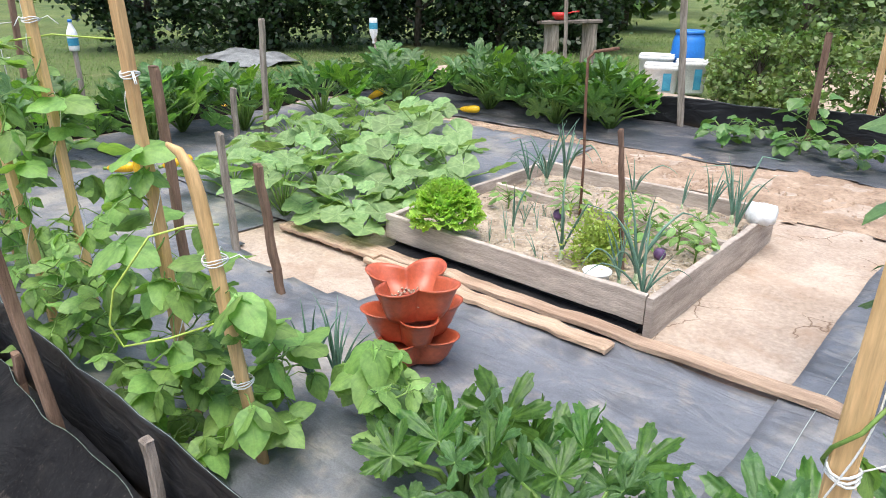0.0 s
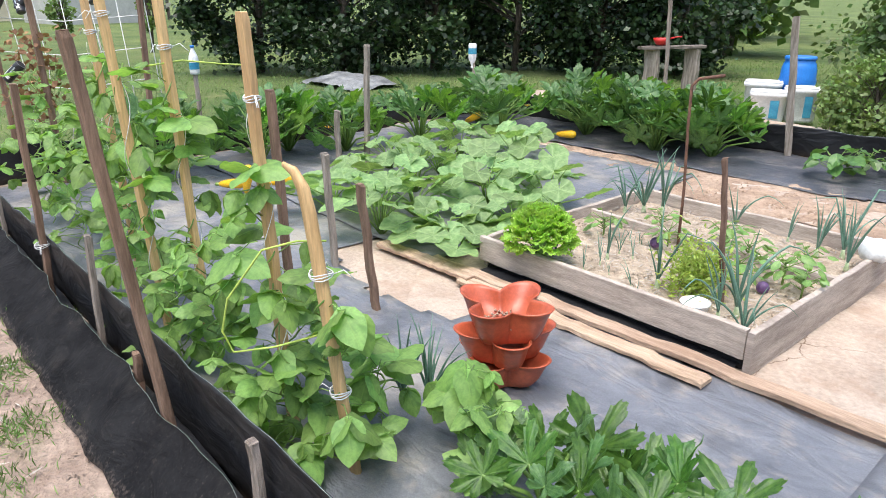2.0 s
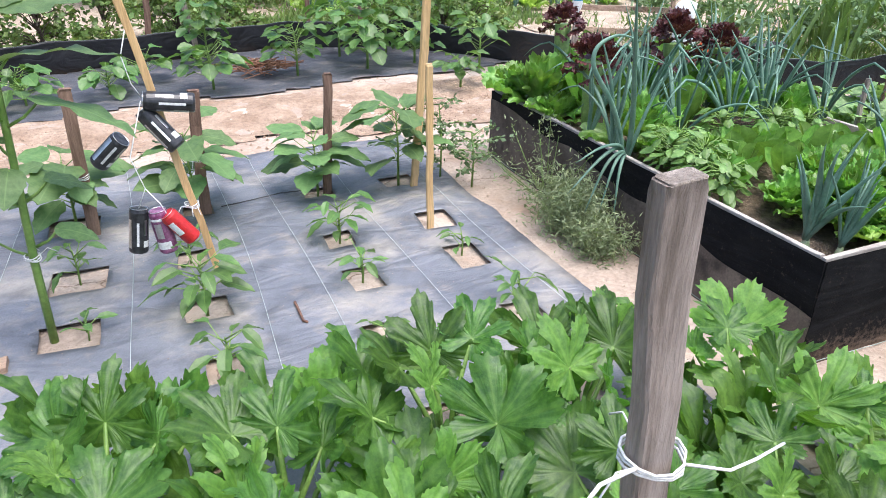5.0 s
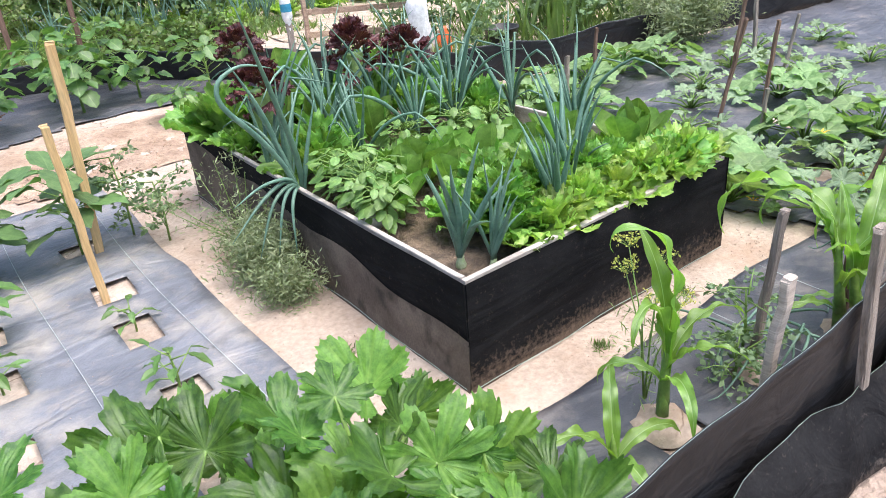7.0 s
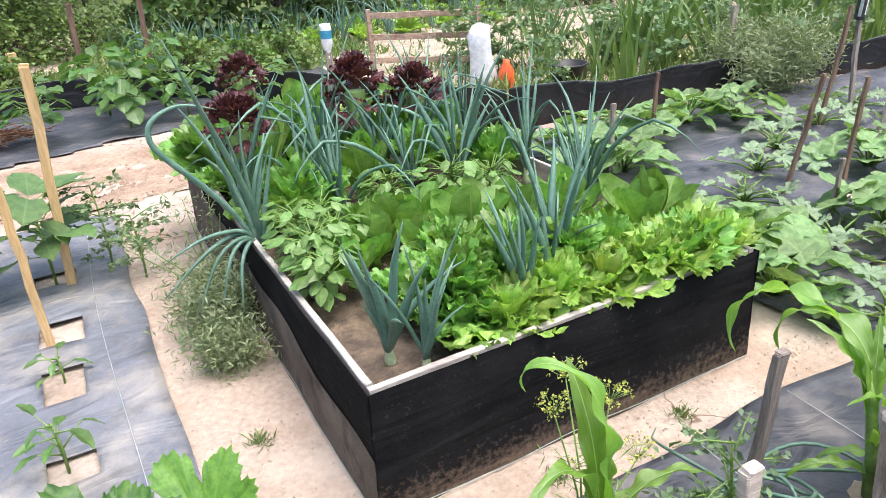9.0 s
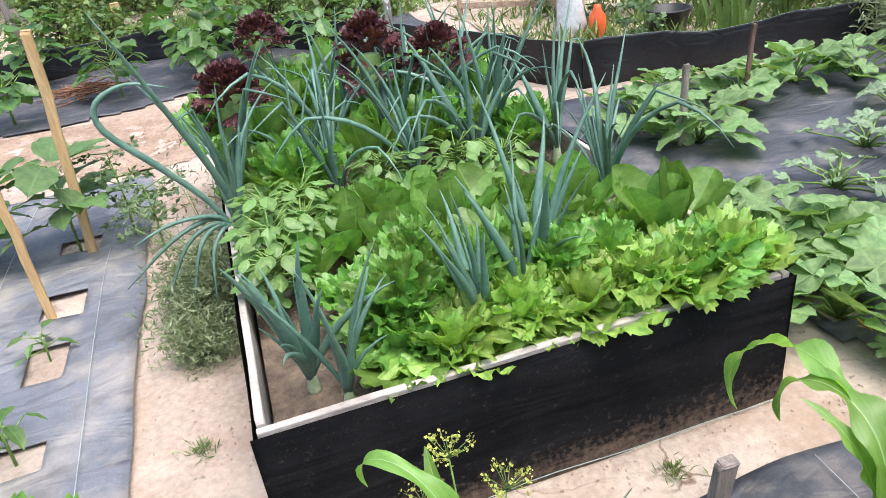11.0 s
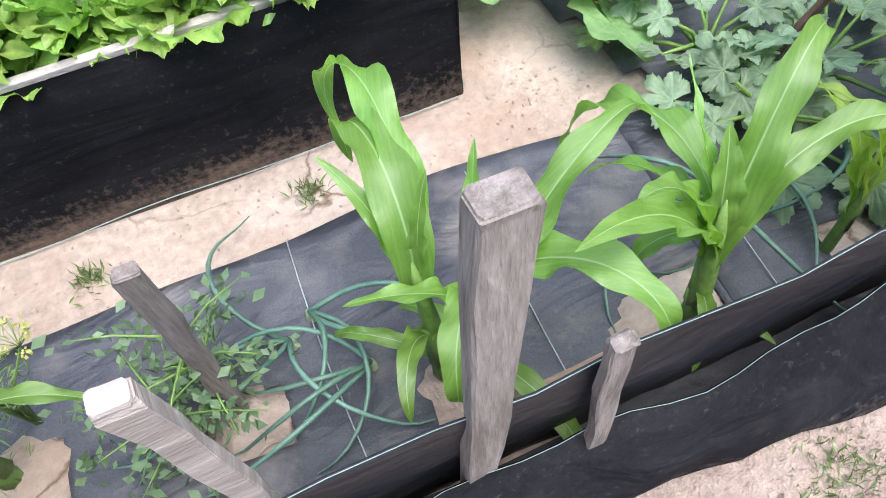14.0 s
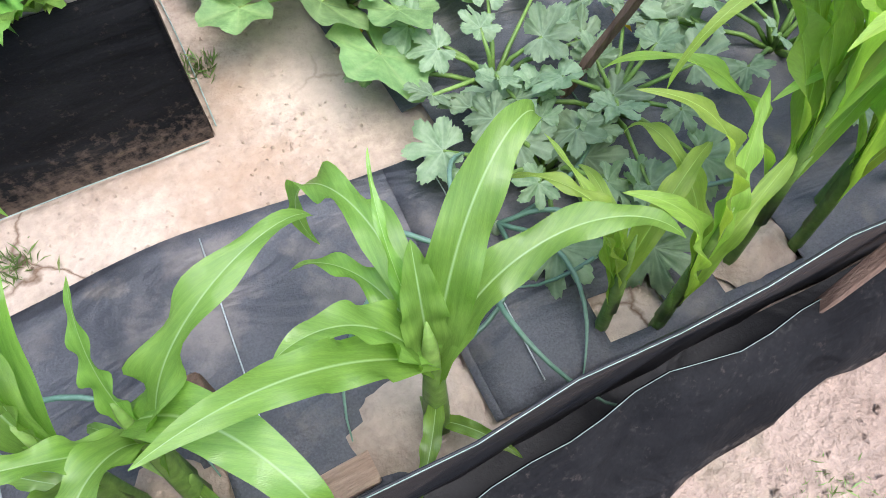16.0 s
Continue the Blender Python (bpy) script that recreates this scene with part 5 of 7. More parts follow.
V_MELON = [finger_leaf("melon_leaf", L_MELON, 0.078, 0.10 + 0.1 * s, 0.08, 30 + s, 110, 0.42, 1.15) for s in range(3)]
V_BEAN = [blade("bean_leaflet", L_BEAN, 0.105, 0.082, 8, 0.10, -0.12, 0.25, peak=0.36, seed=s) for s in range(3)]
V_PEPP = [blade("pepper_leaf", L_PEPP, 0.095, 0.044, 7, 0.02, 0.3, 0.3, peak=0.42, seed=s) for s in range(3)]
V_EGG = [blade("eggplant_leaf", L_EGG, 0.17, 0.12, 9, 0.05, 0.12, 0.28, 0.02, 3, 0.05, 0.42, s) for s in range(3)]
V_SUNF = [blade("sunflower_leaf", L_SUNF, 0.28, 0.235, 12, 0.12, 0.05, 0.30, 0.008, 4, 0.03, 0.34, s) for s in range(3)]
V_LETT = [frill_leaf("lettuce_leaf", L_LETT, 0.19, 58, s, 0.07, 6 + s, 0.5, -0.05 + 0.14 * s) for s in range(4)]
V_LETTP = [frill_leaf("lettuce_leaf", L_LETTP, 0.175, 62, 10 + s, 0.10, 6 + s, 0.55, 0.02 + 0.12 * s) for s in range(4)]
V_ROM = [blade("romaine_leaf", L_LETT, 0.20, 0.12, 10, 0.0, 0.6, -0.25, 0.008, 3, 0.0, 0.6, s, 0.08) for s in range(3)]
V_BALL = [frill_leaf("lettuce_leaf", L_BALL, 0.17, 64, 16 + s, 0.11, 7 + s, 0.5, 0.05, 44) for s in range(3)]
V_REDL = [frill_leaf("red_lettuce_leaf", L_REDL, 0.16, 60, 20 + s, 0.11, 7 + s, 0.4, 0.15 + 0.1 * s, 40) for s in range(3)]
V_BASIL = [blade("basil_leaf", L_BASIL, 0.065, 0.042, 6, 0.0, -0.2, 0.3, peak=0.42, seed=s) for s in range(2)]
V_ONION = [pipe_leaf("onion_leaf", L_ONION, 0.38 + 0.03 * s, 0.0078, 87 - 3 * s, (8, 20, 38, 75, 14, 100, 165, 150)[s], s, (0, 0, 0, 0, 75, 30, 0, 0)[s]) for s in range(8)]
V_ONION += [pipe_leaf("onion_leaf", L_ONION, 0.34, 0.0125, 80, 14, 8), pipe_leaf("onion_leaf", L_ONION, 0.34, 0.0115, 74, 48, 9)]
V_STRAW = [blade("strawberry_leaf", L_PEPP, 0.075, 0.06, 8, 0.0, 0.25, 0.2, 0.0, 3, 0.09, 0.5, s) for s in range(2)]
V_GLAD = [strap("sword_leaf", L_GRASS, 0.75, 0.045, 84 - 5 * s, 14 + 12 * s, 14, 0.004, 8, s) for s in range(3)]


def stalk(parent, pts, radii, material=None, name="stem"):
    v, f = sweep(pts, radii, 6)
    return part(name, v, f, material or L_STEM, parent)


def squash(x, y, leaves, reach, height, variants, seed, name="zucchini_plant", label="zucchini plant with large jagged mottled leaves", group="zucchini plants", scale=1.0, base=0.015, face=None):
    rr = random.Random(seed)
    ob = thing(name, x, y, base, label, "plant", group)
    stems = []
    slim = 1.0 if name == "zucchini_plant" else 0.5
    for k in range(leaves):
        az = k * 137.5 + rr.uniform(-25, 25)
        q = (k + 0.5) / leaves
        out = reach * (0.25 + 0.75 * q) * rr.uniform(0.8, 1.1)
        h = height * (1.0 - 0.55 * q ** 1.5) * rr.uniform(0.75, 1.1)
        d = direction(az, 0)
        tip = d * out + Vector((0, 0, h))
        stems.append(sweep([(0, 0, 0), d * out * 0.35 + Vector((0, 0, h * 0.62)), tip], [0.013 * scale * slim, 0.010 * scale * slim, 0.006 * scale * slim], 6))
        leaf_at(ob, variants[k % len(variants)], tip, (((az + 180) % 360 - 180) * 0.42 + rr.uniform(-35, 35)) if name == "zucchini_plant" and y < 2 else az + rr.uniform(-30, 30), (rr.uniform(12, 58) + 12 * (1 - q)) if name == "zucchini_plant" else (rr.uniform(-35, 35) + 12 * (1 - q)), rr.uniform(-32, 32), scale * rr.uniform(0.72, 1.18) * (0.75 + 0.35 * q))
    if name == "zucchini_plant":
        for v, f in stems:
            part("leaf_stalk", v, f, L_STEM, ob)
    else:
        part("vine", *join(*stems), L_STEM, ob)
    return ob


def bean(x, y, top, lean, leaves, spread, seed, low=0.05, scale=1.0, label="climbing bean plant twining up its pole"):
    rr = random.Random(seed)
    ob = thing("bean_plant", x, y, 0.015, label, "plant", "bean plants")
    pts = []
    for k in range(26):
        s = k / 25
        pts.append(Vector((lean[0] * s + 0.028 * math.cos(s * 26), lean[1] * s + 0.028 * math.sin(s * 26), top * s)))
    bits = [sweep(pts, 0.0032, 5)]
    for k in range(leaves):
        s = low + (1 - low) * (k + rr.random()) / leaves
        o = Vector((lean[0] * s, lean[1] * s, top * s))
        az = rr.uniform(0, 360)
        r = spread * rr.uniform(0.25, 1.0) * (1.25 - 0.7 * s)
        tip = o + direction(az, rr.uniform(-15, 40)) * r
        bits.append(sweep([o, (o + tip) / 2 + Vector((0, 0, 0.02)), tip], 0.0021, 4))
        sc = scale * rr.uniform(0.45, 1.25)
        e = rr.uniform(-65, 20)
        for dz, de in ((0, 0), (95, 6), (-95, 6)):
            leaf_at(ob, V_BEAN[rr.randrange(3)], tip, az + dz + rr.uniform(-15, 15), e + de, rr.uniform(-40, 40), sc)
    part("vine", *join(*bits), L_STEM, ob)
    return ob


for k, (x, y, top, lx, ly, n, sp) in enumerate(((-2.87, 0.885, 1.15, -0.02, -0.05, 17, 0.2), (-2.70, 0.99, 1.1, -0.015, -0.04, 17, 0.2), (-1.87, 0.92, 0.9, -0.02, -0.03, 17, 0.19), (-1.56, 0.95, 0.62, -0.04, -0.05, 13, 0.17), (-3.55, 1.0, 1.1, -0.03, -0.03, 17, 0.22), (-3.25, 0.9, 0.8, 0, 0, 16, 0.22), (-2.3, 0.86, 0.6, 0, 0.0, 17, 0.2), (-2.1, 1.05, 0.5, 0.05, 0, 14, 0.2), (-3.95, 0.85, 0.75, 0, 0, 16, 0.25), (-4.4, 0.95, 0.7, 0, 0, 16, 0.26), (-4.9, 0.9, 0.65, 0, 0, 16, 0.28), (-2.55, 0.82, 0.42, 0, 0, 14, 0.2), (-1.75, 0.84, 0.32, 0, 0, 12, 0.17))):
    bean(x, y, top, (lx, ly), round(n * 1.35), sp, 100 + k)
for k, (x, y) in enumerate(((-1.42, 1.30), (-1.2, 1.2), (-1.62, 1.10))):
    bean(x, y, 0.30, (0, 0), 13, 0.16, 140 + k, 0.3, 1.1, "low bush bean plant with broad leaves")
runner = thing("bean_runner", -1.665, 0.873, 0.76, "long bare yellow-green bean runner", "plant")
part("vine", *sweep([Vector(q) - Vector((-1.665, 0.873, 0.76)) for q in ((-1.60, 0.93, 0.77), (-1.665, 0.873, 0.765), (-1.716, 0.79, 0.744), (-1.776, 0.70, 0.60), (-1.79, 0.68, 0.50), (-1.775, 0.70, 0.43), (-1.71, 0.80, 0.438), (-1.637, 0.92, 0.469))], 0.0034, 5), M_YELLOWVINE, runner)
runner = thing("bean_runner", -2.738, 0.863, 1.158, "long bare yellow-green bean runner", "plant")
part("vine", *sweep([(0, 0, 0), (0.05, 0.15, 0.02), (0.10, 0.30, 0.0), (0.35, 0.25, 0.02), (0.80, 0.05, 0.05)], 0.0034, 5), M_YELLOWVINE, runner)
bean(-0.10, 0.90, 0.95, (0.01, 0.005), 5, 0.08, 150, 0.2, 0.7)

for k, (x, y, n, r, h) in enumerate(((-0.98, 1.22, 11, 0.24, 0.30), (-0.62, 1.25, 11, 0.26, 0.30), (-0.22, 1.35, 10, 0.24, 0.27), (0.08, 1.55, 13, 0.27, 0.36), (0.45, 1.38, 14, 0.28, 0.38), (0.85, 1.45, 15, 0.30, 0.42), (1.22, 1.42, 14, 0.29, 0.40), (1.62, 1.28, 13, 0.28, 0.36), (0.68, 1.05, 13, 0.25, 0.38), (1.08, 1.02, 12, 0.24, 0.36), (1.45, 0.95, 11, 0.25, 0.32), (0.25, 1.08, 11, 0.24, 0.36), (1.82, 1.0, 9, 0.22, 0.26), (-0.05, 1.1, 9, 0.22, 0.3))):
    if x < -0.1:
        squash(x, y, 15, r * 1.05, h * 0.95, V_ZUCS, 200 + k, label="zucchini plant with slender deeply cut silvery leaves", scale=0.74)
    else:
        squash(x, y - 0.08, round(n * 0.82), r * 1.0, h * 0.95, V_ZUC, 200 + k, scale=0.75)
for k, (x, y) in enumerate(((-5.6, 1.9), (-5.5, 2.7), (-5.4, 3.5), (-5.3, 4.3), (-5.0, 5.1), (-4.4, 5.75), (-3.8, 5.85), (-3.3, 5.95), (-3.05, 5.8), (-4.7, 6.1), (-5.6, 5.4), (-3.4, 6.2), (-5.75, 3.1), (-4.1, 6.15), (-3.5, 5.6))):
    squash(x, y, 26, 0.46, 0.50, V_ZUCD + V_ZUCS, 230 + k, label="large dark green zucchini plant with silvery mottled leaves", scale=0.86)
for k, (x, y) in enumerate(((-3.0, 2.6), (-2.75, 2.95), (-3.45, 2.75), (-3.25, 3.2), (-3.9, 3.1), (-3.7, 3.6), (-4.3, 2.9), (-4.2, 3.6), (-2.9, 3.4), (-3.3, 2.35), (-2.75, 2.5), (-3.9, 2.4), (-4.6, 3.4), (-4.5, 4.1), (-3.8, 4.1), (-4.3, 4.6))):
    squash(x, y, 12, 0.36, 0.18 + 0.05 * (k % 5), V_PUMP, 260 + k, "squash_plant", "sprawling squash plant with round pale green leaves", "squash plants", 0.92 + 0.16 * (k % 3))
for k, (x, y) in enumerate(((3.85, 1.62), (4.05, 1.85), (4.25, 3.35), (4.55, 3.5), (4.9, 3.4), (5.3, 3.45), (4.35, 3.0), (5.6, 3.3), (3.95, 2.1), (4.75, 1.75), (5.4, 2.25), (5.0, 1.5))):
    squash(x, y, 18, 0.27, 0.2, V_CUKE, 290 + k, "cucumber_plant", "sprawling cucumber plant with pale angular leaves", "cucumber plants", 0.92)
for k, (x, y) in enumerate(((4.02, 1.28), (4.2, 1.12), (4.45, 1.4), (4.6, 1.1), (4.0, 1.05), (4.4, 1.75), (4.9, 1.2), (4.5, 2.3), (4.9, 2.55), (5.3, 2.75), (5.6, 2.0), (6.0, 2.4), (5.9, 2.9), (6.4, 3.0), (5.3, 1.2), (6.5, 2.2), (7.0, 2.8), (6.3, 1.7), (5.8, 1.4))):
    squash(x, y, 13, 0.26, 0.13, V_MELON, 310 + k, "melon_plant", "trailing melon vine with grey-green cut leaves", "melon plants", 1.05)


def pepper(x, y, h, leaves, seed, variants, name, label, group, base=0.0, scale=1.0, droop=-15):
    rr = random.Random(seed)
    ob = thing(name, x, y, base, label, "plant", group)
    bits = [sweep([(0, 0, -0.02), (0.005, 0.0, h * 0.5), (0.0, 0.006, h)], [0.006 * scale, 0.005 * scale, 0.003], 5)]
    for k in range(leaves):
        s = 0.3 + 0.7 * (k + 0.5) / leaves
        az = k * 137.5 + rr.uniform(-20, 20)
        o = Vector((0, 0, h * s))
        tip = o + direction(az, rr.uniform(10, 45)) * (0.05 + 0.06 * rr.random()) * scale
        bits.append(sweep([o, tip], [0.003, 0.0018], 4))
        leaf_at(ob, variants[k % len(variants)], tip, az + rr.uniform(-15, 15), droop + rr.uniform(-20, 25), rr.uniform(-25, 25), scale * rr.uniform(0.65, 1.15))
    part("stem", *join(*bits), L_STEM, ob)
    return ob


for k, (x, y, h, n, s) in enumerate(((-0.06, 2.92, 0.16, 10, 0.8), (-0.02, 2.50, 0.08, 6, 0.6), (0.38, 2.50, 0.22, 22, 1.15), (0.36, 2.95, 0.13, 9, 0.8), (0.41, 2.09, 0.15, 13, 0.9), (0.98, 2.52, 0.13, 10, 0.8), (0.99, 2.90, 0.18, 16, 1.0), (1.45, 2.60, 0.10, 7, 0.7), (1.44, 2.07, 0.18, 10, 0.9), (0.94, 2.09, 0.07, 5, 0.6), (0.97, 1.58, 0.1, 8, 0.7))):
    pepper(x, y, h, n, 400 + k, V_PEPP, "pepper_plant", "young pepper plant in a hole cut in the fabric", "pepper plants", scale=s * 1.05, droop=-4)
for k, (x, y, h, n) in enumerate(((-0.09, 3.48, 0.34, 18), (0.43, 3.45, 0.42, 20), (1.03, 3.47, 0.32, 20), (1.46, 3.45, 0.42, 20))):
    pepper(x, y, h, n, 420 + k, V_EGG, "eggplant", "staked eggplant with broad wavy dull leaves", "eggplants", scale=1.22, droop=2)
for k, (x, y, h, n, s) in enumerate(((-2.0, 5.75, 0.14, 26, 1.3), (-1.45, 5.9, 0.12, 24, 1.3), (-1.0, 5.75, 0.12, 22, 1.2), (-1.5, 6.3, 0.36, 20, 1.5), (-0.5, 5.8, 0.14, 24, 1.3), (0.05, 5.9, 0.16, 24, 1.3), (0.78, 5.75, 0.30, 34, 1.35), (1.48, 6.0, 0.36, 36, 1.4), (2.1, 6.05, 0.36, 38, 1.5), (2.55, 6.1, 0.3, 34, 1.4), (0.3, 6.3, 0.14, 22, 1.2), (-0.6, 6.3, 0.14, 22, 1.2), (0.85, 6.8, 0.55, 40, 1.3), (2.0, 6.6, 0.5, 32, 1.5), (2.45, 6.6, 0.55, 30, 1.5), (3.0, 5.7, 0.4, 26, 1.4), (2.6, 5.2, 0.2, 20, 1.2), (-1.9, 6.1, 0.12, 20, 1.1))):
    pepper(x, y, h, n, 440 + k, V_STRAW, "strawberry_plant", "leafy green plant growing through the fabric strip", "plants of the back strip", base=0.05, scale=s * 1.35)


def sunflower():
    ob = thing("sunflower", -0.13, 2.53, 0.0, "tall young sunflower with closed bud and heart-shaped leaves", "plant")
    stalk(ob, [(0, 0, -0.03), (0.01, 0.0, 0.3), (0.03, 0.01, 0.65), (0.045, 0.015, 0.95), (0.05, 0.01, 1.10)], [0.0145, 0.0135, 0.012, 0.011, 0.010])
    bits = []
    for k, (z, az, out, e, s) in enumerate(((0.97, 105, 0.10, 2, 0.92), (0.78, 125, 0.08, -8, 0.92), (1.06, -75, 0.08, 18, 0.78), (0.93, -95, 0.06, 14, 0.95), (0.76, -112, 0.15, -6, 0.90), (1.06, 75, 0.07, 22, 0.72), (1.09, -40, 0.05, 30, 0.6), (1.08, 150, 0.06, -5, 0.6), (1.05, 20, 0.08, 5, 0.7), (0.52, -75, 0.10, -12, 0.42), (0.50, 95, 0.13, -15, 0.45), (0.32, 85, 0.15, -12, 0.42), (0.60, 170, 0.08, -30, 0.4), (0.36, -100, 0.10, -10, 0.38), (0.66, 40, 0.10, -20, 0.45))):
        o = Vector((0.03 * z + 0.015, 0.01, z))
        tip = o + direction(az, 35) * out
        bits.append(sweep([o, (o + tip) / 2 - Vector((0, 0, 0.01)), tip], [0.006, 0.005, 0.004], 5))
        leaf_at(ob, V_SUNF[k % 3], tip, az, e, (-14, 10, 18, -8)[k % 4], s * 1.12)
    for v, f in bits:
        part("leaf_stalk", v, f, L_STEM, ob)
    for k in range(9):
        leaf_at(ob, V_SUNF[k % 3], (0.05, 0.01, 1.09), k * 40, 68, 0, 0.24, "bract")
    tie(ob, (0.01, 0, 0.33), 0.024, 2, 4)


sunflower()


def rosette(x, y, z, leaves, variants, seed, name, label, group, scale=1.0, open_=62, height=0.03):
    rr = random.Random(seed)
    ob = thing(name, x, y, z, label, "lettuce", group)
    for k in range(leaves):
        q = (k + 0.5) / leaves
        az = k * 137.5 + rr.uniform(-15, 15)
        leaf_at(ob, variants[k % len(variants)], direction(az, 0) * 0.02 * q * scale + Vector((0, 0, height * (1 - q))), az, 86 - open_ * q + rr.uniform(-8, 8), rr.uniform(-14, 14), scale * rr.uniform(0.8, 1.12) * (0.7 + 0.35 * q))
    v, f = sweep([(0, 0, -0.02), (0, 0, 0.03)], [0.02 * scale, 0.016 * scale], 7)
    part("core", v, f, L_STEM, ob)
    return ob


ZB = 0.305
for k, (x, y, v, s) in enumerate(((2.52, 1.63, V_LETT, 0.9), (2.66, 1.80, V_LETT, 0.95), (2.82, 1.64, V_LETTP, 0.85), (2.99, 1.60, V_LETTP, 0.85), (3.12, 1.72, V_LETT, 0.9), (3.20, 1.56, V_LETTP, 0.85), (3.34, 1.62, V_LETTP, 0.7), (3.36, 1.80, V_ROM, 1.15), (2.86, 1.86, V_LETT, 0.95), (3.05, 1.92, V_LETT, 0.9), (2.62, 2.02, V_ROM, 1.0), (2.80, 2.08, V_ROM, 1.05), (2.98, 2.12, V_ROM, 1.0), (2.45, 1.86, V_LETT, 0.75), (3.18, 2.02, V_ROM, 0.95), (2.5, 2.2, V_ROM, 0.9), (2.66, 2.28, V_ROM, 0.95), (2.36, 2.06, V_ROM, 0.7), (3.25, 1.86, V_LETTP, 0.8), (2.55, 2.42, V_LETT, 0.7), (2.35, 2.5, V_LETT, 0.7), (2.8, 2.35, V_ROM, 0.8), (2.40, 3.45, V_LETT, 1.0), (2.75, 3.5, V_LETT, 1.1), (3.1, 3.5, V_LETT, 1.1), (2.25, 3.2, V_LETT, 0.9), (2.25, 3.6, V_LETT, 1.2), (3.2, 3.6, V_LETT, 1.1), (2.6, 3.62, V_LETT, 1.1), (2.9, 3.62, V_LETTP, 1.0))):
    rosette(x, y, ZB + 0.01 + 0.015 * (k % 3), 11, v, 500 + k, "lettuce", "bright green leafy lettuce growing in dark soil" if v is not V_LETTP else "pale yellow-green bolting lettuce with ragged leaves", "lettuces in the raised bed", s * 1.1, 66)
for k, (x, y, q) in enumerate(((2.62, 1.565, 0.85), (2.79, 1.57, 0.8), (2.95, 1.55, 0.9), (3.10, 1.57, 0.85), (3.26, 1.55, 1.0), (3.37, 1.57, 0.92))):
    rosette(x, y, ZB + 0.03 + 0.02 * (k % 2), 13, V_LETT if k == 4 else V_LETTP, 520 + k, "lettuce", "frilly pale lettuce spilling over the bed's edge", "lettuces in the raised bed", q * 1.08, 68)


def curly_ball(x, y, z, r, leaves, variants, seed, label, group, size, tall=1.0, name="lettuce", lift=0.0):
    """A round head of tightly curled leaves."""
    ob = thing(name, x, y, z, label, "lettuce", group)
    rr = random.Random(seed)
    for k in range(leaves):
        az, el = k * 137.5, -8 + 92 * (k / leaves) ** 0.9
        leaf_at(ob, variants[k % len(variants)], Matrix.Diagonal((1, 1, tall)) @ (direction(az, el) * r * 0.62 + Vector((0, 0, r * 0.55))) + Vector((0, 0, lift)), az + rr.uniform(-25, 25), el + rr.uniform(-15, 25), rr.uniform(-35, 35), size * rr.uniform(0.8, 1.15))
    part("core", *sweep([(0, 0, -0.02), (0, 0, lift + r * 0.8 * tall)], [0.03, min(0.05, r * 0.45)], 8), L_STEM, ob)
    return ob


curly_ball(-2.20, 2.55, 0.12, 0.19, 190, V_BALL, 560, "round curly bright green lettuce at the bed's corner", "lettuces in the wooden bed", 0.46)
for k, (x, y, q) in enumerate(((2.55, 1.70, 0.15), (2.74, 1.72, 0.14), (2.95, 1.70, 0.13), (2.63, 1.90, 0.13))):
    rosette(x, y, ZB + 0.03, 26, V_LETT, 562 + k, "lettuce", "dark green curly lettuce head", "lettuces in the raised bed", q * 6.4, 78, 0.10)

for k, (x, y, lift, r, tall) in enumerate(((2.44, 3.5, 0.36, 0.10, 1.3), (2.82, 3.05, 0.22, 0.12, 2.0), (3.09, 3.0, 0.25, 0.115, 1.4), (2.26, 2.92, 0.24, 0.112, 1.6))):
    curly_ball(x, y, ZB, r, 40, V_REDL, 545 + k, "dark red frilly lettuce running tall", "red lettuces", r * 4.0, tall, "red_lettuce", lift)


def onion(x, y, z, leaves, seed, scale=1.0, group="onions", label="onion with upright blue-green tubular leaves", kinds=(0, 1, 2, 4, 3, 5)):
    rr = random.Random(seed)
    ob = thing("onion_plant", x, y, z, label, "plant", group)
    v, f = lathe([(0.004, -0.01), (0.016, 0.0), (0.018, 0.015), (0.012, 0.035), (0.010, 0.06)], 10)
    part("bulb_neck", [Vector(p) * scale for p in v], f, M_NECK, ob, "pale onion neck")
    for k in range(leaves):
        leaf_at(ob, V_ONION[kinds[rr.randrange(len(kinds))]], (0, 0, 0.045 * scale), rr.uniform(0, 360), rr.uniform(-14, 4), 0, scale * rr.uniform(0.65, 1.2))
    return ob


for k, (x, y, n, s) in enumerate(((2.29, 1.63, 11, 1.0), (2.36, 1.55, 8, 0.85), (2.72, 1.62, 8, 1.1), (2.93, 1.76, 8, 1.15), (2.86, 1.68, 6, 1.0), (3.32, 2.08, 9, 1.1), (3.38, 2.2, 7, 1.0), (2.20, 2.62, 7, 1.15), (2.20, 2.82, 6, 1.1), (2.55, 2.62, 9, 0.95), (2.85, 2.62, 9, 1.05), (3.08, 2.64, 10, 1.15), (3.2, 2.75, 10, 1.1), (2.6, 2.95, 9, 1.1), (2.85, 2.9, 9, 1.1), (2.7, 3.15, 9, 1.1), (3.05, 3.0, 10, 1.15), (3.3, 2.95, 9, 1.1), (2.45, 2.8, 8, 1.0), (3.38, 2.55, 8, 1.1), (2.5, 3.3, 8, 1.1), (3.0, 3.2, 8, 1.1), (3.2, 3.15, 8, 1.2))):
    onion(x, y, ZB, n + 1 if y < 2.3 else n + 1, 600 + k, s * (1.0 if y < 2.3 else 1.12), "onions in the raised bed", kinds=(8, 9, 8, 1) if y < 1.9 else (0, 1, 2, 4, 3, 5, 8))
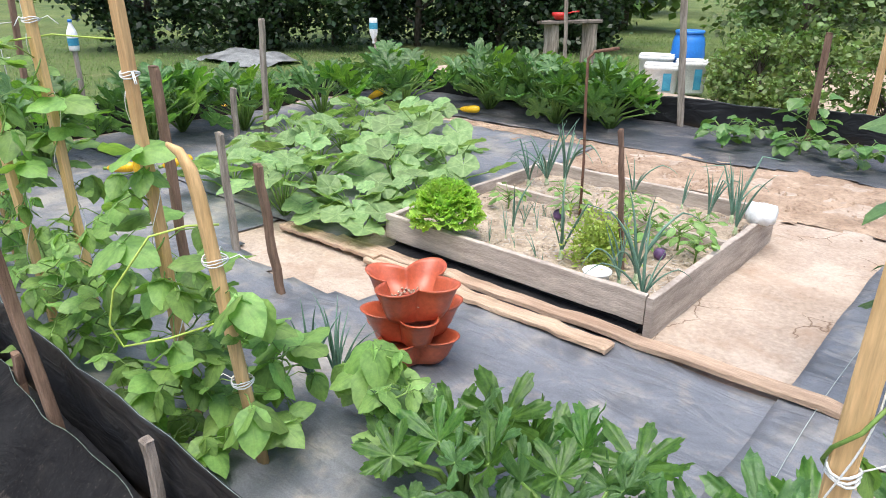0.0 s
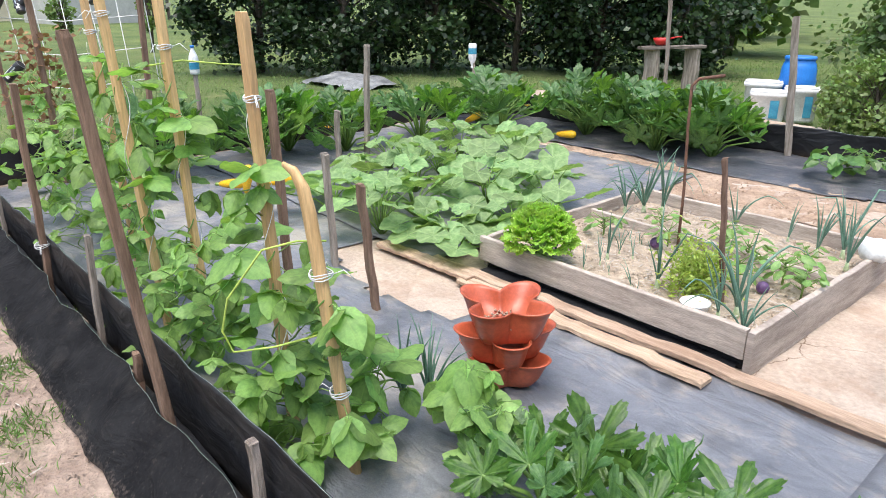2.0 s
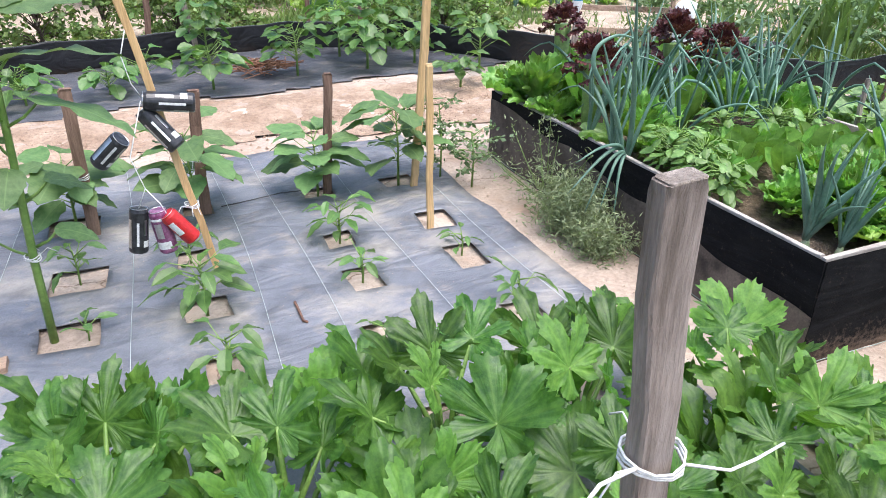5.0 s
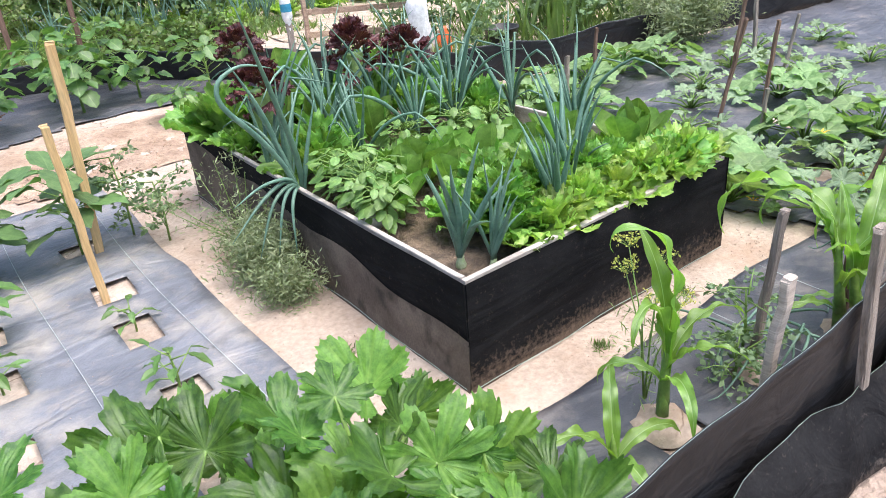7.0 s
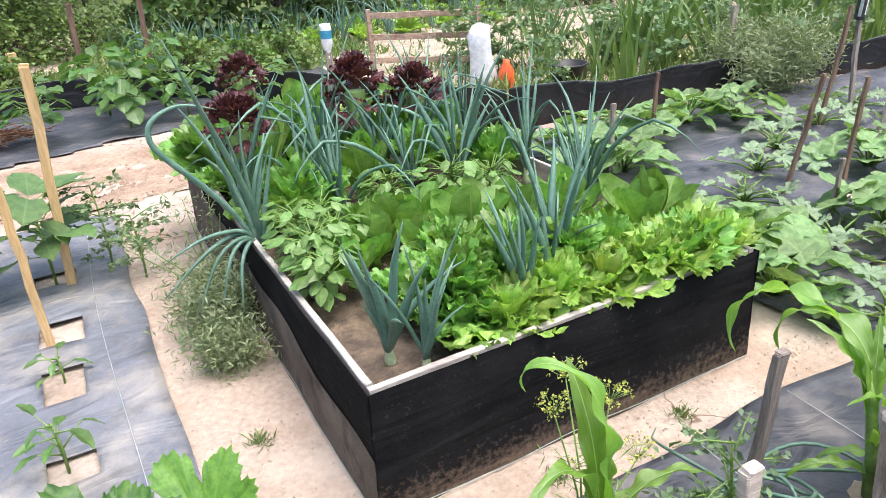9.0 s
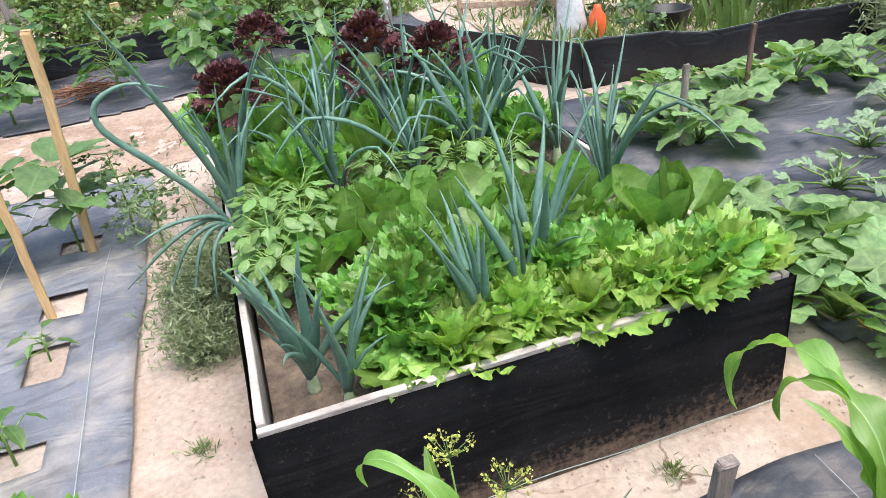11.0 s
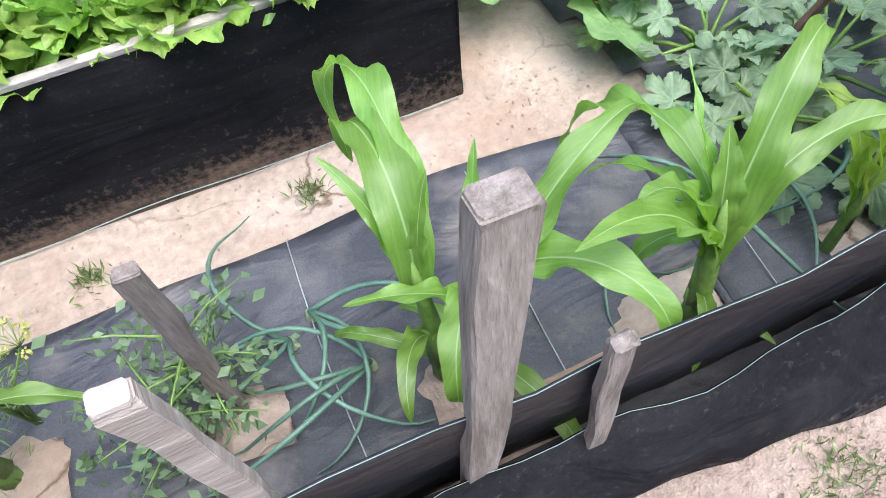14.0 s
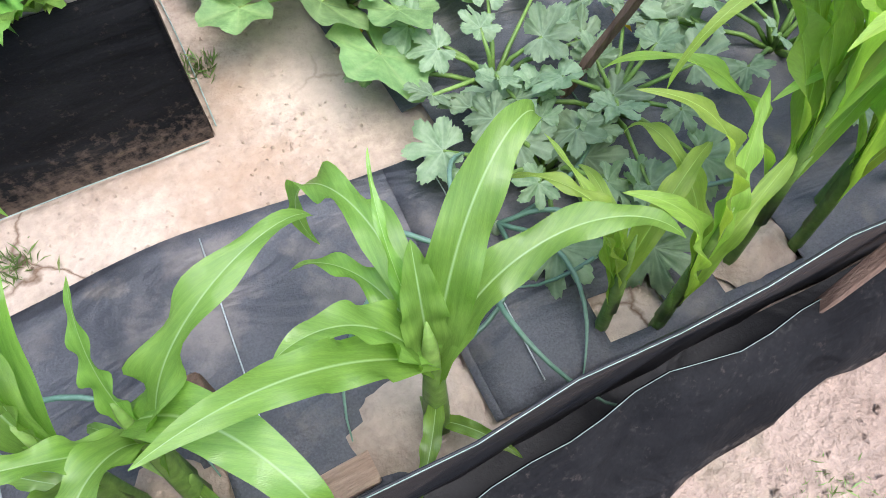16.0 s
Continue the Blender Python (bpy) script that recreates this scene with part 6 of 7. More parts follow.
for k, (x, y, n, s) in enumerate(((-2.35, 3.70, 9, 0.9), (-2.25, 3.75, 8, 0.9), (-2.42, 3.6, 8, 0.8), (-1.30, 3.70, 7, 0.8), (-1.20, 3.78, 7, 0.85), (-1.12, 3.62, 6, 0.8), (-1.22, 2.70, 8, 0.9), (-1.10, 2.52, 9, 0.75), (-1.62, 2.72, 5, 0.8), (-2.0, 2.85, 5, 0.6), (-1.8, 3.8, 5, 0.6), (-1.5, 3.82, 5, 0.55), (-1.26, 2.62, 6, 0.7))):
    onion(x, y, 0.11, n, 640 + k, s, "onions in the wooden bed", kinds=(0, 1, 2, 4, 5))
for k in range(26):
    rr = random.Random(680 + k)
    onion(rr.uniform(-2.4, -1.4), rr.uniform(2.55, 3.25), 0.105, 3, 690 + k, rr.uniform(0.2, 0.36), "young onions in the wooden bed", "small drying onion seedling in sandy soil", (0, 1, 2))
for k, (x, y) in enumerate(((2.93, 0.98), (2.98, 1.02), (3.05, 0.88), (3.86, 0.98), (3.80, 0.92), (4.1, 0.95), (-1.66, 1.35), (-1.75, 1.3))):
    if k > 5:
        onion(x, y, 0.02, 9, 730 + k, 0.72, "onions on the fabric", "small upright onion on the fabric", (0, 1, 2))
        continue
    rr = random.Random(730 + k)
    ob = thing("onion_plant", x, y, 0.022, "floppy onion with leaves fallen over on the fabric", "plant", "onions on the fabric")
    v, f = lathe([(0.004, -0.01), (0.011, 0.0), (0.011, 0.012), (0.007, 0.025), (0.006, 0.032)], 10)
    part("bulb_neck", v, f, M_NECK, ob, "pale onion neck")
    for q in range(4):
        az, reach, turn = rr.uniform(20, 200) + 90 * (k % 2), rr.uniform(0.24, 0.44), rr.choice((-1, 1)) * rr.uniform(60, 140)
        high = rr.uniform(0.05, 0.13)
        path, here = [Vector((0, 0, 0.03))], Vector((0, 0, 0.03))
        for i in range(1, 13):
            u = i / 12
            here = here + direction(az + turn * u, 0) * reach / 12
            path.append(Vector((here.x, here.y, 0.012 + high * math.sin(math.pi * min(1, u * 1.15)) ** 0.8 * (1 - 0.3 * u) if u * 1.15 < 1 else 0.012)))
        part("leaf", *sweep(path, [0.0052 * (1 - 0.75 * (i / 12) ** 3) for i in range(13)], 6), L_ONION, ob)

long_onion = thing("onion_plant", 2.19, 2.52, ZB, "big flowering onion with thick arching leaves over the bed's edge", "plant", "onions in the raised bed")
for k, (r, pts) in enumerate((
        (0.0105, ((0, 0, 0), (0.0, -0.03, 0.2), (-0.10, -0.12, 0.5), (-0.21, -0.22, 0.82))), (0.009, ((0, 0, 0), (-0.06, -0.04, 0.18), (-0.18, -0.1, 0.36), (-0.30, -0.12, 0.50), (-0.29, -0.12, 0.58), (-0.19, -0.12, 0.62), (-0.08, -0.12, 0.58))),
        (0.0075, ((0, 0, 0), (-0.05, -0.03, 0.14), (-0.2, -0.1, 0.12), (-0.37, -0.14, 0.0))), (0.007, ((0, 0, 0), (-0.05, -0.06, 0.13), (-0.17, -0.1, 0.10), (-0.28, -0.14, -0.10))),
        (0.007, ((0, 0, 0), (-0.04, -0.05, 0.12), (-0.13, -0.1, 0.09), (-0.20, -0.13, -0.12))), (0.006, ((0, 0, 0), (-0.04, -0.04, 0.14), (-0.2, -0.1, 0.17), (-0.33, -0.12, 0.12))),
        (0.007, ((0, 0, 0), (-0.03, -0.04, 0.11), (-0.10, -0.1, 0.05), (-0.13, -0.14, -0.14))), (0.008, ((0, 0, 0), (0.03, -0.03, 0.2), (0.08, -0.08, 0.42))), (0.0075, ((0, 0, 0), (-0.03, 0.05, 0.22), (-0.10, 0.1, 0.46))))):
    smooth_pts = []
    for a, b in zip(pts, pts[1:]):
        smooth_pts += [Vector(a).lerp(Vector(b), q / 4) for q in range(4)]
    smooth_pts.append(Vector(pts[-1]))
    for _ in range(3):
        smooth_pts = [smooth_pts[0]] + [(smooth_pts[i - 1] + smooth_pts[i] * 2 + smooth_pts[i + 1]) / 4 for i in range(1, len(smooth_pts) - 1)] + [smooth_pts[-1]]
    n = len(smooth_pts) - 1
    part("leaf", *sweep(smooth_pts, [r * (0.8 + 0.3 * min(1, 3 * i / n)) * (1 - (i / n) ** 3) + 0.0012 for i in range(n + 1)], 7), L_ONION, long_onion)


def basil(x, y, z, h, n, seed, scale=1.0, name="basil_plant", label="bushy basil plant with small glossy leaves"):
    return pepper(x, y, h, n, seed, V_BASIL, name, label, "herbs in the beds", z, scale, -10)


for k, (x, y, s) in enumerate(((2.40, 2.72, 1.2), (2.72, 2.78, 1.1), (2.98, 2.78, 1.1), (2.62, 3.08, 1.2), (2.92, 3.1, 1.2), (2.4, 3.15, 1.3), (3.3, 2.7, 1.1), (3.25, 3.0, 1.2), (2.55, 3.4, 1.4), (3.0, 3.42, 1.4), (2.25, 3.4, 1.4), (2.75, 3.6, 1.5), (3.3, 3.55, 1.4))):
    rosette(x, y, ZB + 0.02 + 0.03 * (k % 3), 12, V_ROM if k % 2 else V_LETT, 570 + k, "leaf_vegetable", "tall green leafy vegetable between onions", "leaf vegetables in the raised bed", s, 45, 0.08)
for k, (x, y) in enumerate(((2.27, 2.02), (2.28, 2.16), (2.38, 2.26), (2.29, 2.34), (2.40, 2.44), (2.95, 2.45), (3.1, 2.4), (2.7, 2.5))):
    basil(x, y, ZB, 0.17 + 0.03 * (k % 2), 60, 760 + k, 0.92)
for k, (x, y, h, n, s) in enumerate(((-1.55, 2.95, 0.12, 22, 1.3), (-1.40, 3.05, 0.12, 20, 1.5), (-2.25, 3.15, 0.1, 16, 1.5), (-1.9, 3.25, 0.1, 14, 1.5), (-1.7, 3.5, 0.12, 16, 1.5), (-1.25, 3.2, 0.12, 18, 1.6), (-1.5, 3.35, 0.1, 14, 1.5), (-1.12, 3.1, 0.12, 16, 1.3), (-2.1, 3.5, 0.08, 12, 1.3), (-1.25, 3.45, 0.1, 12, 1.4))):
    basil(x, y, 0.11, h, n, 780 + k, s * 0.68, "seedling_plant", "small leafy vegetable plant in sandy soil")
fern = thing("carrot_plant", -1.47, 2.78, 0.11, "feathery yellow-green carrot top in sandy soil", "plant")
part("foliage", *sprays(1500, lambda r: (r.normal(0, 0.06), r.normal(0, 0.06), abs(r.normal(0.11, 0.065))), 0.032, 5, 0.5, 0.6, 0.2), L_CARROT, fern)
for k, (x, y) in enumerate(((-1.93, 3.18), (-1.26, 3.02))):
    bulb = thing("kohlrabi", x, y, 0.115, "small purple kohlrabi bulb", "vegetable")
    part("bulb", *lathe([(0.008, 0.0), (0.026, 0.012), (0.03, 0.03), (0.022, 0.05), (0.006, 0.058)], 14), M_PURPLE, bulb)


def sand_patch(x, y, r, seed, long=1.0):
    """Loose sand spilled round a plant over the cut fabric."""
    rings, n = [0.0, 0.3, 0.6, 0.85, 1.0], 26
    verts, faces = [], []
    for q in rings:
        for k in range(n):
            a = 2 * math.pi * k / n
            e = r * (1 + 0.35 * noise.noise(Vector((math.cos(a) * 1.6, math.sin(a) * 1.6, seed))) + 0.15 * noise.noise(Vector((math.cos(a) * 5, math.sin(a) * 5, seed))))
            verts.append((x + long * e * q * math.cos(a), y + e * q * math.sin(a), 0.010 + 0.040 * (1 - q * q) + 0.012 * noise.noise(Vector((x + 30 * q * math.cos(a) * r, y + 30 * q * math.sin(a) * r, seed))) * (1 - q ** 3)))
    for i in range(len(rings) - 1):
        for k in range(n):
            faces.append((i * n + k, i * n + (k + 1) % n, (i + 1) * n + (k + 1) % n, (i + 1) * n + k))
    tagged(put("sand_patch", mesh_of("sand_patch", verts, faces, M_SAND)), "loose pale sand in a hole cut in the fabric", "sand", kind="stuff")


for k, (x, y, r, long) in enumerate(((3.20, 0.79, 0.085, 1.2), (3.58, 0.745, 0.10, 1.35), (4.26, 0.74, 0.07, 1.3), (2.43, 0.94, 0.09, 1.1), (2.82, 0.88, 0.07, 1.0))):
    sand_patch(x, y, r, k, long)


def corn(x, y, lean, leaves, seed, thick=0.017, label="young corn plant with long arching glossy leaves", material=L_CORN):
    """leaves: compass angle, height of the sheath, length, first rise, how far it bends over, how late, sway, width."""
    rr = random.Random(seed)
    ob = thing("corn_plant", x, y, 0.0, label, "plant", "corn plants")
    top = max(q[1] for q in leaves)

    def axis(z):
        q = max(0.0, z / top)
        return Vector((lean[0] * q ** 1.3, lean[1] * q ** 1.3, z))
    stalk(ob, [axis(z) for z in (-0.02, 0.03, top * 0.3, top * 0.6, top * 0.9, top + 0.02)], [thick, thick * 1.08, thick, thick * 0.9, thick * 0.6, thick * 0.1])
    for k, (az, z, length, rise, bend, late, sway, width) in enumerate(leaves):
        me = strap("corn_leaf", material, length, width, rise, bend, 40, 0.062, rr.uniform(-40, 40), seed * 20 + k, late, sway)
        leaf_at(ob, me, axis(z - 0.03) - Vector((0, 0, 0.02)), az, 0, 0, 1.0)
    for k in range(2):
        d = direction(rr.uniform(0, 360), 0)
        part("sheath", *sweep([axis(top * 0.15 * (k + 1)) + d * thick * 0.3, axis(top * (0.3 + 0.2 * k)) + d * thick * 0.35, axis(top * (0.42 + 0.2 * k)) + d * thick * 1.3], [thick * 1.12, thick * 0.9, thick * 0.05], 7), L_STEM, ob)
    return ob


corn(3.165, 0.80, (-0.015, 0.062), [(-18, 0.33, 0.68, 68, 194, 1.4, -60, 0.062), (-9, 0.36, 0.46, 89, 209, 1.3, -34, 0.074), (25, 0.34, 0.27, 70, 60, 2.0, -5, 0.035), (129, 0.22, 0.27, 67, 150, 2.5, -42, 0.042), (-40, 0.35, 0.22, 82, 30, 2.0, 10, 0.03), (60, 0.16, 0.24, 40, 120, 1.4, 20, 0.03)], 801)
corn(3.24, 0.775, (0.0, 0.085), [(-81, 0.20, 0.56, 77, 153, 2.6, -21, 0.064), (-125, 0.31, 0.44, 51, 188, 2.6, 50, 0.072), (127, 0.25, 0.34, 84, 220, 1.5, -50, 0.060), (-156, 0.12, 0.34, 30, 120, 1.2, 21, 0.044), (100, 0.24, 0.30, 70, 100, 2.0, 29, 0.05), (-20, 0.30, 0.26, 80, 40, 2.0, 10, 0.04), (30, 0.14, 0.22, 40, 110, 1.3, -20, 0.03)], 802)
corn(3.605, 0.71, (0.005, 0.055), [(-42, 0.27, 0.50, 72, 190, 3.4, 26, 0.072), (-4, 0.30, 0.22, 76, 22, 2.1, 10, 0.066), (-66, 0.26, 0.50, 77, 132, 1.3, 60, 0.058), (54, 0.29, 0.30, 68, 70, 2.6, -60, 0.074), (90, 0.30, 0.44, 58, 50, 2.0, -20, 0.062), (-3, 0.33, 0.59, 60, 180, 0.9, -60, 0.056), (69, 0.31, 0.21, 69, 185, 0.9, -22, 0.045), (16, 0.30, 0.32, 74, 60, 1.4, 40, 0.02), (4, 0.27, 0.31, 62, 121, 1.1, -60, 0.052), (-140, 0.10, 0.16, 55, 90, 1.2, 10, 0.026), (150, 0.18, 0.18, 50, 130, 1.2, 20, 0.03)], 803, 0.019)
corn(2.43, 0.94, (0.0, 0.0), [(38, 0.28, 0.56, 92, 235, 4.2, -10, 0.054), (88, 0.24, 0.46, 84, 200, 2.8, -26, 0.046), (12, 0.28, 0.40, 86, 40, 2.2, 12, 0.066), (-95, 0.26, 0.34, 62, 120, 1.5, 20, 0.050), (150, 0.20, 0.30, 60, 150, 1.4, 15, 0.045), (-160, 0.24, 0.28, 66, 130, 1.6, -20, 0.05), (40, 0.2, 0.26, 55, 160, 1.4, 15, 0.035)], 804)
corn(2.18, 0.90, (0.0, 0.01), [(70, 0.12, 0.34, 64, 130, 1.6, -20, 0.045), (-40, 0.13, 0.30, 70, 120, 1.8, 15, 0.045), (-100, 0.10, 0.28, 50, 130, 1.4, 10, 0.04), (160, 0.10, 0.26, 55, 140, 1.4, 0, 0.04)], 805, 0.012)
for k, (x, y, n, size) in enumerate(((3.93, 0.74, 5, 0.8), (4.02, 0.70, 5, 0.85), (4.20, 0.74, 11, 1.3), (4.27, 0.78, 11, 1.4), (4.33, 0.71, 11, 1.35), (4.43, 0.76, 10, 1.3), (4.60, 0.74, 8, 1.15), (4.72, 0.78, 8, 1.1))):
    rr = random.Random(820 + k)
    turns = [(k * 70 + q * 151 + rr.uniform(-25, 25)) % 360 - 180 for q in range(n)]
    corn(x, y, (rr.uniform(-0.03, 0.03), rr.uniform(0.0, 0.06)), [(math.copysign(180 - abs(turns[q]), turns[q]) if abs(turns[q]) > 100 else turns[q], (0.16 + 0.30 * q / n) * size, rr.uniform(0.34, 0.56) * size, rr.uniform(66, 86), rr.uniform(70, 170), rr.uniform(1.5, 2.8), rr.uniform(-30, 30), rr.uniform(0.028, 0.046)) for q in range(n)], 830 + k, 0.011, "slender yellow-green corn plant with narrow arching leaves", L_CORNY)


def tomato(x, y, h, seed, base=0.0, spread=0.17, n=260, size=0.030, label="bushy tomato plant with cut grey-green leaves", material=None):
    rr = random.Random(seed)
    ob = thing("tomato_plant", x, y, base, label, "plant", "tomato plants")
    nodes, bits = [], [sweep([(0, 0, -0.02), (0.01, 0, h * 0.5), (0, 0.01, h)], [0.006, 0.005, 0.003], 5)]
    for k in range(12):
        o = Vector((0, 0, h * (0.25 + 0.75 * k / 11)))
        tip = o + direction(k * 137.5, rr.uniform(-10, 30)) * spread * rr.uniform(0.7, 1.25)
        bits.append(sweep([o, (o + tip) / 2 + Vector((0, 0, 0.015)), tip], [0.003, 0.002, 0.001], 4))
        nodes.append((o, tip))
    part("stem", *join(*bits), L_STEM, ob)

    def spread_fn(r):
        o, tip = nodes[r.randint(len(nodes))]
        t = r.uniform(0.3, 1.0)
        p = o.lerp(tip, t)
        return (p.x + r.normal(0, 0.014), p.y + r.normal(0, 0.014), p.z + r.normal(0, 0.008))
    part("foliage", *sprays(n, spread_fn, size, seed, 0.35, 0.0, 0.3), material or L_TOM, ob)
    return ob


for k, (x, y, h) in enumerate(((2.80, 0.93, 0.30), (2.72, 0.90, 0.16))):
    tomato(x, y, h, 850 + k, n=300, size=0.023, spread=0.15)
for k, (x, y, h) in enumerate(((1.70, 3.45, 0.42), (1.82, 3.30, 0.3))):
    tomato(x, y, h, 860 + k, n=300)


def feather(x, y, z, h, spread, n, seed, label, name="dill_plant", size=0.03, material=None):
    ob = thing(name, x, y, z, label, "plant")
    rr = random.Random(seed)
    bits, tips = [], []
    for k in range(10):
        d = direction(rr.uniform(0, 360), rr.uniform(35, 85))
        bits.append(sweep([(0, 0, 0), d * h * 0.6, d * h + Vector((0, 0, 0.02))], [0.0035, 0.0025, 0.001], 4))
        tips.append(d * h)
    for v, f in bits:
        part("stem", v, f, L_STEM, ob)

    def fn(r):
        t = tips[r.randint(len(tips))]
        q = r.uniform(0.2, 1.05)
        return (t.x * q + r.normal(0, spread), t.y * q + r.normal(0, spread), max(0.005, t.z * q + r.normal(0, spread)))
    part("foliage", *sprays(n, fn, size, seed, 0.8, 0.3, 0.09), material or L_DILL, ob)
    return ob


feather(1.98, 2.55, 0.0, 0.22, 0.05, 5200, 1, "grey-green feathery weed clump beside the raised bed", "weed_clump", 0.035)
feather(2.02, 2.72, 0.0, 0.20, 0.045, 3600, 2, "grey-green feathery weed clump beside the raised bed", "weed_clump", 0.035)
feather(1.98, 2.36, 0.0, 0.16, 0.045, 3000, 3, "grey-green feathery weed clump beside the raised bed", "weed_clump", 0.03)
feather(2.07, 2.95, 0.0, 0.42, 0.035, 900, 4, "tall thin grey weed beside the raised bed", "weed_clump", 0.03)


def dill(x, y, stems, seed):
    """Thin stalks, each with a flat umbel of rays that carry tiny yellow flowers."""
    rr = random.Random(seed)
    ob = thing("dill_plant", x, y, 0.0, "flowering dill with flat yellow umbels", "plant")
    for dx, dy, h in stems:
        tip = Vector((dx, dy, h))
        part("stem", *sweep([(0, 0, 0), (dx * 0.3, dy * 0.3, h * 0.55), tip], [0.0035, 0.0025, 0.0015], 5), L_STEM, ob)
        ends = [tip + direction(q * 137.5, rr.uniform(25, 60)) * rr.uniform(0.03, 0.05) for q in range(16)]
        part("umbel", *join(*[sweep([tip, e], 0.0007, 3) for e in ends]), L_STEM, ob)
        part("flowers", *sprays(150, lambda r: tuple(ends[r.randint(len(ends))] + Vector(r.normal(0, 0.004, 3))), 0.006, seed + round(h * 100), 0.5, 0.2, 0.5), L_DILLF, ob, "tiny yellow flowers")
    part("foliage", *sprays(260, lambda r: (r.normal(0, 0.04), r.normal(0, 0.04), r.uniform(0.05, 0.35)), 0.04, seed, 0.8, 0.4, 0.035), L_STEM, ob)


dill(2.47, 1.03, ((-0.06, 0.04, 0.46), (0.0, 0.08, 0.50), (0.08, 0.03, 0.44), (-0.02, -0.03, 0.36), (0.12, -0.02, 0.30)), 5)
feather(6.45, 3.75, 0.0, 0.5, 0.09, 7500, 7, "grey-green grassy herb clump by the fence", "herb_clump", 0.06)

for k, (x, y, z, d) in enumerate(((-4.41, 5.30, 0.10, (1, 0.2, 0.1)), (-4.86, 2.03, 0.08, (0.8, 0.5, 0.1)), (-4.58, 2.10, 0.06, (0.15, 0.1, 0.9)), (-4.6, 2.3, 0.09, (0.5, 0.6, 0.2)), (-5.4, 5.0, 0.12, (0.7, 0.2, 0.4)))):
    fr = thing("yellow_zucchini", x, y, z, "ripe yellow zucchini fruit among the leaves", "zucchini", "yellow zucchini")
    dd = Vector(d).normalized()
    part("fruit", *sweep([dd * s for s in (0, 0.02, 0.06, 0.12, 0.17, 0.20, 0.21)], [0.012, 0.022, 0.03, 0.036, 0.038, 0.028, 0.008], 12), M_YELLOWF, fr)
    part("stub", *sweep([dd * 0.0, dd * -0.03], [0.012, 0.014], 6), L_STEM, fr)
for k, (x, y, z) in enumerate(((0.42, 1.12, 0.22), (3.83, 1.5, 0.06), (4.3, 1.25, 0.09), (0.1, 1.2, 0.2), (-4.9, 5.4, 0.3), (-5.2, 3.2, 0.3), (-3.95, 2.6, 0.2), (4.6, 1.6, 0.14))):
    fl = thing("squash_flower", x, y, z, "open yellow squash blossom", "flower", "squash flowers")
    for q in range(5):
        a = q * 72 + 10 * k
        pv = [(0, 0, 0), direction(a - 18, 35) * 0.022, direction(a, 25) * 0.042, direction(a + 18, 35) * 0.022]
        part("petal", pv, [(0, 1, 2, 3)], M_PETAL, fl)

# ---- beyond the fences ----
def tree(x, y, h, rx, rz, n, seed, material, name="tree", label="dense dark-leaved shrubby tree on the lawn", trunk=0.07, low=0.55, size=0.12):
    rr = random.Random(seed)
    ob = thing(name, x, y, -0.06, label, "tree")
    bits = [sweep([(0, 0, -0.05), (0.05, 0.03, h * 0.3), (0.02, -0.04, h * 0.65), (0, 0, h * 0.9)], [trunk, trunk * 0.8, trunk * 0.5, trunk * 0.2], 8)]
    clumps = []
    for k in range(34):
        az, el = rr.uniform(0, 360), rr.uniform(-60, 85)
        d = direction(az, el)
        c = Vector((d.x * rx, d.y * rx, low + rz + d.z * rz)) * 1.0
        c = Vector((c.x * rr.uniform(0.45, 1.0), c.y * rr.uniform(0.45, 1.0), c.z))
        clumps.append((c, rr.uniform(0.16, 0.34) * rx))
        o = Vector((0.02, 0, min(h * 0.8, max(low * 0.6, c.z * 0.6))))
        bits.append(sweep([o, (o + c) / 2 + Vector((0, 0, 0.05)), c], [trunk * 0.35, trunk * 0.2, 0.008], 5))
    part("trunk", *join(*bits), M_BARK, ob)

    def fn(r):
        c, q = clumps[r.randint(len(clumps))]
        p = r.normal(0, 0.55, 3) * q
        return (c.x + p[0], c.y + p[1], max(0.12, c.z + p[2]))
    part("crown", *sprays(n, fn, size, seed, 0.6, -0.25, 0.34), material, ob)
    return ob


for k, (x, y, h, rx, rz, n) in enumerate(((-12.6, 6.4, 4.4, 1.4, 2.0, 16000), (-11.6, 7.6, 4.2, 1.5, 1.9, 16000), (-10.6, 9.0, 4.4, 1.5, 1.9, 16000), (-9.6, 10.2, 4.4, 1.5, 1.9, 16000), (-8.4, 11.2, 4.2, 1.5, 1.9, 16000), (-7.2, 12.0, 4.0, 1.3, 1.7, 14000))):
    tree(x, y, h, rx, rz, n, 20 + k, L_TREE, low=0.1, size=0.115)
for k, (x, y, h, rx, rz, n) in enumerate(((-3.4, 12.4, 2.4, 1.5, 1.05, 7000), (-1.6, 13.2, 2.6, 1.5, 1.1, 6000), (0.6, 11.6, 2.4, 1.2, 1.0, 5000), (8.2, 11.2, 2.4, 1.3, 1.1, 6000), (9.4, 9.6, 2.2, 1.2, 1.0, 5000), (4.4, 9.6, 2.4, 0.55, 1.1, 3500), (11.5, 7.5, 2.2, 1.3, 1.0, 5000), (3.4, 10.3, 2.0, 0.9, 0.95, 4500), (5.7, 10.8, 2.0, 1.0, 0.9, 4000))):
    tree(x, y, h, rx, rz, n, 50 + k, L_SHRUB, "bush", "large dense green bush behind the garden", 0.05, 0.05, 0.11)
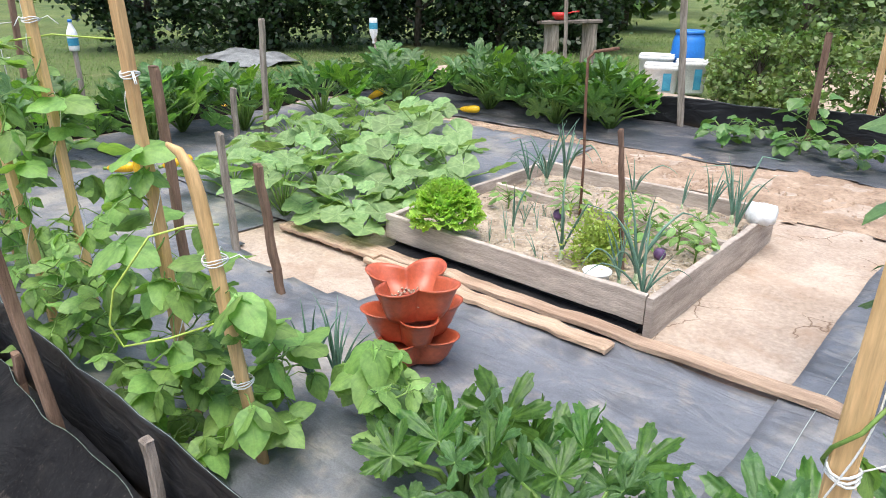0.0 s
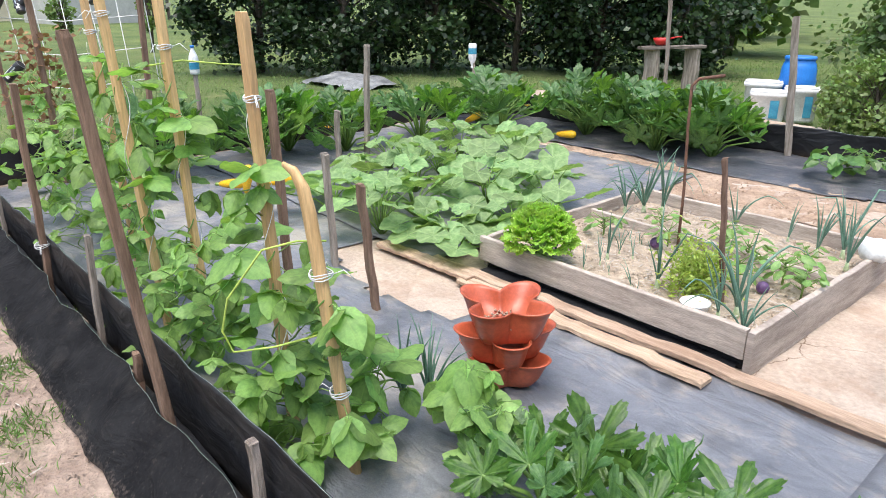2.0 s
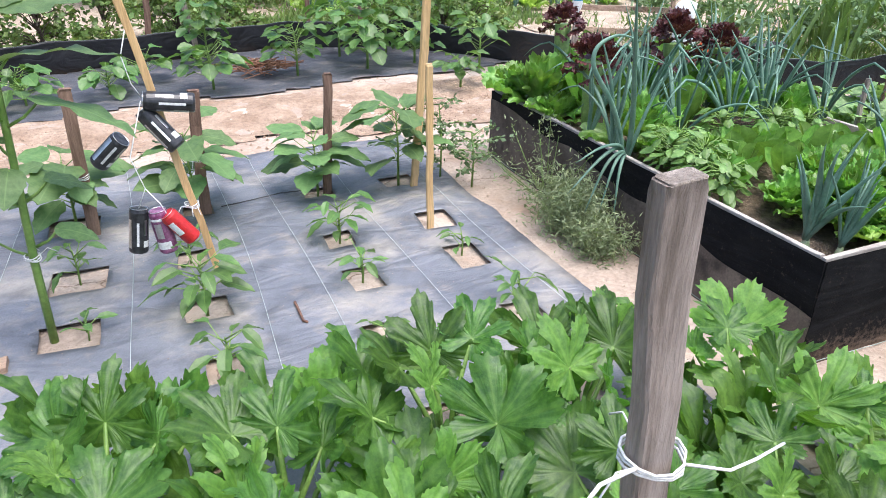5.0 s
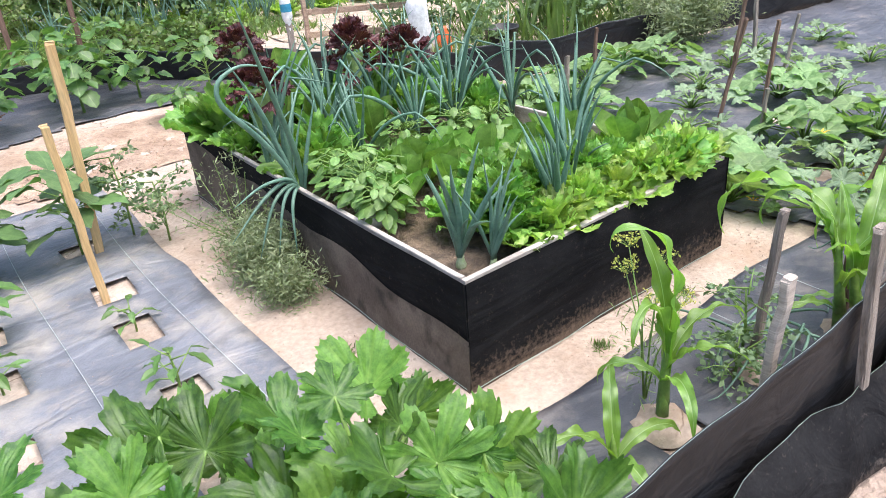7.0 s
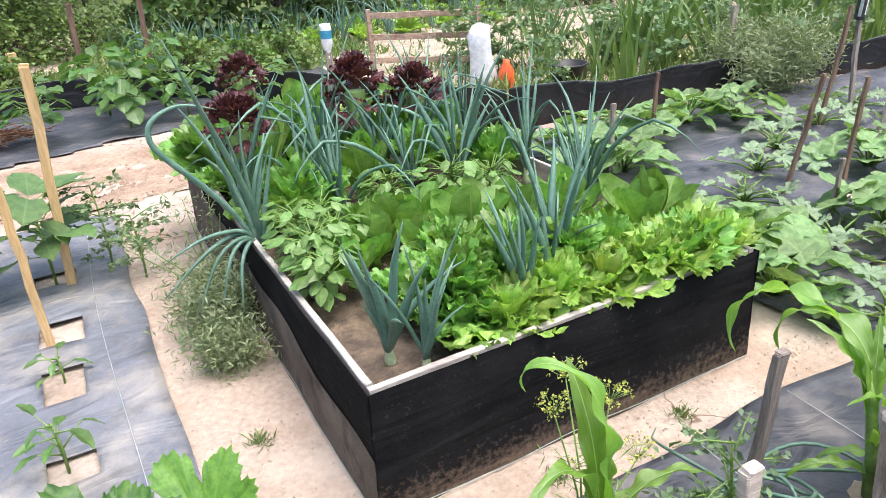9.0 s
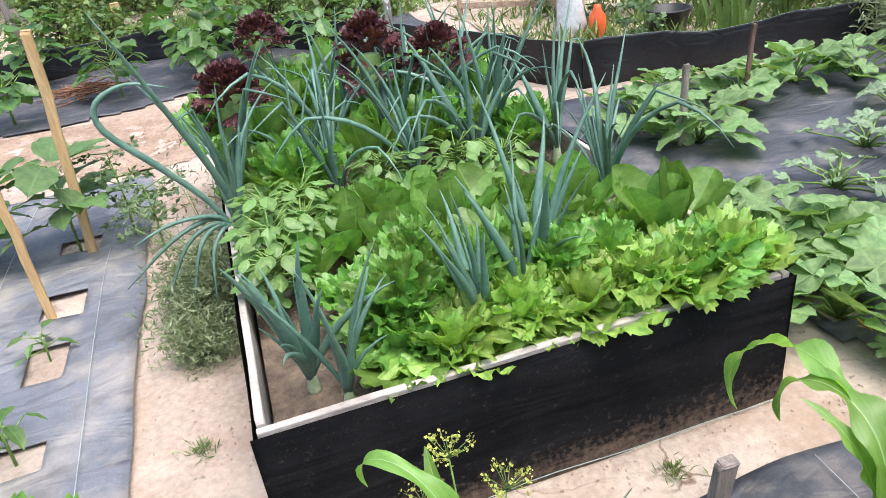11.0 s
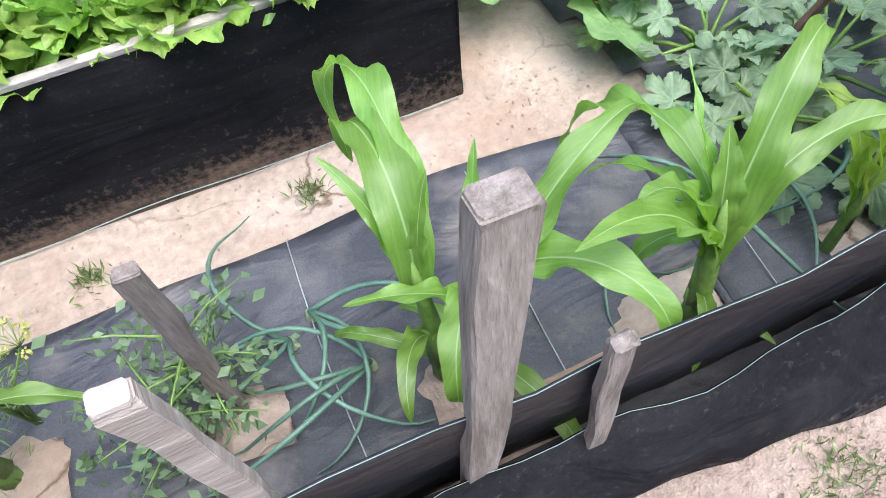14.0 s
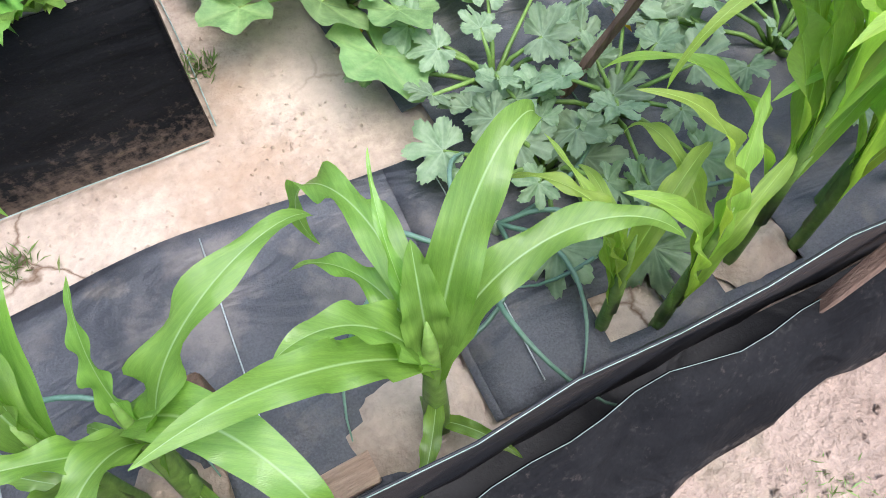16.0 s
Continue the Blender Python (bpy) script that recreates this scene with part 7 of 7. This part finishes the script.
for k, (x, y, h, rx, rz, n) in enumerate(((-2.5, 7.9, 0.8, 0.45, 0.36, 2200), (-1.9, 7.7, 0.9, 0.45, 0.4, 2400), (-1.3, 7.9, 0.8, 0.45, 0.36, 2200), (-0.6, 8.1, 0.7, 0.4, 0.3, 1600), (0.0, 8.0, 0.75, 0.42, 0.33, 1800), (0.7, 8.6, 0.8, 0.4, 0.36, 1600), (-2.75, 8.3, 0.8, 0.4, 0.35, 2000), (2.2, 11.2, 2.0, 1.3, 0.95, 6000), (1.3, 10.6, 1.2, 0.75, 0.55, 4000), (6.2, 11.8, 1.8, 1.2, 0.8, 4000), (1.2, 8.2, 0.5, 0.4, 0.2, 1200), (3.3, 7.3, 0.45, 0.45, 0.2, 1500), (2.8, 7.9, 0.45, 0.5, 0.2, 1500), (3.8, 7.6, 0.4, 0.5, 0.18, 1500))):
    tree(x, y, h, rx, rz, n, 80 + k, L_BUSH, "bush", "light green leafy bush behind the fabric fence", 0.02, 0.03, 0.06)
for k, (x, y, h, rx, n) in enumerate(((-17.5, 4.3, 2.6, 0.35, 900), (-18.2, 6.4, 2.2, 0.3, 700), (-8.6, 16.5, 4.5, 1.8, 4000), (-12, 22, 6, 2.6, 5000), (-5, 24, 6, 2.8, 5000), (1, 22, 6, 3, 5000), (7, 19, 5, 2.6, 5000), (13, 16, 5, 2.6, 5000), (18, 10, 5, 2.6, 4000), (-24, 14, 6, 2.8, 5000), (-20, 20, 7, 3, 5000), (-16.5, 26, 7, 3, 5000))):
    tree(x, y, h, rx, h * 0.4, n, 120 + k, L_BUSH, "tree", "slim young tree on the lawn" if h < 3 else "broad green tree at the far edge of the lawn", 0.04 if h < 3 else 0.12, 0.5, 0.1 if h < 3 else 0.28)


def house(x, y, w, d, h, roof, turn, wall, label):
    ob = thing("house", x, y, -0.06, label, "house", turn=turn)
    v = [(-w / 2, -d / 2, 0), (w / 2, -d / 2, 0), (w / 2, d / 2, 0), (-w / 2, d / 2, 0), (-w / 2, -d / 2, h), (w / 2, -d / 2, h), (w / 2, d / 2, h), (-w / 2, d / 2, h), (-w / 2, 0, h + roof), (w / 2, 0, h + roof)]
    part("wall", v, [(0, 1, 5, 4), (1, 2, 6, 9, 5), (2, 3, 7, 6), (3, 0, 4, 8, 7)], wall, ob, smooth=False)
    o = 0.5
    for s in (-1, 1):
        a, b = Vector((-w / 2 - o, s * (d / 2 + o), h - 0.25)), Vector((w / 2 + o, s * (d / 2 + o), h - 0.25))
        c, e = Vector((w / 2 + o, 0, h + roof + 0.08)), Vector((-w / 2 - o, 0, h + roof + 0.08))
        up = Vector((0, 0, 0.14))
        part("roof", [a, b, c, e, a + up, b + up, c + up, e + up], [(0, 3, 2, 1), (4, 5, 6, 7), (0, 1, 5, 4), (1, 2, 6, 5), (2, 3, 7, 6), (3, 0, 4, 7)], M_ROOF, ob, smooth=False)
    for s in (-1, 1):
        for px, pz in ((-w * 0.3, h * 0.28), (w * 0.05, h * 0.28), (w * 0.3, h * 0.28), (-w * 0.3, h * 0.72), (w * 0.3, h * 0.72)):
            wn_ = part("window", *bar((px - 0.5, s * (d / 2 + 0.01), pz), (px + 0.5, s * (d / 2 + 0.01), pz), 0.08, 1.1, 0, 2, 1), M_WHITE, ob, smooth=False)
            part("pane", *bar((px - 0.42, s * (d / 2 + 0.03), pz), (px + 0.42, s * (d / 2 + 0.03), pz), 0.08, 0.92, 0, 2, 1), M_DARKPANE, wn_, smooth=False)
    for px, pz in ((-d * 0.22, h * 0.28), (d * 0.22, h * 0.28), (-d * 0.22, h * 0.75), (d * 0.22, h * 0.75)):
        wn_ = part("window", *bar((w / 2 + 0.01, px - 0.5, pz), (w / 2 + 0.01, px + 0.5, pz), 0.08, 1.1, 0, 2, 1), M_WHITE, ob, smooth=False)
        part("pane", *bar((w / 2 + 0.03, px - 0.42, pz), (w / 2 + 0.03, px + 0.42, pz), 0.08, 0.92, 0, 2, 1), M_DARKPANE, wn_, smooth=False)
    return ob


house(-44.5, 3.2, 9, 8, 3.6, 2.4, 8, M_PLASTER, "cream plastered house with a red tiled roof")
shed = thing("outbuilding", -37.0, 10.6, -0.06, "grey block outbuilding with dark wooden boarding", "building", turn=8)
part("block_wall", *bar((0, -2.4, 1.9), (0, 1.4, 1.9), 4.0, 3.8, 0, 2, 1), M_BLOCK, shed, smooth=False)
for k in range(9):
    part("board", *bar((0, 1.55 + 0.27 * k, 0), (0, 1.55 + 0.27 * k, 3.6), 0.25, 0.05, 0.004, 3, 1, k), M_DARKBOARD, shed, smooth=False)

# trellis with strings and cans
trel = thing("bean_trellis", -6.9, 1.5, 0, "wooden trellis frame hung with white strings", "trellis")
for k, (a, b) in enumerate((((-0.36, -0.3, 0), (-0.36, -0.31, 1.55)), ((0.55, 0.60, 0), (0.56, 0.66, 1.65)), ((0.98, -0.25, 0), (0.96, -0.28, 1.75)))):
    part("post", *bar(a, b, 0.05, 0.04, 0.002, 6, 0.9, k), M_BROWNWOOD, trel, smooth=False)
part("beam", *bar((-0.5, -0.42, 1.47), (0.62, 0.74, 1.46), 0.03, 0.045, 0.002, 6, 1, 7), M_PINE, trel, smooth=False)
part("beam", *bar((-0.4, -0.33, 1.50), (1.05, -0.26, 1.52), 0.03, 0.045, 0.002, 6, 1, 8), M_BROWNWOOD, trel, smooth=False)
for k in range(7):
    s = k / 6
    a = Vector((-0.45 + 1.0 * s, -0.36 + 1.04 * s, 1.46))
    part("string", *sweep([a, a + Vector((0.05 * math.sin(k * 2), 0.05, -0.7)), a + Vector((0.1 * math.sin(k * 3), 0.1 * math.cos(k), -1.3))], 0.004, 4), M_STRING, trel)
for k in range(3):
    part("string", *sweep([(-0.4, -0.3, 1.2 - 0.28 * k), (0.1, 0.15, 1.17 - 0.28 * k), (0.56, 0.62, 1.22 - 0.26 * k)], 0.004, 4), M_STRING, trel)
for k, (x, y, z, ax) in enumerate(((-7.12, 1.28, 1.36, (0.4, 0.4, 0.8)), (-7.02, 1.38, 1.38, (-0.5, 0, 0.8)), (-6.95, 1.45, 1.40, (0.1, 0.5, 0.8)), (-6.62, 1.75, 1.42, (-0.6, -0.6, 0.6)), (-5.9, 1.1, 0.92, (0.5, 0.6, 0.7)))):
    can("drink_can", (x, y, z), ax, 0.165, 0.036, M_CANBLACK, "black and silver drink can hung on the trellis", WB)
dry = thing("dried_vine", -6.0, 1.2, 0.4, "withered red-brown climbing vine", "plant")
part("foliage", *sprays(260, lambda r: (r.normal(0, 0.12), r.normal(0, 0.12), r.uniform(0.1, 0.75)), 0.06, 8, 0.6, 0, 0.35), L_DRY, dry)
for k, (x, y) in enumerate(((-5.6, 1.1), (-6.1, 1.35), (-5.3, 1.3))):
    bean(x, y, 0.9, (0, 0), 16, 0.26, 160 + k)


def bottle(x, y, h, size, label, cap_material, tilt=(0, 0), down=False):
    ob = thing("bottle_on_stick", x, y, 0, label, "bottle", "bottles on sticks")
    top = Vector((tilt[0], tilt[1], h))
    part("stick", *bar((0, 0, -0.03), top - Vector((0, 0, size * 0.5)), 0.04, 0.03, 0.002, 5, 0.9, 3), M_GREYWOOD, ob, smooth=False)
    r = size * 0.17
    prof = [(r * 0.9, 0), (r, 0.02), (r, size * 0.55), (r * 0.85, size * 0.66), (r * 0.35, size * 0.86), (r * 0.35, size * 0.93)]
    capp = [(r * 0.42, size * 0.92), (r * 0.42, size), (r * 0.2, size * 1.005)]
    flip = (lambda p: Vector((p[0], p[1], size - p[2]))) if down else Vector
    o = top - Vector((0, 0, size))
    v, f = lathe(prof, 14)
    part("body", [o + flip(p) for p in v], f, M_PAPER, ob, "cloudy clear plastic")
    v, f = lathe(capp, 12)
    part("cap", [o + flip(p) for p in v], f, cap_material, ob)
    v, f = lathe([(r * 1.02, size * 0.18), (r * 1.02, size * 0.42)], 14, False)
    part("paper_label", [o + flip(p) for p in v], f, M_LABEL, ob, "faded blue label")


bottle(-6.05, 2.43, 0.98, 0.24, "blue-capped plastic bottle upside on a stick", M_BLUE)
bottle(-6.56, 6.30, 0.79, 0.30, "white plastic bottle pushed neck down over a stick", M_WHITE, (-0.06, -0.05), True)
bottle(-5.55, 0.62, 0.80, 0.28, "white plastic bottle pushed over a stick", M_WHITE, (0, 0), True)
bottle(3.30, 4.70, 0.80, 0.22, "white plastic bottle pushed over a stick", M_WHITE, (0, 0), True)

bench = thing("wooden_table", -6.0, 9.8, -0.06, "rough low wooden table with weathered planks", "table")
for k in range(2):
    part("top_board", *bar((-0.34 + 0.08 * k, -0.36 - 0.06 * k, 0.66), (0.28 + 0.08 * k, 0.38 - 0.06 * k, 0.68), 0.13, 0.04, 0.004, 6, 1, k), M_DARKBOARD, bench, smooth=False)
for k, (x, y) in enumerate(((-0.18, -0.22), (0.22, 0.24))):
    part("leg", *bar((x, y, 0), (x, y, 0.645), 0.22, 0.09, 0.006, 4, 1, k), M_GREYWOOD, bench, smooth=False)
bowl = thing("red_bowl", -6.10, 9.66, 0.64, "red enamel bowl with a handle on the table", "bowl")
part("body", *lathe([(0.07, 0), (0.11, 0.05), (0.125, 0.10), (0.12, 0.10), (0.10, 0.05), (0.05, 0.012)], 18), M_RED, bowl)
part("handle", *sweep([(0.1, 0.02, 0.09), (0.2, 0.06, 0.12), (0.28, 0.1, 0.13)], 0.012, 6), M_RED, bowl)
barrel = thing("barrel", -3.69, 8.86, -0.06, "blue plastic water barrel on the lawn", "barrel")
part("body", *lathe([(0.15, 0), (0.185, 0.03), (0.195, 0.15), (0.205, 0.19), (0.195, 0.23), (0.20, 0.36), (0.21, 0.46), (0.20, 0.50), (0.195, 0.60), (0.18, 0.66), (0.165, 0.68), (0.17, 0.72)], 26), M_BLUE, barrel)
part("lid", *lathe([(0.178, 0.71), (0.178, 0.735), (0.165, 0.745), (0.02, 0.735)], 26), M_BLUE, barrel)
def squarish(profile, sides=28):
    v, f = lathe(profile, sides)
    out = []
    for x, y, z in v:
        r = math.hypot(x, y)
        q = (abs(x / r) ** 5 + abs(y / r) ** 5) ** -0.2 if r else 1
        out.append((x * q * 1.25, y * q * 0.8, z))
    return out, f


for k, (x, y, s, h, tn) in enumerate(((-3.70, 8.20, 0.155, 0.36, 24), (-3.46, 8.50, 0.14, 0.40, 32), (-3.95, 8.56, 0.16, 0.42, 20))):
    tub = thing("white_bucket", x, y, -0.02, "white plastic tub with a blue label on its side", "bucket", "white buckets", turn=tn)
    part("body", *squarish([(s * 0.88, 0), (s * 0.92, 0.03), (s, h - 0.07), (s * 1.07, h - 0.065), (s * 1.08, h - 0.02), (s * 1.05, h - 0.018), (s * 0.5, h - 0.018)]), M_WHITE, tub)
    part("lid", *squarish([(s * 1.0, h - 0.02), (s * 1.05, h - 0.014), (s * 1.04, h), (s * 0.95, h + 0.002), (s * 0.9, h - 0.006), (s * 0.02, h - 0.006)]), M_WHITE, tub, "white snap-on lid")
    part("label_patch", [(s * 0.15, -s * 0.80, 0.06), (s * 0.75, -s * 0.80, 0.06), (s * 0.75, -s * 0.845, h - 0.1), (s * 0.15, -s * 0.845, h - 0.1)], [(0, 1, 2, 3)], M_LABEL, tub, "blue printed label")
net = thing("plastic_sack", -4.75, 8.3, -0.01, "crumpled pale plastic sack", "sack")
v, f = lathe([(0.05, 0), (0.2, 0.02), (0.22, 0.12), (0.14, 0.2), (0.02, 0.22)], 14)
part("film", [Vector(p) * (1 + 0.3 * noise.noise(Vector(p) * 9)) for p in v], f, M_PAPER, net)
tarp = thing("plastic_sheet", -9.9, 6.6, -0.06, "crumpled grey plastic sheet on the lawn", "sheet")
v, f = sheet(lines(-0.8, 0.8, 0.1), lines(-0.5, 0.5, 0.1), lambda x, y: 0.02 + 0.16 * max(0, 1 - (x / 0.9) ** 2 - (y / 0.6) ** 2) + 0.10 * noise.noise(Vector((x * 4, y * 4, 1))))
part("film", v, f, M_SHEET, tarp)
pile = thing("twig_pile", 1.2, 6.15, 0.06, "heap of reddish dead twigs on the fabric", "twigs")
rr = random.Random(5)
for _ in range(90):
    part("twig", *sweep([Vector((rr.gauss(0, 0.14), rr.gauss(0, 0.10), 0.02 + 0.1 * rr.random())), Vector((rr.gauss(0, 0.14), rr.gauss(0, 0.10), 0.02 + 0.08 * rr.random()))], 0.004, 4), M_BRICKISH, pile)

# behind the raised bed
frame_ = thing("slatted_rack", 4.85, 6.35, 0, "unpainted wooden slat frame standing on edge", "rack")
for k, z in enumerate((0.14, 0.36, 0.56)):
    part("slat", *bar((-0.42, 0.38, z), (0.42, -0.36, z), 0.02, 0.055, 0.002, 4, 1, k), M_PLANK, frame_, smooth=False)
for k, s in enumerate((-1, 1)):
    part("post", *bar((0.4 * s, -0.36 * s, 0), (0.4 * s, -0.36 * s, 0.62), 0.045, 0.03, 0.002, 4, 1, k), M_PLANK, frame_, smooth=False)
wb = thing("white_sack", 4.88, 5.37, 0, "white plastic sack pulled over a post", "sack")
v, f = lathe([(0.10, 0.02), (0.115, 0.12), (0.10, 0.3), (0.10, 0.45), (0.085, 0.53), (0.02, 0.56)], 16)
part("film", [Vector((p[0], p[1], p[2])) + Vector((p[0], p[1], 0)) * 0.5 * noise.noise(Vector(p) * 12) for p in v], f, M_PAPER, wb)
og = thing("watering_can", 5.06, 5.25, 0, "small orange plastic can beside the sack", "can")
part("body", *lathe([(0.06, 0), (0.07, 0.02), (0.065, 0.16), (0.03, 0.22), (0.028, 0.25)], 14), M_ORANGE, og)
pot = thing("black_bucket", 5.47, 4.93, 0, "black plastic bucket of water", "bucket")
part("body", *lathe([(0.12, 0), (0.13, 0.02), (0.155, 0.19), (0.165, 0.19), (0.165, 0.205), (0.15, 0.205), (0.13, 0.05)], 20), M_BLACKPOT, pot)
can("drink_can", (6.19, 2.93, 0.80), (0.1, 0, 1), 0.165, 0.033, M_CANBLACK, "black drink can hung on a stake", WB)
can("drink_can", (0.69, 6.94, 1.0), (0, 0, 1), 0.165, 0.034, M_CANBLACK, "black drink can hung on a stake", WB)
word = bpy.data.curves.new("lettering", "FONT")
word.body, word.size, word.extrude, word.align_x = "BLACK", 0.036, 0.0004, "CENTER"
word.materials.append(M_WHITE)
letters = put("lettering", word, None, Matrix.Translation((0.69, 6.903, 0.92)) @ Euler((radians(90), radians(-90), 0)).to_matrix().to_4x4())
tagged(letters, "white word printed upright on the black can", "lettering")
for k in range(60):
    rr = random.Random(1300 + k)
    g = thing("gladiolus", rr.uniform(5.5, 11.5), rr.uniform(4.1, 6.2), 0, "clump of tall sword-shaped green leaves", "plant", "sword-leaved plants")
    for q in range(7):
        leaf_at(g, V_GLAD[q % 3], (rr.gauss(0, 0.03), rr.gauss(0, 0.03), 0), rr.uniform(0, 360), rr.uniform(-6, 6), rr.uniform(-30, 30), rr.uniform(0.75, 1.2))
for k in range(26):
    rr = random.Random(1400 + k)
    tomato(rr.uniform(4.9, 9.0), rr.uniform(4.25, 7.0), rr.uniform(0.35, 0.75), 1400 + k, 0, 0.2, 240, 0.06)
for row, y in enumerate((8.6, 9.5, 10.4)):
    for k in range(16):
        rr = random.Random(1500 + 40 * row + k)
        if (row + k) % 2:
            onion(2.6 + 0.32 * k + rr.gauss(0, 0.04), y, 0, 8, 1500 + 40 * row + k, 1.25, "onion rows of the far plot")
        else:
            rosette(2.7 + 0.32 * k, y + 0.3, 0, 9, V_LETTP, 1600 + 40 * row + k, "lettuce", "yellow-green leafy vegetable in the far plot", "leafy rows of the far plot", 1.5)

# grass
def grass(name, n, area, h, seed, label, material=None):
    rr = np.random.RandomState(seed)
    v, f = sprays(n, lambda r: area(r), h, seed, 0.6, 1.3, 0.06)
    return tagged(put(name, mesh_of(name, v, f, material or L_GRASS)), label, "grass", kind="stuff")


grass("lawn_grass", 26000, lambda r: (r.uniform(-16, -6.35), r.uniform(-2, 9.5), -0.06), 0.06, 1, "short lawn grass blades")
grass("plot_weeds", 9000, lambda r: (r.uniform(4.4, 12), 4.25 + abs(r.normal(0, 1.6)), 0.0), 0.16, 11, "tall weeds and grass behind the fence", L_BUSH)
grass("plot_weeds", 9000, lambda r: (r.uniform(0.5, 5.0), r.uniform(7.5, 9.3), 0.0), 0.13, 12, "low green weeds behind the fence", L_BUSH)
grass("plot_weeds", 7000, lambda r: (r.uniform(2.0, 9.0), r.uniform(9.0, 13), 0.0), 0.16, 13, "low green crops of the far plot", L_BUSH)
grass("lawn_grass", 14000, lambda r: (r.uniform(-8, -1), r.uniform(8.1, 16), -0.06), 0.06, 2, "short lawn grass blades")


def tufts(centres, spread):
    cs = np.array(centres)

    def fn(r):
        c = cs[r.randint(len(cs))]
        return (c[0] + r.normal(0, spread), c[1] + r.normal(0, spread), 0.0)
    return fn


grass("path_grass", 4200, tufts([(-3.0, 0.25), (-2.85, 0.12), (-3.3, 0.1), (-2.4, -0.15), (-1.9, 0.12), (-2.2, 0.05), (-1.55, 0.2), (-2.5, 0.22), (-2.0, -0.1), (-2.7, 0.0), (-1.3, -0.1)], 0.07), 0.04, 3, "sparse grass tufts on the trodden sand")
grass("path_grass", 1500, tufts([(3.62, 0.33), (3.7, 0.40), (3.55, 0.2), (3.85, 0.36), (4.1, 0.3), (3.4, 0.1)], 0.035), 0.022, 4, "sparse grass tufts on the trodden sand")
grass("path_weed", 500, tufts([(3.07, 1.31), (1.95, 1.9), (3.5, 1.6), (2.6, 1.3), (3.62, 1.75)], 0.018), 0.03, 5, "tiny weeds in the dry sand", L_BUSH)
grass("fence_weed", 700, tufts([(-3.4, 0.5), (-3.3, 0.48), (-3.6, 0.45), (-2.3, 0.5)], 0.05), 0.05, 6, "weeds growing beside the fabric", L_BUSH)


# grit, clods and straw on the dry soil
def litter(name, n, area, size, seed, material, label, long=1.0):
    rr = np.random.RandomState(seed)
    verts, faces = [], []
    for k in range(n):
        x, y, z = area(rr)
        s = size * rr.uniform(0.4, 1.5)
        a = rr.uniform(0, 6.28)
        c, q = math.cos(a), math.sin(a)
        b = len(verts)
        for dx, dy, dz in ((long, 0, 0), (0, 0.6, 0), (-long, 0.1, 0), (0.1, -0.7, 0), (0.1, 0, 0.8)):
            verts.append((x + s * (dx * c - dy * q), y + s * (dx * q + dy * c), z + s * dz * (1 if long < 3 else 0.5)))
        faces += [(b, b + 1, b + 4), (b + 1, b + 2, b + 4), (b + 2, b + 3, b + 4), (b + 3, b, b + 4)]
    return tagged(put(name, mesh_of(name, verts, faces, material, False)), label, "debris", kind="stuff")


def on_bank(x, y):
    return (x, y, bank(x, y) + 0.002)


litter("sand_clods", 320, lambda r: on_bank(r.uniform(-1.0, -0.45), r.uniform(2.35, 5.0)), 0.0045, 1, M_SAND, "small clods of dry soil on the sand path")
litter("sand_clods", 1400, lambda r: on_bank(-4 + 7.5 * r.rand(), r.normal(4.75, 0.22)), 0.014, 2, M_BANK, "crumbled clods on the eroded bank")
litter("sand_clods", 350, lambda r: on_bank(r.uniform(1.78, 2.12), r.uniform(0.9, 4.5)), 0.005, 3, M_SAND, "small clods of dry soil beside the bed")
litter("sand_clods", 250, lambda r: on_bank(r.uniform(2.1, 3.8), r.uniform(1.2, 1.42)), 0.004, 4, M_SAND, "small clods of dry soil before the bed")
litter("sand_clods", 260, lambda r: on_bank(r.uniform(3.48, 3.8), r.uniform(1.3, 3.5)), 0.005, 5, M_SAND, "small clods of dry soil beside the bed")
litter("path_clods", 2600, lambda r: (r.uniform(-4.5, 5), r.uniform(-0.4, 0.42), 0.004), 0.008, 6, M_PATH, "crumbled clods on the trodden path")
litter("straw_litter", 900, lambda r: (r.uniform(-2.5, -1.08), r.uniform(2.5, 3.9), 0.125), 0.005, 7, M_PALEWOOD, "chopped dry straw on the bed's soil", 4.0)
litter("bed_clods", 900, lambda r: (r.uniform(-2.5, -1.08), r.uniform(2.5, 3.9), 0.112), 0.010, 8, M_SOIL, "clods of dry garden soil in the bed")
litter("path_straw", 160, lambda r: (r.uniform(-4, 5), r.uniform(-0.3, 0.42), 0.012), 0.006, 9, M_PALEWOOD, "dry grass stalks on the trodden path", 5.0)
litter("fabric_dust", 900, lambda r: (r.uniform(-0.4, 1.7), r.uniform(1.0, 4.1), 0.03), 0.0022, 10, M_SAND, "sand grains scattered on the fabric")

for k in range(16):
    onion(2.3 + 0.24 * k, 9.05 + 0.05 * math.sin(3 * k), -0.02, 7, 900 + k, 1.15, "leeks of the far plot", "leek in a row of the far plot", (0, 1, 8, 2))
for k in range(10):
    rosette(2.4 + 0.38 * k, 9.75 + 0.06 * math.sin(5 * k), 0.0, 9, V_LETTP, 930 + k, "lettuce", "yellow-green lettuce in a row of the far plot", "lettuces of the far plot", 1.2, 60)
